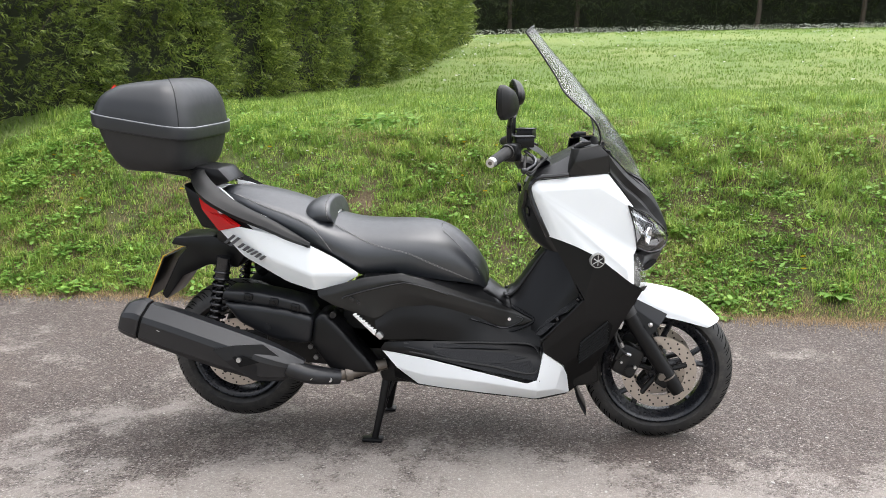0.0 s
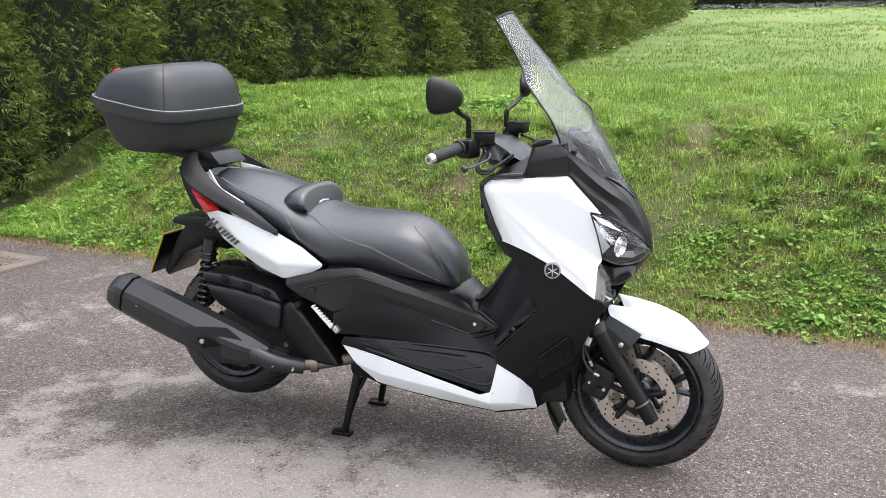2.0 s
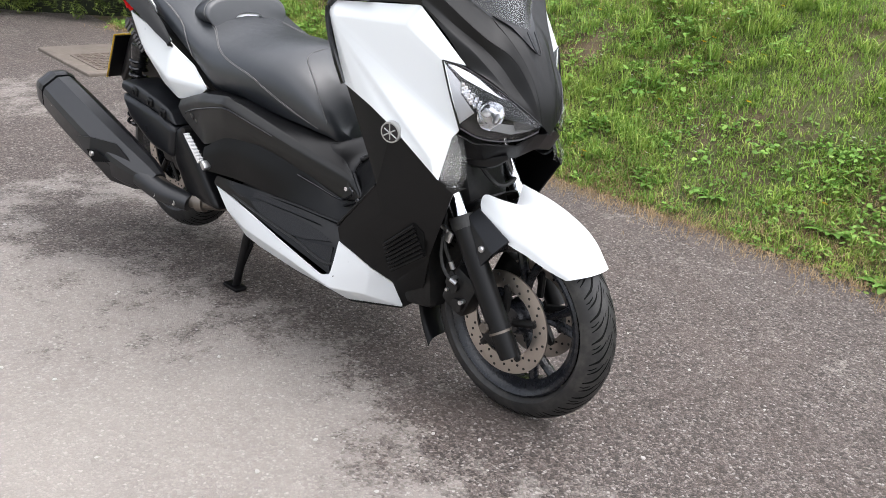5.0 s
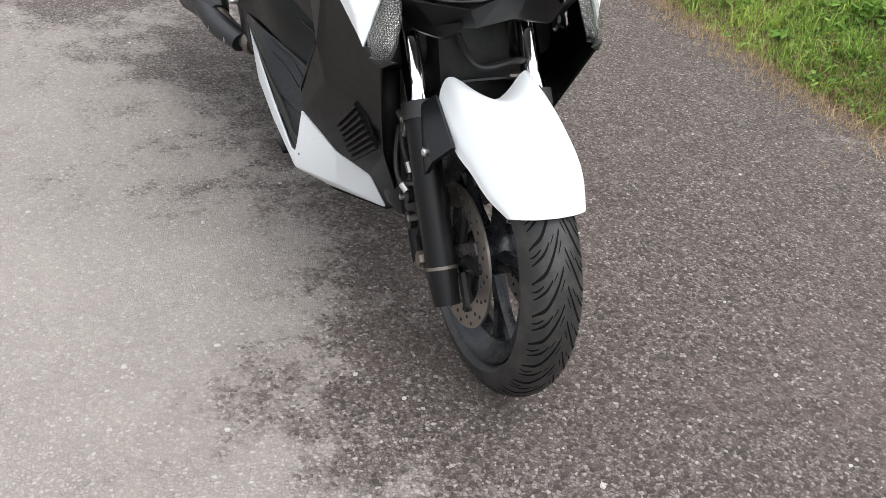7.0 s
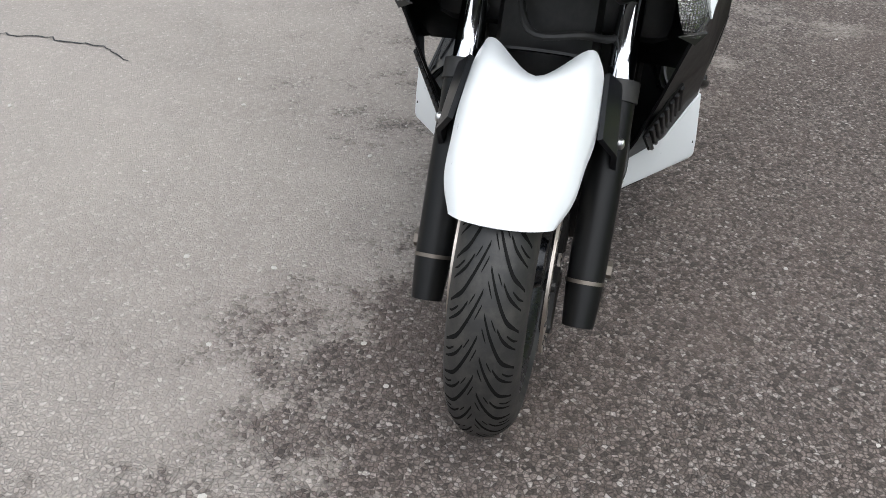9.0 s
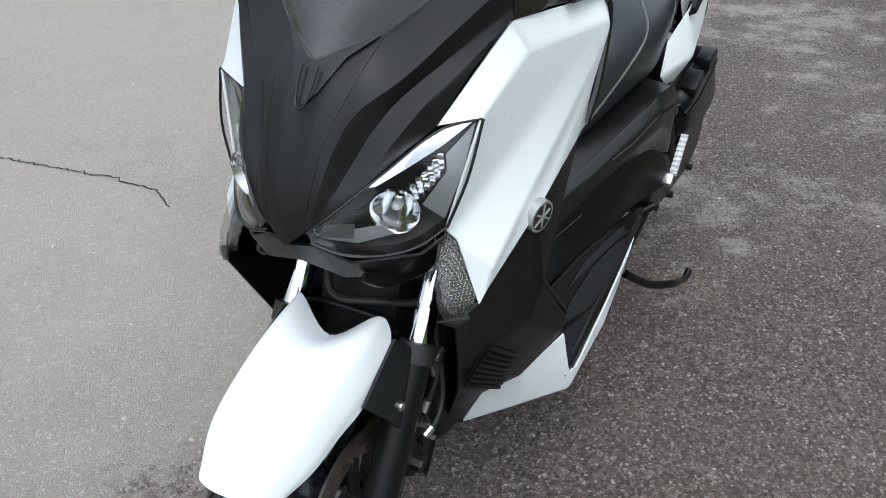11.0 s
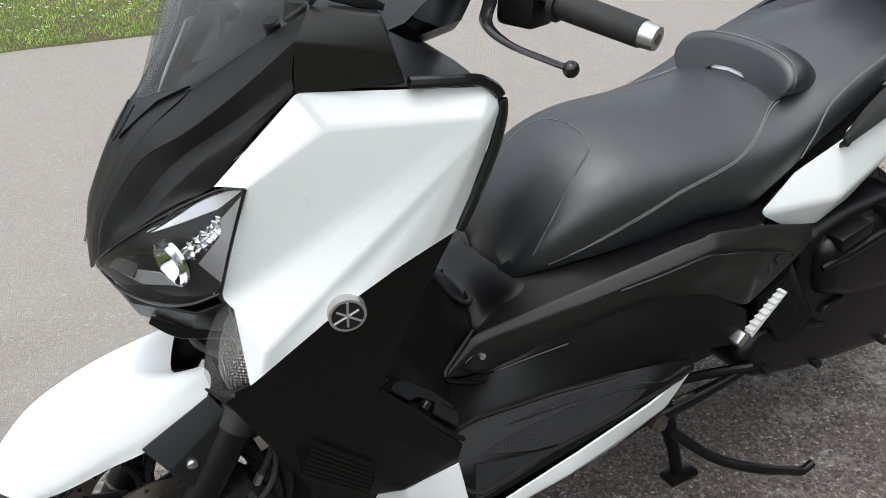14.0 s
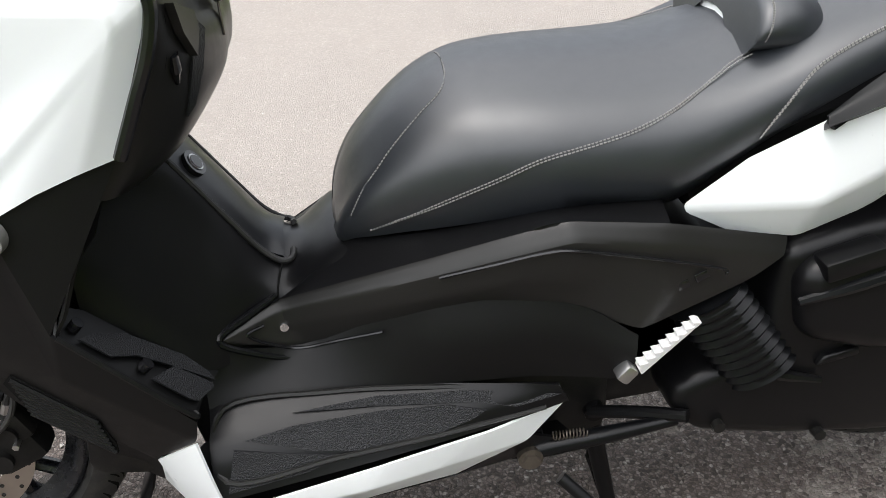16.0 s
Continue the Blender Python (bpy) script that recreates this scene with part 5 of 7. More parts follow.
for z, xe, xc, ye in ((0.80, 0.372, 0.40, 0.238), (0.74, 0.405, 0.45, 0.240), (0.68, 0.435, 0.49, 0.243), (0.60, 0.468, 0.50, 0.246), (0.555, 0.485, 0.49, 0.246), (0.49, 0.43, 0.42, 0.240), (0.42, 0.350, 0.34, 0.232)):
    half = [(xc, 0, z), (xc, 0.10, z), ((xe + xc) / 2, 0.17, z), (xe, ye, z)]
    footwall.append([(x, -y, z_) for x, y, z_ in reversed(half[1:])] + half)
part("foot_wall", skin(footwall, 36, 28, thick=0.004), M_DEEP, scooter, "black front wall of the footwell", 40)
TUNNEL = [(0.470, [(0, 0.835), (0.05, 0.825), (0.08, 0.800), (0.12, 0.735), (0.16, 0.670), (0.185, 0.620), (0.192, 0.565)]),
          (0.405, [(0, 0.765), (0.045, 0.757), (0.07, 0.738), (0.10, 0.680), (0.14, 0.610), (0.172, 0.550), (0.186, 0.505)]),
          (0.345, [(0, 0.692), (0.045, 0.684), (0.068, 0.668), (0.092, 0.620), (0.125, 0.555), (0.155, 0.495), (0.178, 0.445)]),
          (0.297, [(0, 0.628), (0.040, 0.620), (0.064, 0.604), (0.092, 0.566), (0.114, 0.525), (0.128, 0.485), (0.140, 0.430)]),
          (0.250, [(0, 0.562), (0.040, 0.555), (0.065, 0.540), (0.088, 0.522), (0.100, 0.506), (0.108, 0.480), (0.118, 0.420)]),
          (0.212, [(0, 0.538), (0.045, 0.533), (0.075, 0.524), (0.092, 0.516), (0.104, 0.504), (0.112, 0.482), (0.120, 0.420)]),
          (0.150, [(0, 0.574), (0.055, 0.570), (0.095, 0.562), (0.112, 0.550), (0.126, 0.534), (0.136, 0.508), (0.145, 0.440)]),
          (0.050, [(0, 0.600), (0.06, 0.596), (0.10, 0.588), (0.13, 0.574), (0.155, 0.556), (0.170, 0.528), (0.178, 0.46)])]
tunnel = [[(x, -y, z) for y, z in reversed(h[1:])] + [(x, y, z) for y, z in h] for x, h in TUNNEL]
tun = part("tunnel", skin(tunnel, 42, 48, thick=0.0), M_BLACK, scooter, "black central tunnel with a smooth ridge", 40)


def on_tunnel(x, y, lift=0.0):
    """A place on the tunnel's skin."""
    a = [t_[0] for t_ in TUNNEL][::-1]
    zs = [float(np.interp(abs(y), [p_[0] for p_ in h], [p_[1] for p_ in h])) for _, h in TUNNEL][::-1]
    return (x, y, float(np.interp(x, a, zs)) + lift)


# fuel filler lid with its lock and dark rubber lip
lid = [[on_tunnel(x, y * w, 0.004) for y in (-1, -0.6, 0, 0.6, 1)] for x, w in ((0.366, 0.052), (0.345, 0.055), (0.297, 0.056), (0.255, 0.058), (0.228, 0.060))]
cap = part("filler_lid", skin(lid, 20, 16, thick=0.006), M_BLUEGREY, tun, "satin slate fuel filler lid", 40)
c, d = Vector(on_tunnel(0.332, 0.030, 0.006)), Vector((-0.79, 0.12, 0.60)).normalized()
for name, r, h, m in (("lock_collar", 0.019, 0.005, M_GLOSS), ("lock_ring", 0.0125, 0.0065, M_ALU), ("lock_core", 0.0105, 0.0075, M_GLOSS)):
    bm = bmesh.new()
    rod(bm, c - d * 0.004, c + d * h, r, 24)
    part(name, bm, m, cap, "round key lock" if name == "lock_collar" else "")
for s, _ in SIDES:
    bm = bmesh.new()
    tube(bm, [on_tunnel(x, s * y, 0.003) for x, y in ((0.366, 0.056), (0.345, 0.059), (0.297, 0.061), (0.262, 0.063), (0.236, 0.066), (0.222, 0.063), (0.2165, 0.054), (0.215, 0.04))], 0.0045, 8)
    part("lid_lip", bm, M_RUBBER, tun, "dark rubber lip")
    bm = bmesh.new()
    tube(bm, [on_tunnel(x, s * y, 0.0003) for x, y in ((0.230, 0.066), (0.234, 0.078), (0.237, 0.090), (0.240, 0.100), (0.240, 0.106))], 0.0014, 6)
    part("seam", bm, M_INK_SHADE, tun)
    bm = bmesh.new()
    tube(bm, [(0.304, s * 0.218, 0.945), (0.302, s * 0.218, 0.91), (0.310, s * 0.216, 0.87), (0.334, s * 0.214, 0.81), (0.352, s * 0.212, 0.768)], 0.0022, 6)
    part("door_gap", bm, M_INK_SHADE, inner)
    P = {"a": (0.299, 0.216, 0.932), "b": (0.287, 0.163, 0.909), "c": (0.284, 0.168, 0.891), "d": (0.288, 0.184, 0.867), "e": (0.295, 0.208, 0.899)}
    part("glovebox_flap", facets(P, [" ".join(P)], s, 0.010, 0), M_GREY, inner, "grey glovebox flap")
    bm = bmesh.new()
    tube(bm, [(0.301, s * 0.206, 0.877), (0.302, s * 0.201, 0.860), (0.303, s * 0.196, 0.843)], [0.009, 0.012, 0.006], 10, flat=0.6)
    part("glovebox_latch", bm, M_GLOSS, inner)
    P = {"a": (0.285, 0.158, 0.904), "b": (0.276, 0.136, 0.883), "c": (0.282, 0.159, 0.845), "d": (0.296, 0.167, 0.807), "e": (0.305, 0.175, 0.797), "f": (0.290, 0.180, 0.856)}
    part("grille_strip", facets(P, [" ".join(P)], s, 0.004, 0), M_WEAVE, inner)
    # slanted foot plate with woven inserts
    P = {"a": (0.485, 0.256, 0.564), "b": (0.354, 0.252, 0.428), "c": (0.326, 0.172, 0.434), "d": (0.419, 0.192, 0.520), "e": (0.466, 0.198, 0.566), "f": (0.489, 0.213, 0.585)}
    plate = part("foot_plate", facets({k: (x, y - 0.006, z) for k, (x, y, z) in P.items()}, ["a b c d e f"], s, 0.008, 0), M_DEEP, scooter, "slanted black foot plate")
    bm = bmesh.new()
    tube(bm, [(x, s * y, z) for x, y, z in ((0.484, 0.250, 0.567), (0.418, 0.250, 0.498), (0.353, 0.248, 0.431), (0.350, 0.240, 0.429))], 0.004, 6)
    part("plate_edge", bm, M_DEEP, plate)
    for P in ({"a": (0.469, 0.241, 0.551), "b": (0.456, 0.222, 0.545), "c": (0.428, 0.199, 0.525), "d": (0.367, 0.181, 0.470), "e": (0.341, 0.184, 0.442), "f": (0.334, 0.190, 0.432), "g": (0.384, 0.207, 0.477), "h": (0.415, 0.219, 0.504), "i": (0.439, 0.239, 0.520)},
              {"a": (0.399, 0.237, 0.480), "b": (0.378, 0.205, 0.472), "c": (0.337, 0.196, 0.433), "d": (0.335, 0.201, 0.429), "e": (0.351, 0.231, 0.433), "f": (0.360, 0.236, 0.441)}):
        part("woven_insert", facets({k: (x - 0.006, y, z + 0.006) for k, (x, y, z) in P.items()}, [" ".join(P)], s, 0.003, 0), M_WEAVE, plate, "woven rubber insert")
    for x, z in ((0.472, 0.563), (0.404, 0.494)):
        bm = bmesh.new()
        c = Vector((x, s * 0.226, z))
        rod(bm, c, c + Vector((-0.008, 0, 0.008)), 0.008, 12)
        part("bolt", bm, M_GLOSS, plate)


# ---- scooter body and rear ----
for s, _ in SIDES:
    tail_x = -0.195 if s < 0 else -0.127
    low_x = -0.075 if s < 0 else 0.02
    # black footwell side
    rows = [[(-0.212, 0.272, 0.492), (-0.13, 0.245, 0.535), (0.0, 0.206, 0.540), (0.12, 0.164, 0.492), (0.215, 0.132, 0.438), (0.335, 0.150, 0.458)],
            [(-0.208, 0.280, 0.462), (-0.12, 0.252, 0.485), (0.0, 0.225, 0.475), (0.12, 0.178, 0.445), (0.24, 0.146, 0.412), (0.345, 0.166, 0.420)],
            [(-0.200, 0.272, 0.425), (-0.10, 0.240, 0.420), (0.0, 0.222, 0.412), (0.12, 0.194, 0.398), (0.24, 0.170, 0.384), (0.345, 0.182, 0.384)]]
    part("footwell_side", skin(rows, 14, 30, thick=0.004, s=s), M_DEEP, scooter, "black footwell side panel", 40)
    # footboard
    rows = [[(tail_x + 0.01, 0.250, 0.410), (-0.05, 0.236, 0.412), (0.12, 0.193, 0.400), (0.345, 0.178, 0.386)],
            [(tail_x, 0.252, 0.392), (-0.05, 0.250, 0.388), (0.12, 0.235, 0.362), (0.345, 0.23, 0.345)],
            [(tail_x - 0.005, 0.248, 0.380), (-0.05, 0.254, 0.362), (0.12, 0.256, 0.326), (0.345, 0.256, 0.284)]]
    board = part("footboard", skin(rows, 10, 24, thick=0.006, s=s), M_BLACK, scooter, "black footboard")
    def on_board(x, v):
        """A place on the footboard: v from its inner to its outer edge."""
        at = [[float(np.interp(x, [p_[0] for p_ in r], [p_[k] for p_ in r])) for k in (1, 2)] for r in rows]
        y_, z_ = (np.interp(v, [0, 0.5, 1], [p_[k] for p_ in at]) for k in (0, 1))
        return (x, float(y_) + 0.002, float(z_) + 0.004)
    for corners in (((0.328, 0.95), (0.315, 0.50), (0.24, 0.66), (0.17, 0.82), (0.22, 0.93)), ((0.300, 0.42), (0.235, 0.34), (0.12, 0.32), (0.03, 0.36), (-0.02, 0.58), (0.0, 0.74), (0.06, 0.88), (0.14, 0.84), (0.21, 0.68)), ((0.235, 0.20), (0.12, 0.14), (0.0, 0.14), (-0.12, 0.44), (-0.06, 0.66), (0.0, 0.36), (0.12, 0.26))):
        P = {chr(97 + k): on_board(*c) for k, c in enumerate(corners)}
        part("foot_mat", facets(P, [" ".join(P)], s, 0.003, 0), M_WEAVE, board, "woven rubber mat insert")
    bm = bmesh.new()
    tube(bm, [(x, s * y, z) for x, y, z in ((-0.12, 0.246, 0.405), (0.05, 0.212, 0.402), (0.18, 0.190, 0.396), (0.325, 0.188, 0.387), (0.328, 0.248, 0.312), (0.18, 0.252, 0.334), (0.05, 0.253, 0.352), (-0.10, 0.252, 0.378))], 0.004, 6)
    part("board_lip", bm, M_GREY, board)
    # white sill
    P = {"a": (tail_x, 0.247, 0.380), "b": (-0.03, 0.258, 0.353), "c": (0.12, 0.262, 0.319), "d": (0.30, 0.262, 0.277), "e": (0.339, 0.260, 0.290), "f": (0.357, 0.250, 0.384), "r": (0.422, 0.200, 0.323), "g": (0.438, 0.132, 0.268), "h": (0.447, 0.098, 0.192),
         "i": (0.33, 0.19, 0.198), "j": (0.15, 0.225, 0.228), "k": (low_x + 0.07, 0.232, 0.247), "l": (low_x, 0.228, 0.256), "m": (tail_x + 0.05, 0.246, 0.318),
         "n": (low_x + 0.03, 0.258, 0.296), "o": (0.15, 0.266, 0.280), "p": (0.335, 0.262, 0.252), "q": (0.40, 0.19, 0.235)}
    part("sill", facets(P, ["a b n m", "m n k l", "b c o n", "c d p o", "d e p", "e f r q p", "r g q", "q g h", "p q h i", "o p i j", "n o j k"], s, 0.004, 0.004, 2), M_WHITE, scooter, "white side sill below the footboard", 20)
    # belly
    P = {"a": (tail_x + 0.04, 0.235, 0.32), "b": (low_x, 0.222, 0.252), "c": (0.15, 0.218, 0.225), "d": (0.34, 0.183, 0.196), "e": (0.44, 0.094, 0.188), "f": (0.40, 0.0, 0.175), "g": (0.10, 0.0, 0.20), "h": (-0.10, 0.0, 0.24), "i": (-0.16, 0.20, 0.27)}
    part("belly", facets(P, ["a b i", "b c g h i", "c d f g", "d e f"], s, 0.004, 0.003), M_BLACK, scooter)
    # grey side cover
    top = [(0.319, 0.144, 0.470), (0.24, 0.108, 0.500), (0.08, 0.174, 0.571), (-0.06, 0.231, 0.633), (-0.122, 0.250, 0.655), (-0.25, 0.250, 0.638), (-0.43, 0.213, 0.580)]
    upm = [(0.317, 0.147, 0.467), (0.238, 0.119, 0.489), (0.08, 0.190, 0.553), (-0.06, 0.248, 0.612), (-0.125, 0.267, 0.634), (-0.25, 0.264, 0.612), (-0.42, 0.230, 0.560)]
    lom = [(0.314, 0.147, 0.463), (0.236, 0.123, 0.466), (0.08, 0.190, 0.524), (-0.06, 0.244, 0.572), (-0.13, 0.262, 0.584), (-0.24, 0.264, 0.564), (-0.38, 0.240, 0.542)]
    bot = [(0.304, 0.142, 0.456), (0.215, 0.128, 0.430), (0.08, 0.180, 0.494), (-0.02, 0.214, 0.530), (-0.12, 0.240, 0.528), (-0.215, 0.270, 0.496), (-0.36, 0.240, 0.532)]
    body = part("side_cover", soften(skin([top, upm, lom, bot], 18, 60, su=False, sv=False, thick=0.004, s=s), 0.5, 2), M_GREY, scooter, "dark grey side cover", 22)
    # lip under the cover's front point
    bm = bmesh.new()
    tube(bm, [(x, s * y, z) for x, y, z in ((0.243, 0.106, 0.505), (0.282, 0.126, 0.489), (0.322, 0.148, 0.470), (0.290, 0.146, 0.445), (0.226, 0.136, 0.420), (0.16, 0.150, 0.440))], [0.004, 0.0055, 0.005, 0.0045, 0.004, 0.002], 8)
    part("cover_lip", bm, M_SHEEN, body, "raised black lip round the front point")
    bm = bmesh.new()
    c = Vector((0.236, s * 0.122, 0.464))
    rod(bm, c - Vector((0, s * 0.01, 0)), c + Vector((0, s * 0.006, 0.001)), 0.0085, 16, 0.006)
    part("screw", bm, M_CHROME, body, "bright button screw")
    bm = bmesh.new()
    tube(bm, [(x, s * y, z) for x, y, z in ((x, y + 0.014, z) for x, y, z in ((0.03, 0.200, 0.572), (-0.03, 0.232, 0.601), (-0.095, 0.249, 0.621), (-0.135, 0.2545, 0.621), (-0.24, 0.2535, 0.596), (-0.318, 0.246, 0.570), (-0.325, 0.246, 0.562)))], 0.0022, 6)
    tube(bm, [(x, s * y, z) for x, y, z in ((x, y + 0.006, z) for x, y, z in ((0.105, 0.179, 0.480), (0.16, 0.152, 0.456), (0.215, 0.130, 0.435), (0.252, 0.132, 0.446), (0.284, 0.138, 0.470), (0.262, 0.130, 0.478)))], 0.0022, 6)
    part("groove", bm, M_GLOSS, body)
    for k in range(3):
        bm = bmesh.new()
        block(bm, (-0.245 - 0.024 * k, s * 0.2585, 0.540 + 0.011 * k), (0.018, 0.003, 0.012), 0.001, (0, 25, 0))
        part("moulded_mark", bm, M_GLOSS, body)
    # black trim between the seat and the cover
    rows = [[(0.205, 0.092, 0.515), (0.15, 0.085, 0.565), (0.06, 0.130, 0.592), (-0.03, 0.152, 0.610), (-0.13, 0.172, 0.632), (-0.26, 0.186, 0.640)],
            [(0.24, 0.106, 0.497), (0.16, 0.139, 0.532), (0.08, 0.172, 0.568), (-0.06, 0.229, 0.630), (-0.122, 0.248, 0.652), (-0.25, 0.248, 0.635)]]
    part("seat_base", skin(rows, 4, 30, thick=0.003, s=s), M_BLACK, scooter, "black trim between the seat and the side cover", 40)
    # passenger peg
    peg = new("passenger_peg")
    peg.parent = scooter
    bm = bmesh.new()
    base, way, up_ = Vector((-0.206, 0.452)), Vector((-0.076, 0.067)), Vector((0.076, 0.064)).normalized()
    edge = [base - up_ * 0.008, base + way - up_ * 0.003]
    for k in range(7, -1, -1):
        t = 0.04 + 0.12 * k
        h = 0.006 - 0.002 * t
        edge += [base + way * (t + 0.10) + up_ * (h - 0.001), base + way * (t + 0.05) + up_ * (h + 0.003), base + way * (t + 0.035) + up_ * (h - 0.003), base + way * t + up_ * (h - 0.003)]
    slab(bm, [tuple(e) for e in edge], s * 0.279, s * 0.295, 0.001, 1)
    part("peg_bar", bm, M_BRIGHT, peg, "bare toothed aluminium foot peg, folded up")
    bm = bmesh.new()
    block(bm, (-0.196, s * 0.280, 0.444), (0.026, 0.024, 0.020), 0.005, (0, 48, 0))
    part("peg_hinge", bm, M_ALU, peg)
    # rear white panel
    P = {"a": (-0.268, 0.222, 0.640), "b": (-0.34, 0.218, 0.600), "c": (-0.435, 0.216, 0.580), "d": (-0.53, 0.208, 0.608), "e": (-0.69, 0.190, 0.694), "f": (-0.780, 0.160, 0.778), "g": (-0.692, 0.220, 0.802), "h": (-0.60, 0.230, 0.786),
         "i": (-0.445, 0.226, 0.743), "j": (-0.36, 0.208, 0.694), "k": (-0.44, 0.252, 0.642), "l": (-0.59, 0.236, 0.700)}
    white = part("rear_panel", facets(P, ["a b c k", "a k i j", "c d l k", "k l h i", "d e l", "e f g l", "l g h"], s, 0.004, 0.010, 4), M_WHITE, scooter, "white rear side panel", 30)
    for k, (at, wide, tall, lean) in enumerate(((-0.004, 0.030, 0.042, 0.010), (0.043, 0.032, 0.022, 0.006), (0.080, 0.026, 0.022, 0.008), (0.113, 0.028, 0.022, 0.006))):
        along, up_ = Vector((0.893, 0, -0.449)), Vector((0.449, 0, 0.893))
        o = Vector((-0.728, 0, 0.757)) + along * at
        bm = bmesh.new()
        for a0, a1 in ((0.0, 0.36), (0.62, 1.0)):
            corners = [o + along * (wide * a0 - lean) - up_ * tall * 0.5, o + along * (wide * a1 - lean) - up_ * tall * 0.5, o + along * (wide * a1 + lean) + up_ * tall * 0.5, o + along * (wide * a0 + lean) + up_ * tall * 0.5]
            slab(bm, [(c.x, c.z) for c in corners], 0.0, 0.006, 0.0006, 1)
        for vtx in bm.verts:
            f_ = (vtx.co.x + 0.73) / 0.16
            vtx.co.y = s * (vtx.co.y + 0.2095 + 0.022 * f_ - 0.04 * (vtx.co.z - 0.73))
        part("model_mark", bm, M_TEXT, white, "dark slanted bars of a model mark")
    # tail light
    P = {"a": (-0.872, 0.115, 0.905), "b": (-0.845, 0.150, 0.850), "c": (-0.782, 0.166, 0.777), "d": (-0.690, 0.222, 0.801), "e": (-0.755, 0.212, 0.842), "f": (-0.82, 0.165, 0.892)}
    lamp = part("tail_light", facets(P, ["a b e f", "b c d e"], s, 0.012, 0.002), M_RED, scooter, "red rear light lens")
    P = {"a": (-0.750, 0.212, 0.832), "b": (-0.712, 0.218, 0.806), "c": (-0.77, 0.186, 0.80), "d": (-0.80, 0.190, 0.845)}
    part("light_trim", facets({k: (x, y + 0.002, z) for k, (x, y, z) in P.items()}, ["a b c d"], s, 0.004, 0), M_RED, lamp)
    # body behind the seat
    rows = [[(-0.42, 0.20, 0.750), (-0.55, 0.205, 0.795), (-0.70, 0.195, 0.835), (-0.82, 0.165, 0.890), (-0.90, 0.10, 0.93)],
            [(-0.42, 0.205, 0.725), (-0.55, 0.210, 0.770), (-0.70, 0.200, 0.805), (-0.80, 0.175, 0.86), (-0.88, 0.11, 0.91)]]
    rows = [[(x, y - 0.016, z) for x, y, z in r] for r in rows]
    part("seat_surround", skin(rows, 4, 24, thick=0.01, s=s), M_BLACK, scooter, "black trim below the seat edge")
    upper = [(-0.50, 0.196, 0.742), (-0.536, 0.194, 0.761), (-0.60, 0.189, 0.794), (-0.65, 0.183, 0.824), (-0.70, 0.172, 0.868), (-0.745, 0.15, 0.902), (-0.80, 0.10, 0.925)]
    part("seat_trim", skin([upper, [(x, y + 0.009, z - 0.035) for x, y, z in upper]], 3, 30, thick=0.004, s=s), M_WHITE, scooter, "white trim strip between seat and grab rail")
    # rear shock
    shock = new("rear_shock")
    shock.parent = scooter
    y = s * 0.15
    bm = bmesh.new()
    rod(bm, (-0.775, y, 0.68), (-0.79, y, 0.60), 0.026, 18)
    rod(bm, (-0.79, y, 0.60), (-0.828, y, 0.40), 0.013, 12)
    part("damper", bm, M_GLOSS, shock)
    bm = bmesh.new()
    pts = []
    for k in range(10 * 14 + 1):
        t = k / 140
        a = 2 * math.pi * 10 * t
        pts.append((-0.781 - 0.044 * t + 0.027 * math.cos(a), y + 0.027 * math.sin(a), 0.645 - 0.235 * t))
    tube(bm, pts, 0.0052, 6, n=len(pts) - 1, smooth=False)
    part("spring", bm, M_GLOSS, shock, "black coil spring")
    # grab rail
    outer = [(-0.435, 0.244, 0.741), (-0.512, 0.245, 0.770), (-0.587, 0.245, 0.803), (-0.715, 0.240, 0.853), (-0.815, 0.222, 0.908), (-0.880, 0.150, 0.957), (-0.905, 0.06, 0.978)]
    inner = [(-0.438, 0.230, 0.750), (-0.510, 0.214, 0.790), (-0.585, 0.207, 0.830), (-0.70, 0.188, 0.882), (-0.79, 0.152, 0.938), (-0.845, 0.10, 0.978), (-0.855, 0.045, 0.990)]
    middle = [((a_[0] + b_[0]) / 2, (a_[1] + b_[1]) / 2, (a_[2] + b_[2]) / 2 + 0.006) for a_, b_ in zip(outer, inner)]
    part("grab_rail", skin([outer, middle, inner], 8, 30, thick=0.020, s=s), M_MATT, scooter, "black curved grab rail", 50)
    rows = [[(-0.60, 0.190, 0.83), (-0.72, 0.165, 0.875), (-0.82, 0.105, 0.905), (-0.85, 0.0, 0.915)], [(-0.60, 0.180, 0.80), (-0.72, 0.155, 0.84), (-0.82, 0.10, 0.865), (-0.86, 0.0, 0.875)]]
    part("tail_panel", skin(rows, 4, 16, thick=0.004, s=s), M_WHITE, scooter, "white tail panel behind the seat")

# body core under the panels
bm = bmesh.new()
block(bm, (-0.11, 0, 0.44), (0.50, 0.28, 0.24), 0.03)
block(bm, (-0.55, 0, 0.72), (0.52, 0.28, 0.14), 0.03, (0, 17, 0))
block(bm, (-0.05, 0, 0.30), (0.36, 0.30, 0.16), 0.03)
part("frame", bm, M_ENGINE, scooter)


def seat_loop(x, top, w, low):
    """A cross-section of the seat, from the right lower edge over the top to the left."""
    half = [(w * 0.90, low), (w * 1.0, low + (top - low) * 0.20), (w * 0.99, low + (top - low) * 0.48), (w * 0.90, low + (top - low) * 0.70), (w * 0.70, top - 0.030), (w * 0.38, top - 0.008)]
    return [(x, -y, z) for y, z in half] + [(x, 0, top)] + [(x, y, z) for y, z in reversed(half)]


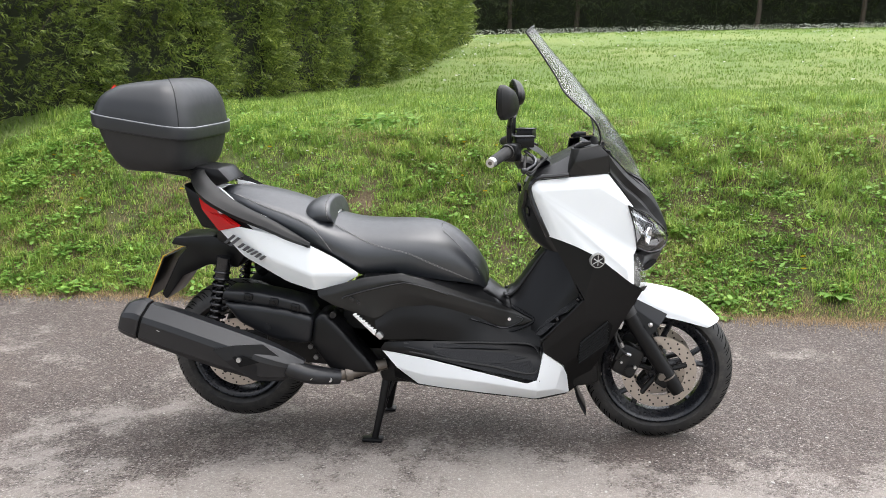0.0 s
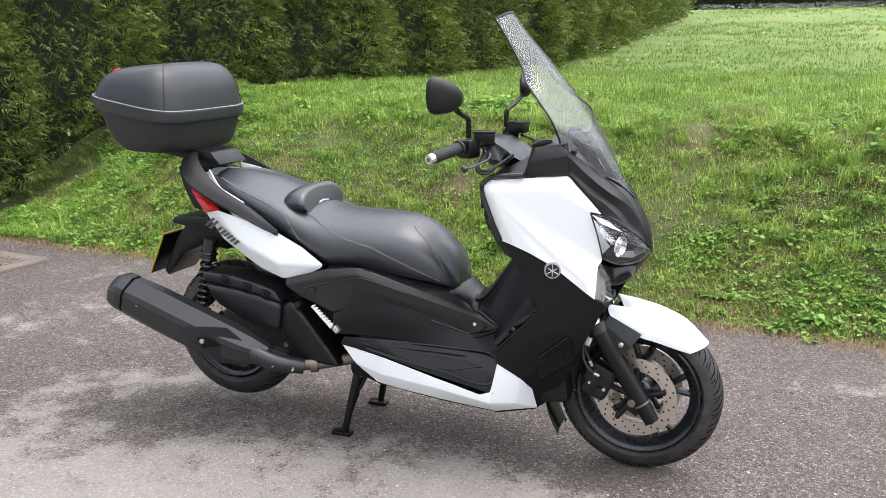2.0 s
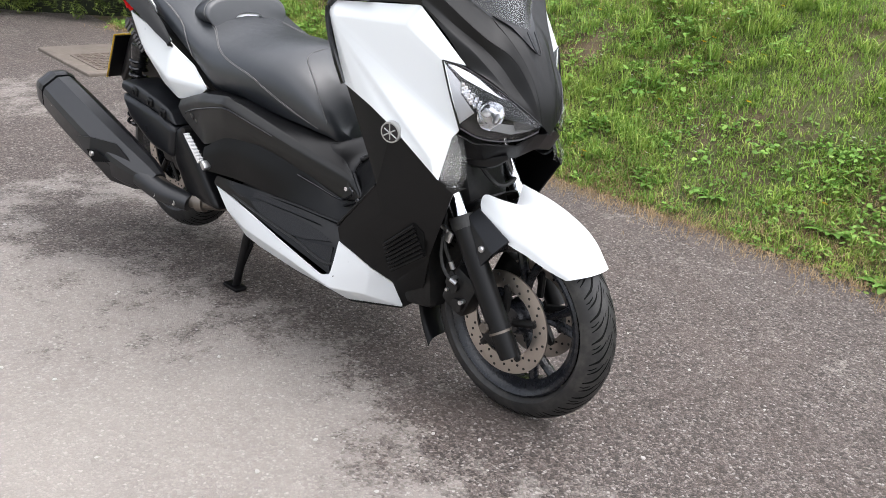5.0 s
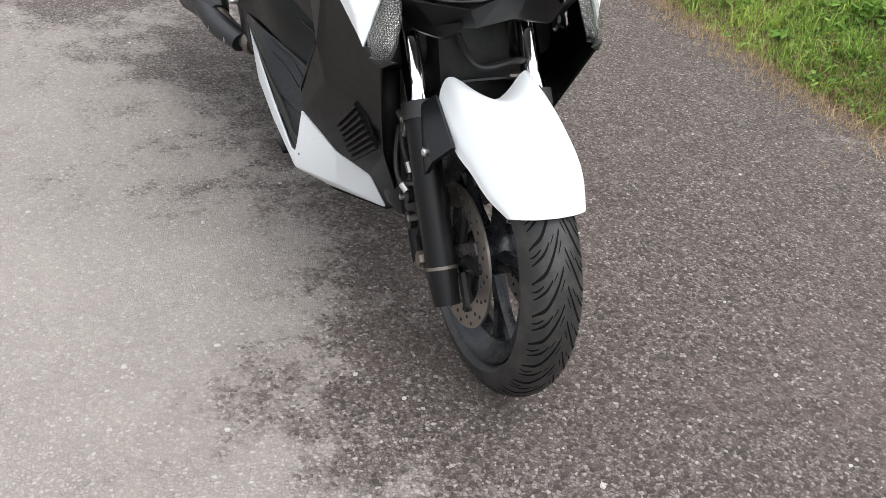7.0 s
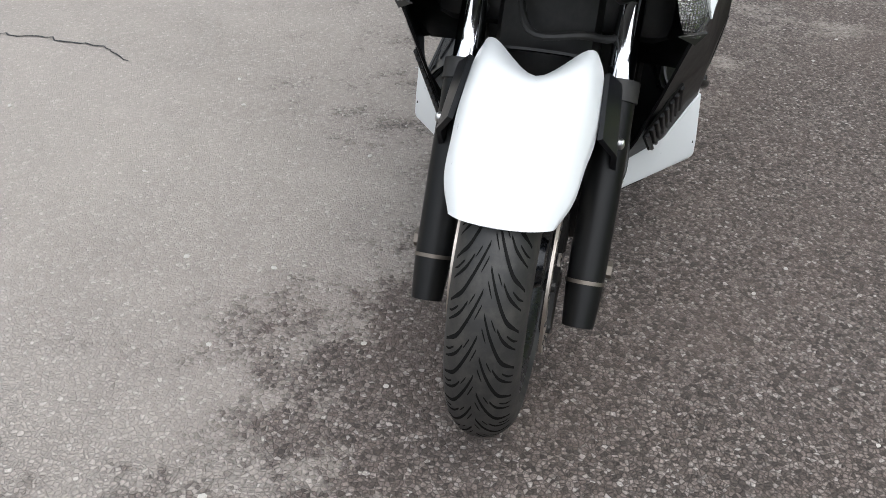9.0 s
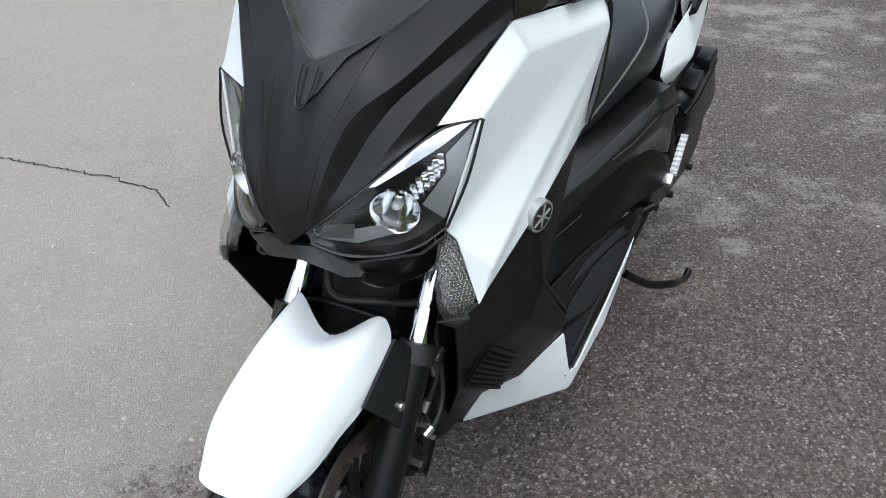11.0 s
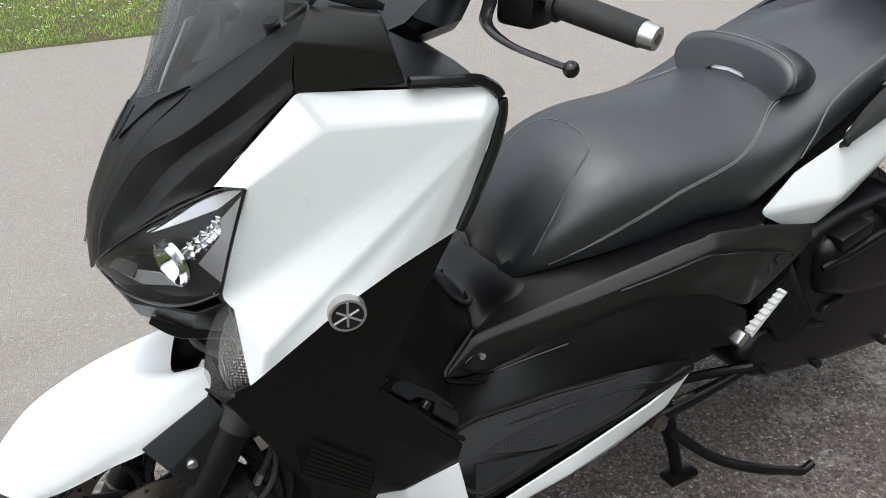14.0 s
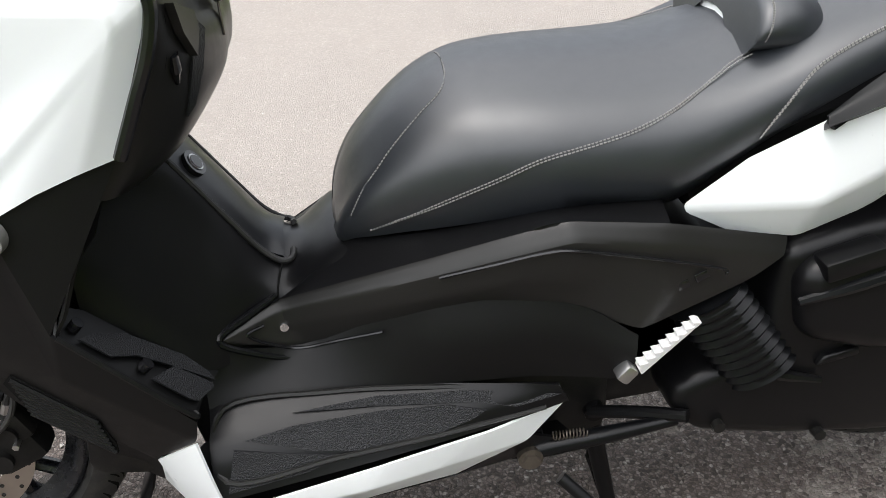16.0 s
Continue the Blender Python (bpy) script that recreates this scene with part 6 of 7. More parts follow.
seat_stations = [(0.156, 0.576, 0.045, 0.55), (0.148, 0.620, 0.086, 0.562), (0.128, 0.666, 0.112, 0.578), (0.1, 0.704, 0.132, 0.588), (0.062, 0.742, 0.147, 0.597), (0.022, 0.770, 0.16, 0.604), (-0.025, 0.789, 0.172, 0.612), (-0.07, 0.795, 0.182, 0.62), (-0.12, 0.797, 0.192, 0.628), (-0.2, 0.797, 0.2, 0.63), (-0.27, 0.799, 0.205, 0.63), (-0.335, 0.806, 0.205, 0.668), (-0.4, 0.824, 0.202, 0.708), (-0.45, 0.848, 0.198, 0.73), (-0.5, 0.868, 0.194, 0.752), (-0.6, 0.899, 0.184, 0.797), (-0.7, 0.916, 0.158, 0.852), (-0.78, 0.919, 0.112, 0.885), (-0.825, 0.902, 0.05, 0.89)]
seat = part("seat", sweep_sections(seat_stations, seat_loop, 64), M_SEAT, scooter, "stepped black vinyl dual seat with grey stitching", 60)


def on_seat(x, f):
    """A place on the seat's skin: f from 0 at the lower edge to 1 at the middle."""
    a = [s_[0] for s_ in seat_stations][::-1]
    top, w, low = (float(np.interp(x, a, [s_[k] for s_ in seat_stations][::-1])) for k in (1, 2, 3))
    loop = seat_loop(x, top, w, low)[6:]
    u = (1 - f) * (len(loop) - 1)
    i = min(int(u), len(loop) - 2)
    p, q = Vector(loop[i]), Vector(loop[i + 1])
    return p + (q - p) * (u - i)


for s, _ in SIDES:
    def seam(points, name="stitched_seam", welt=False):
        bm = bmesh.new()
        out = []
        for x, f in points:
            p = on_seat(x, f)
            out.append((p.x, s * (p.y + 0.0016), p.z + 0.0014))
        line = spline(out, 8 * len(out))
        gaps = np.linalg.norm(np.diff(line, axis=0), axis=1)
        run = np.concatenate([[0], np.cumsum(gaps)])
        count = int(run[-1] / 0.005)
        for k in range(count):
            ends = [[float(np.interp((k + g) * 0.005, run, line[:, c_])) for c_ in range(3)] for g in (0.0, 0.62)]
            rod(bm, ends[0], ends[1], 0.0011, 5)
        part(name, bm, M_THREAD, seat, "row of pale grey stitches")
        if not welt:
            return
        bm = bmesh.new()
        tube(bm, [(x, y - s * 0.0020, z - 0.0020) for x, y, z in out], 0.0022, 6, n=8 * len(out))
        part("welt", bm, M_SEATB, seat)
    for shift in (-0.007, 0.007):
        seam([(0.108, 0.10 + shift), (0.059, 0.16 + shift), (0.013, 0.20 + shift), (-0.052, 0.26 + shift), (-0.104, 0.325 + shift), (-0.173, 0.39 + shift), (-0.222, 0.445 + shift), (-0.271, 0.535 + shift), (-0.325, 0.65 + shift), (-0.362, 0.705 + shift), (-0.39, 0.72 + shift)])
        seam([(-0.372, 0.16 + shift), (-0.390, 0.24 + shift), (-0.405, 0.30 + shift), (-0.438, 0.41 + shift), (-0.474, 0.44 + shift), (-0.526, 0.45 + shift), (-0.62, 0.44 + shift), (-0.72, 0.50 + shift), (-0.78, 0.66 + shift)])
    seam([(0.131, 0.33), (0.115, 0.47), (0.094, 0.58), (0.070, 0.67), (0.034, 0.73), (0.004, 0.79), (-0.007, 0.88), (-0.009, 1.0)], welt=True)
# rider's backrest pad
ARCH = [(0.138, 0.802), (0.152, 0.816), (0.156, 0.836), (0.141, 0.861), (0.104, 0.878), (0.052, 0.886), (0.0, 0.888)]
ARCH = [(-y, z) for y, z in ARCH] + [(y, z) for y, z in reversed(ARCH[:-1])]
rows = []
for x, sy, dz in ((-0.378, 0.93, -0.010), (-0.381, 0.975, -0.003), (-0.390, 1.0, 0.0), (-0.410, 1.01, 0.001), (-0.435, 0.99, -0.004), (-0.46, 0.94, -0.016), (-0.485, 0.86, -0.040), (-0.50, 0.78, -0.07)):
    rows.append([(x - 0.25 * (z - 0.81), y * sy * 0.92, 0.80 + (z - 0.80) * 0.90 + dz) for y, z in spline([(y, z, 0) for y, z in ARCH], 48)[:, :2].tolist()])
bm = bmesh.new()
vs = grid(bm, rows)
slot = [(0.058, 0.800), (0.052, 0.818), (0.034, 0.831), (0.0, 0.836), (-0.034, 0.831), (-0.052, 0.818), (-0.058, 0.800)]
bm.faces.new(vs[0] + [bm.verts.new((-0.378 - 0.25 * (z - 0.81), y, z - 0.006)) for y, z in slot])
pad = part("backrest", bm, M_SEAT, scooter, "small arched black backrest pad", 60)
bm = bmesh.new()
line = spline([(x - 0.002, y, z + 0.001) for x, y, z in rows[2][4:-4:4]], 90)
for k in range(0, 90):
    rod(bm, line[k], line[k] + (line[k + 1] - line[k]) * 0.6, 0.0015, 5)
part("stitched_seam", bm, M_THREAD, pad, "row of pale grey stitches")
bm = bmesh.new()
block(bm, (-0.402, 0, 0.812), (0.03, 0.108, 0.030), 0.006)
part("backrest_bracket", bm, M_WHITE, pad, "white bracket under the pad")

# tail and rack
bm = bmesh.new()
slab(bm, [(-0.76, 0.94), (-0.80, 0.985), (-0.90, 0.995), (-1.08, 1.005), (-1.10, 0.985), (-0.92, 0.955), (-0.86, 0.91)], -0.085, 0.085, 0.008)
part("carrier_plate", bm, M_BLACK, scooter, "black luggage carrier plate")
bm = bmesh.new()
slab(bm, [(-0.79, 0.77), (-0.86, 0.90), (-0.92, 0.94), (-0.90, 0.86), (-0.86, 0.78)], -0.13, 0.13, 0.012)
part("tail_cover", bm, M_BLACK, scooter)
bm = bmesh.new()
slab(bm, [(-0.70, 0.70), (-0.84, 0.742), (-0.985, 0.735), (-1.00, 0.71), (-0.94, 0.70), (-0.975, 0.66), (-1.05, 0.52), (-1.03, 0.50), (-0.96, 0.59), (-0.86, 0.635), (-0.75, 0.625)], -0.085, 0.085, 0.008)
hang = part("plate_holder", bm, M_BLACK, scooter, "black tail bracket and mudflap")
bm = bmesh.new()
block(bm, (-1.056, 0, 0.592), (0.003, 0.228, 0.178), 0.001, (0, 25, 0))
plate = part("number_plate", bm, M_PLATE, scooter, "yellow number plate with unreadable bars")
bm = bmesh.new()
block(bm, (-1.0515, 0, 0.590), (0.004, 0.220, 0.170), 0.001, (0, 25, 0))
part("plate_backing", bm, M_BLACK, plate)
for r in range(2):
    for k in range(3):
        bm = bmesh.new()
        block(bm, (-1.0585 + (0.04 - 0.08 * r) * 0.466, -0.065 + 0.065 * k, 0.592 + 0.04 - 0.08 * r), (0.003, 0.04, 0.055), 0.0005, (0, 25, 0))
        part("plate_bar", bm, M_INK_SHADE, plate)

# engine, right side
bm = bmesh.new()
slab(bm, [(-0.762, 0.536), (-0.704, 0.462), (-0.595, 0.407), (-0.551, 0.396), (-0.452, 0.388), (-0.436, 0.489), (-0.52, 0.512), (-0.65, 0.530)], -0.240, -0.10, 0.022, 4)
box = part("air_filter_box", bm, M_BLUEGREY, scooter, "satin black air filter housing", 50)
bm = bmesh.new()
slab(bm, [(-0.756, 0.577), (-0.766, 0.545), (-0.70, 0.532), (-0.58, 0.518), (-0.440, 0.492), (-0.470, 0.536), (-0.55, 0.556), (-0.64, 0.572)], -0.232, -0.10, 0.012, 3)
part("filter_lid", bm, M_BLUEGREY, box, "", 50)
for x, z in ((-0.665, 0.556), (-0.575, 0.541), (-0.500, 0.522)):
    bm = bmesh.new()
    block(bm, (x, -0.226, z), (0.034, 0.026, 0.026), 0.006, (0, 10, 0))
    rod(bm, (x, -0.230, z), (x, -0.244, z), 0.007, 10)
    part("filter_clip", bm, M_BLACK, box)
bm = bmesh.new()
rod(bm, (-0.60, -0.235, 0.452), (-0.60, -0.2425, 0.452), 0.012, 18)
part("filter_boss", bm, M_BLUEGREY, box)
bm = bmesh.new()
slab(bm, [(-0.436, 0.490), (-0.397, 0.508), (-0.33, 0.435), (-0.255, 0.345), (-0.215, 0.285), (-0.382, 0.290), (-0.452, 0.388)], -0.236, -0.10, 0.020, 3)
part("crankcase_cover", bm, M_BLACK, scooter, "black engine side cover", 50)
bm = bmesh.new()
rod(bm, (-0.365, -0.225, 0.500), (-0.365, -0.246, 0.500), 0.011, 14)
part("cover_bolt", bm, M_ENGINE, scooter)
bm = bmesh.new()
block(bm, (-0.40, 0, 0.37), (0.50, 0.28, 0.20), 0.04, (0, 4, 0))
block(bm, (-0.66, 0, 0.33), (0.30, 0.16, 0.12), 0.03)
for k in range(5):
    block(bm, (-0.60 + 0.05 * k, -0.105, 0.40 + 0.012 * (k % 2)), (0.035, 0.05, 0.03), 0.008)
part("engine", bm, M_ENGINE, scooter)
bm = bmesh.new()
tube(bm, [(-0.70, 0.0, 0.60), (-0.62, 0.0, 0.64), (-0.56, 0.0, 0.60)], 0.03, 10)
part("inner_mudguard", bm, M_BLACK, scooter)
for x, y, z in ((-0.44, -0.20, 0.335), (-0.47, -0.16, 0.36), (-0.36, -0.215, 0.33)):
    bm = bmesh.new()
    rod(bm, (x, y, z), (x, y - 0.012, z), 0.009, 8)
    part("engine_bolt", bm, M_ALU, scooter)

# exhaust
muffler = new("muffler")
muffler.parent = scooter


def can_loop(x, y, z, h, w):
    pts = [(-0.35, 1.0), (0.25, 1.0), (0.92, 0.48), (1.0, 0.20), (0.85, -0.62), (0.62, -0.90), (-0.3, -1.0), (-0.8, -0.7), (-1.0, 0.1), (-0.8, 0.75)]
    slope = Vector((0.83, 0, -0.30)).normalized()
    up = Vector((0.30, 0, 0.83)).normalized()
    return [tuple(Vector((x, y, z)) + Vector((0, -1, 0)) * (w * a) + up * (h * b)) for a, b in pts]


part("can", sweep_sections([(-0.995, -0.325, 0.490, 0.068, 0.062), (-0.90, -0.325, 0.460, 0.072, 0.065), (-0.75, -0.320, 0.408, 0.072, 0.066), (-0.62, -0.310, 0.362, 0.068, 0.062), (-0.53, -0.292, 0.332, 0.052, 0.050), (-0.47, -0.280, 0.318, 0.03, 0.03)], can_loop, 30), M_MUFF, muffler, "satin black silencer body", 22)
part("end_cap", sweep_sections([(-1.078, -0.325, 0.502, 0.036, 0.034), (-1.070, -0.325, 0.506, 0.054, 0.050), (-1.03, -0.325, 0.503, 0.068, 0.062), (-1.004, -0.325, 0.494, 0.068, 0.062)], can_loop, 14), M_MUFF, muffler, "black silencer end cap", 22)
part("cap_seam", sweep_sections([(-1.006, -0.325, 0.494, 0.062, 0.057), (-0.992, -0.325, 0.489, 0.062, 0.057)], can_loop, 2), M_INK_SHADE, muffler)
P = {"a": (-0.742, 0.398, 0.418), "b": (-0.668, 0.388, 0.430), "c": (-0.583, 0.352, 0.424), "d": (-0.480, 0.306, 0.318), "e": (-0.541, 0.312, 0.280), "f": (-0.623, 0.356, 0.296), "g": (-0.702, 0.396, 0.376), "k": (-0.668, 0.396, 0.385), "m": (-0.56, 0.346, 0.330)}
shieldp = part("heat_shield", facets(P, ["a b k g", "b c d m k", "k m e f g", "m d e"], -1, 0.006, 0.003), M_BLUEGREY, muffler, "faceted slate heat shield")
# black facets laid on the shield give the slanted recess its shade
P = {"a": (-0.674, 0.397, 0.393), "b": (-0.640, 0.385, 0.394), "c": (-0.592, 0.366, 0.366), "d": (-0.652, 0.390, 0.356)}
part("shield_shade_plate", facets({k: (x, y + 0.004, z) for k, (x, y, z) in P.items()}, ["a b d", "b c d"], -1, 0.003, 0), M_INK_SHADE, shieldp, "black plate painted as the shade of a slanted recess")
for x, y, z in ((-0.929, -0.376, 0.480), (-0.654, -0.388, 0.382)):
    bm = bmesh.new()
    rod(bm, (x, y + 0.02, z), (x, y - 0.012, z), 0.0085, 12)
    part("bolt", bm, M_ALU, muffler)
bm = bmesh.new()
tube(bm, [(-0.49, -0.285, 0.325), (-0.43, -0.262, 0.298), (-0.36, -0.232, 0.282), (-0.29, -0.20, 0.285), (-0.20, -0.16, 0.30)], [0.026, 0.024, 0.022, 0.020, 0.020], 16)
part("pipe", bm, M_STEEL, muffler, "brownish steel exhaust pipe")
bm = bmesh.new()
tube(bm, [(-0.52, -0.300, 0.330), (-0.44, -0.278, 0.296), (-0.35, -0.240, 0.277)], [0.040, 0.038, 0.031], 16, flat=0.85)
guardp = part("pipe_guard", bm, M_MUFF, muffler)
for x, y, z in ((-0.436, -0.268, 0.292), (-0.374, -0.24, 0.276)):
    bm = bmesh.new()
    rod(bm, (x, y, z), (x, y - 0.046, z + 0.004), 0.0085, 10)
    part("bolt", bm, M_ALU, muffler)
bm = bmesh.new()
tube(bm, [(-0.335, -0.222, 0.280), (-0.312, -0.212, 0.282)], [0.028, 0.028], 16, n=2)
part("clamp", bm, M_STEEL, muffler, "rusty pipe clamp")

# engine, left side: belt cover and bellows
bm = bmesh.new()
slab(bm, [(-0.42, 0.565), (-0.52, 0.588), (-0.66, 0.600), (-0.74, 0.575), (-0.84, 0.475), (-0.885, 0.375), (-0.89, 0.30), (-0.84, 0.235), (-0.74, 0.210), (-0.60, 0.222), (-0.46, 0.238), (-0.33, 0.265), (-0.28, 0.325), (-0.31, 0.372), (-0.41, 0.395)], 0.10, 0.225, 0.028, 4)
belt = part("belt_cover", bm, M_BLACK, scooter, "black belt drive cover", 50)
bm = bmesh.new()
slab(bm, [(-0.43, 0.545), (-0.52, 0.572), (-0.66, 0.578), (-0.74, 0.545), (-0.80, 0.47), (-0.80, 0.40), (-0.70, 0.385), (-0.55, 0.40), (-0.45, 0.43)], 0.17, 0.258, 0.035, 5)
part("cover_boss", bm, M_BLACK, belt, "", 50)
bm = bmesh.new()
tube(bm, [(-0.40, 0.228, 0.405), (-0.43, 0.232, 0.372), (-0.50, 0.236, 0.352)], [0.006, 0.010, 0.005], 8)
part("cover_rib", bm, M_BLACK, belt)
bm = bmesh.new()
slab(bm, [(-0.49, 0.375), (-0.50, 0.392), (-0.55, 0.402), (-0.552, 0.388)], 0.215, 0.236, 0.004, 2)
part("cover_boss", bm, M_BLACK, belt, "", 50)
bm = bmesh.new()
tube(bm, [(-0.435, 0.250, 0.500), (-0.50, 0.258, 0.520), (-0.60, 0.260, 0.545), (-0.70, 0.256, 0.553), (-0.77, 0.24, 0.53)], [0.006, 0.009, 0.009, 0.008, 0.005], 8)
part("cover_ridge", bm, M_SHEEN, belt)
for x, z, turn in ((-0.50, 0.555, 14), (-0.63, 0.578, 4)):
    bm = bmesh.new()
    block(bm, (x, 0.245, z), (0.085, 0.04, 0.030), 0.006, (0, turn, 0))
    part("cover_clip", bm, M_BLACK, belt)
for x, z in ((-0.36, 0.285), (-0.52, 0.245), (-0.74, 0.228), (-0.80, 0.48)):
    bm = bmesh.new()
    rod(bm, (x, 0.215, z), (x, 0.236, z), 0.009, 10)
    part("cover_bolt", bm, M_ENGINE, belt)
bm = bmesh.new()
rows = []
for k in range(41):
    t = k / 40
    c = Vector((-0.318 - 0.100 * t, 0.222, 0.505 - 0.135 * t))
    r = 0.050 + 0.0042 * math.cos(2 * math.pi * 10 * t) - 0.004 * t
    rows.append(ring(c, (-0.075, 0, -0.135), r, 24, flat=0.55, up=(0, 1, 0)))
vs = grid(bm, rows, close_v=True)
bm.faces.new(vs[0])
bm.faces.new(vs[-1])
part("bellows", bm, M_SHEEN, scooter, "ribbed rubber air bellows", 60)

# stands
stand = new("centre_stand")
stand.parent = scooter
for s, _ in SIDES:
    bm = bmesh.new()
    tube(bm, [(-0.20, s * 0.10, 0.285), (-0.212, s * 0.125, 0.20), (-0.235, s * 0.142, 0.08), (-0.25, s * 0.147, 0.014)], [0.016, 0.015, 0.013, 0.013], 12)
    tube(bm, [(-0.165, s * 0.07, 0.27), (-0.205, s * 0.115, 0.17), (-0.23, s * 0.138, 0.09)], 0.010, 10)
    part("stand_leg", bm, M_BLACK, stand, "black tubular stand leg")
    bm = bmesh.new()
    block(bm, (-0.258, s * 0.148, 0.008), (0.075, 0.042, 0.014), 0.005)
    part("stand_foot", bm, M_BLACK, stand)
bm = bmesh.new()
rod(bm, (-0.20, -0.14, 0.275), (-0.20, 0.16, 0.275), 0.016, 14)
part("stand_pivot", bm, M_BLACK, stand)
bm = bmesh.new()
tube(bm, [(-0.19, 0.16, 0.28), (-0.26, 0.20, 0.30), (-0.31, 0.235, 0.315)], 0.010, 10)
part("stand_tang", bm, M_BLACK, stand)
side = new("side_stand")
side.parent = scooter
bm = bmesh.new()
tube(bm, [(-0.080, 0.212, 0.266), (-0.11, 0.216, 0.274), (-0.20, 0.220, 0.286), (-0.30, 0.220, 0.298)], [0.016, 0.015, 0.013, 0.009], 12)
block(bm, (-0.085, 0.200, 0.272), (0.05, 0.02, 0.05), 0.008)
part("stand_arm", bm, M_SHEEN, side, "tapered black stand arm")
bm = bmesh.new()
rod(bm, (-0.086, 0.21, 0.267), (-0.086, 0.238, 0.267), 0.013, 6)
rod(bm, (-0.086, 0.21, 0.267), (-0.086, 0.232, 0.267), 0.018, 18)
part("pivot_bolt", bm, M_STEEL, side, "steel pivot bolt")
bm = bmesh.new()
tube(bm, [(-0.13, 0.230, 0.225), (-0.20, 0.272, 0.168), (-0.283, 0.308, 0.132), (-0.37, 0.314, 0.092), (-0.415, 0.316, 0.072), (-0.445, 0.318, 0.082)], [0.010, 0.010, 0.010, 0.009, 0.009, 0.009], 12)
part("stand_prop", bm, M_BLACK, side, "black folded side stand leg")
bm = bmesh.new()
pts = [(-0.118 - 0.05 * k / 80, 0.222 + 0.006 * math.cos(k * 0.8), 0.297 + 0.006 * math.sin(k * 0.8)) for k in range(81)]
tube(bm, pts, 0.0012, 5, n=80, smooth=False)
part("stand_spring", bm, M_STEEL, side)

# ---- the top case ----
case = tagged(new("top_case"), "black plastic top case with a satin lid on the scooter's carrier", "top case")
case.location = (-0.95, 0, 0.99)


def rounded(z, x0, x1, w, tilt, bulge=0.45):
    """A rounded rectangle seen from above; tilt lifts its rear edge."""
    out = []
    cx, hx = (x0 + x1) / 2, (x1 - x0) / 2
    for k in range(40):
        a = 2 * math.pi * k / 40
        ca, sa = math.cos(a), math.sin(a)
        x = cx + hx * math.copysign(abs(ca) ** bulge, ca)
        y = w * math.copysign(abs(sa) ** bulge, sa)
        out.append((x + 0.95, y, z - (x + 0.855) * tilt - 0.99))
    return out


part("case_base", sweep_sections([(0.985, -1.10, -0.895, 0.195, 0.03), (0.989, -1.125, -0.885, 0.212, 0.05), (1.02, -1.155, -0.872, 0.236, 0.09), (1.08, -1.182, -0.858, 0.255, 0.13), (1.116, -1.189, -0.853, 0.261, 0.16)], rounded, 24), M_CASE, case, "grained black case bottom", 50)
part("case_band", sweep_sections([(1.096, -1.194, -0.850, 0.266, 0.16), (1.100, -1.205, -0.842, 0.273, 0.16), (1.134, -1.208, -0.840, 0.275, 0.17), (1.139, -1.202, -0.844, 0.271, 0.17)], rounded, 12), M_CASELID, case, "grey rim band", 50)
bm = bmesh.new()
loop = rounded(1.139, -1.207, -0.841, 0.274, 0.17)
tube(bm, loop + loop[:1], 0.0022, 6, n=120)
part("rim_line", bm, M_LINE, case, "pale line round the lid")
LID = [(1.139, -1.200, -0.848, 0.267, 0.17, 0.45), (1.175, -1.190, -0.852, 0.263, 0.15, 0.46), (1.220, -1.168, -0.860, 0.253, 0.11, 0.48), (1.262, -1.135, -0.876, 0.232, 0.05, 0.52), (1.288, -1.105, -0.898, 0.205, -0.01, 0.56), (1.302, -1.07, -0.922, 0.165, -0.05, 0.62), (1.308, -1.02, -0.95, 0.10, -0.07, 0.7)]
part("case_lid", sweep_sections(LID, rounded, 40), M_CASELID, case, "satin dark grey domed lid", 60)
bm = bmesh.new()
arch = [rounded(*station)[5] for station in LID] + [rounded(*station)[35] for station in reversed(LID)]
tube(bm, arch, 0.0022, 6)
part("lid_seam", bm, M_CASE, case, "arched seam round the lid's front")
P = {"a": (-1.112 + 0.95, 0.195, 1.280 - 0.99), "b": (-1.128 + 0.95, 0.215, 1.252 - 0.99), "c": (-1.160 + 0.95, 0.16, 1.252 - 0.99), "d": (-1.135 + 0.95, 0.14, 1.285 - 0.99)}
for s, _ in SIDES:
    part("rear_reflector", facets(P, ["a b c d"], s, 0.01, 0), M_RED, case, "small red reflector")


# ---- loose stones and single plants by the road ----
def pebble_mesh(seed):
    r = random.Random(seed)
    bm = bmesh.new()
    bmesh.ops.create_icosphere(bm, subdivisions=1, radius=1.0)
    for v in bm.verts:
        v.co *= r.uniform(0.75, 1.2)
        v.co.z *= 0.6
    me = bpy.data.meshes.new("pebble")
    bm.to_mesh(me)
    bm.free()
    me.materials.append(M_STONE)
    return me


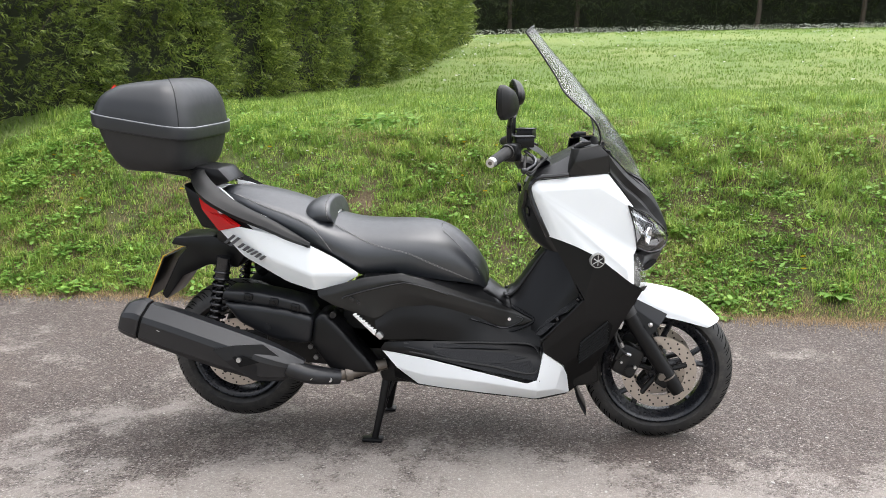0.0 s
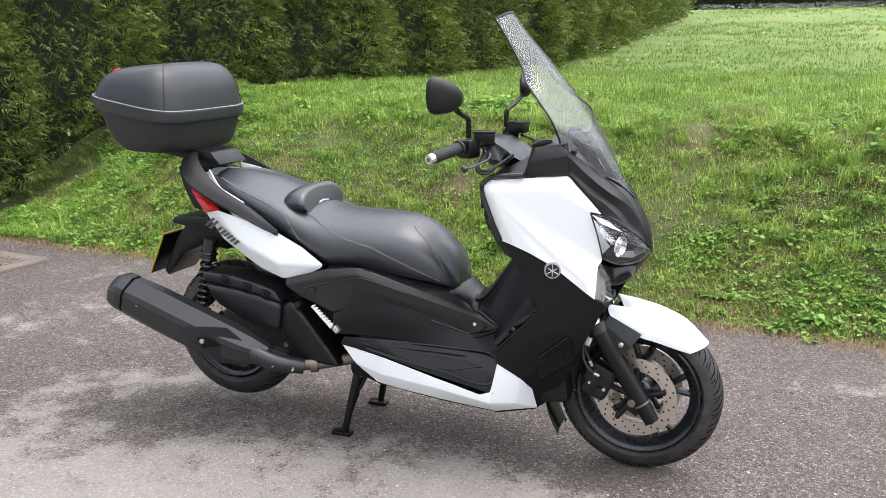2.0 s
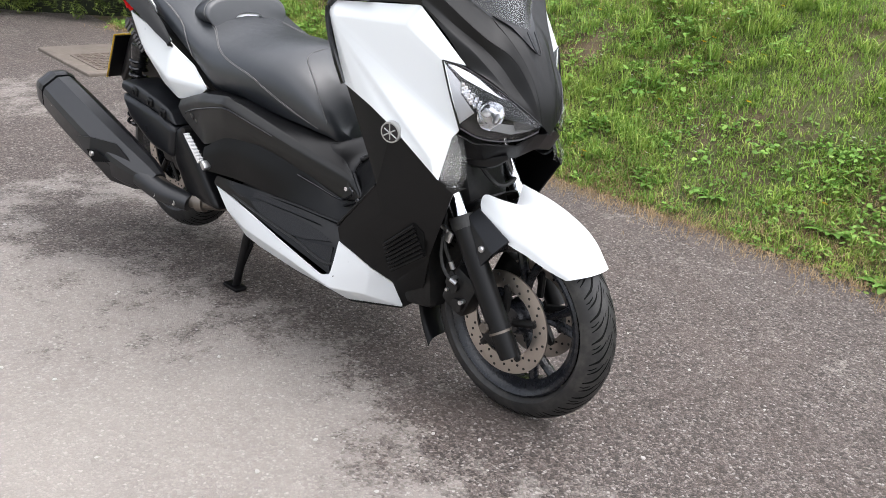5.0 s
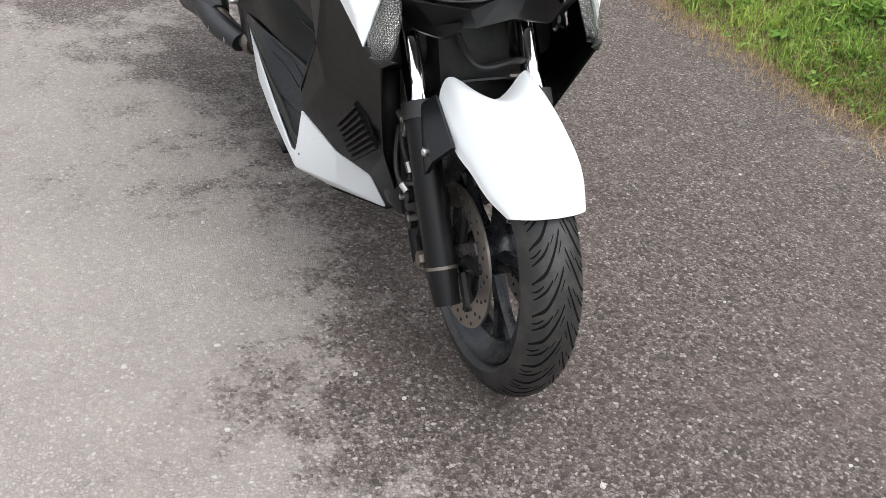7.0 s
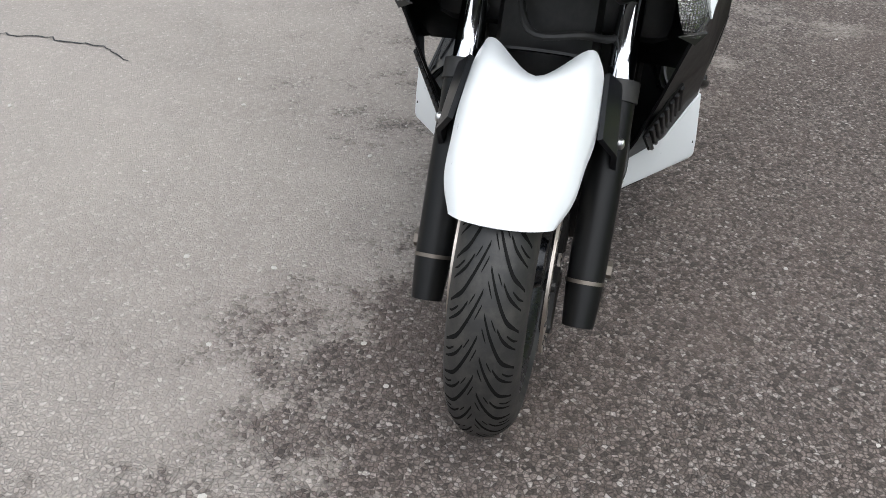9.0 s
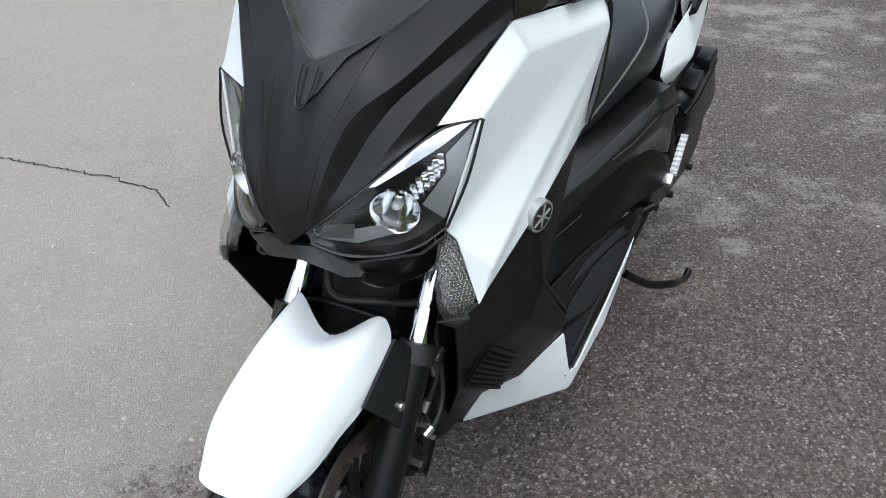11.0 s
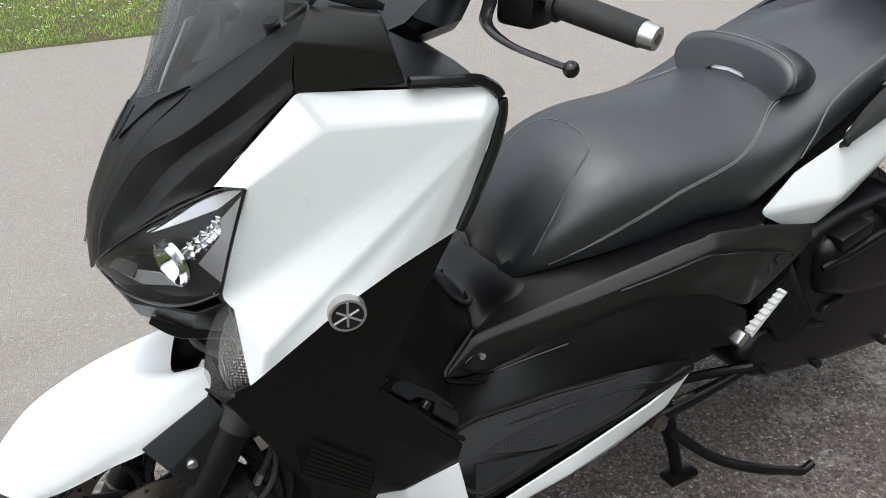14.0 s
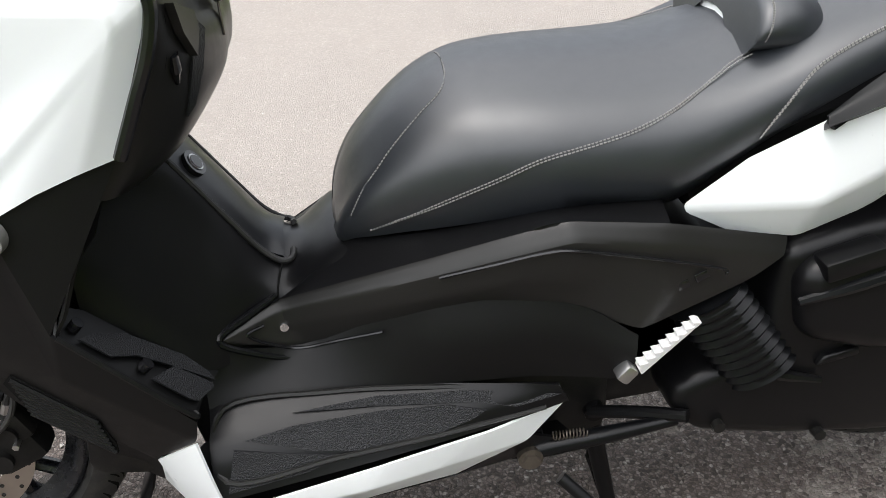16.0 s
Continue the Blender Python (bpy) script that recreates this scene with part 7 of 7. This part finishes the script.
M_STONE = plain("pale_gravel", (0.42, 0.40, 0.37), 0.85, grain=400, depth=0.0006, vary=0.35)
pebbles = [pebble_mesh(k) for k in range(5)]
rp = random.Random(21)
spots = [(-0.443, -0.442), (0.795, -0.496), (0.81, -0.177), (0.72, -0.244), (1.21, 0.513), (0.215, 1.031), (0.573, -0.648), (1.097, -0.363), (1.114, 0.068), (0.726, 0.601), (0.303, -0.885), (0.009, -1.672), (-1.368, 0.13), (-0.85, -2.043)]
spots += [(rp.uniform(-1.6, 1.8), rp.uniform(-2.2, 1.4)) for _ in range(34)]
for k, (x, y) in enumerate(spots):
    size = rp.uniform(0.0035, 0.0065)
    stone = new("pebble", pebbles[k % 5])
    stone.matrix_world = Matrix.Translation((x, y, size * 0.35)) @ Euler((0, 0, rp.uniform(0, 6))).to_matrix().to_4x4() @ Matrix.Diagonal((size * rp.uniform(1, 1.5), size, size, 1))
    tagged(stone, "small pale loose stone lying on the asphalt", "stone", group="loose stones on the road")


def plant(x, y, count, reach, seed):
    """A rosette of long toothless leaves, arching out of one root."""
    r = random.Random(seed)
    root = tagged(new("weed_plant"), "low green weed with broad arching leaves at the road edge", "plant", group="weeds along the road edge")
    z = max(0.0, height(x, y))
    root.location = (x, y, z)
    for k in range(count):
        a = 2 * math.pi * k / count + r.uniform(-0.3, 0.3)
        l, w, up = reach * r.uniform(0.6, 1.15), reach * r.uniform(0.13, 0.2), r.uniform(0.25, 0.8)
        out, side = Vector((math.cos(a), math.sin(a), 0)), Vector((-math.sin(a), math.cos(a), 0))
        rows = []
        for i in range(7):
            t = i / 6
            c = out * (l * t) + Vector((0, 0, l * (up * t - 0.75 * up * t * t) + 0.004))
            half = w * math.sin(math.pi * min(0.97, 0.08 + 0.92 * t)) ** 0.8
            rows.append([c - side * half + Vector((0, 0, 0.15 * half)), c, c + side * half + Vector((0, 0, 0.15 * half))])
        bm = bmesh.new()
        grid(bm, rows)
        part("leaf", bm, M_WEED, root, "", 60)


for k, (x, y, count, reach) in enumerate(((1.334, 1.70, 13, 0.11), (1.143, 1.80, 10, 0.09), (0.663, 1.66, 9, 0.07), (1.136, 1.64, 12, 0.10), (0.856, 1.80, 12, 0.10), (0.343, 1.82, 9, 0.08), (0.033, 1.80, 8, 0.08), (1.29, 1.52, 8, 0.06), (-0.6, 1.84, 9, 0.09), (-1.3, 1.86, 10, 0.09), (-2.1, 1.90, 10, 0.10), (1.9, 1.68, 11, 0.11))):
    plant(x, y, count, reach, 40 + k)
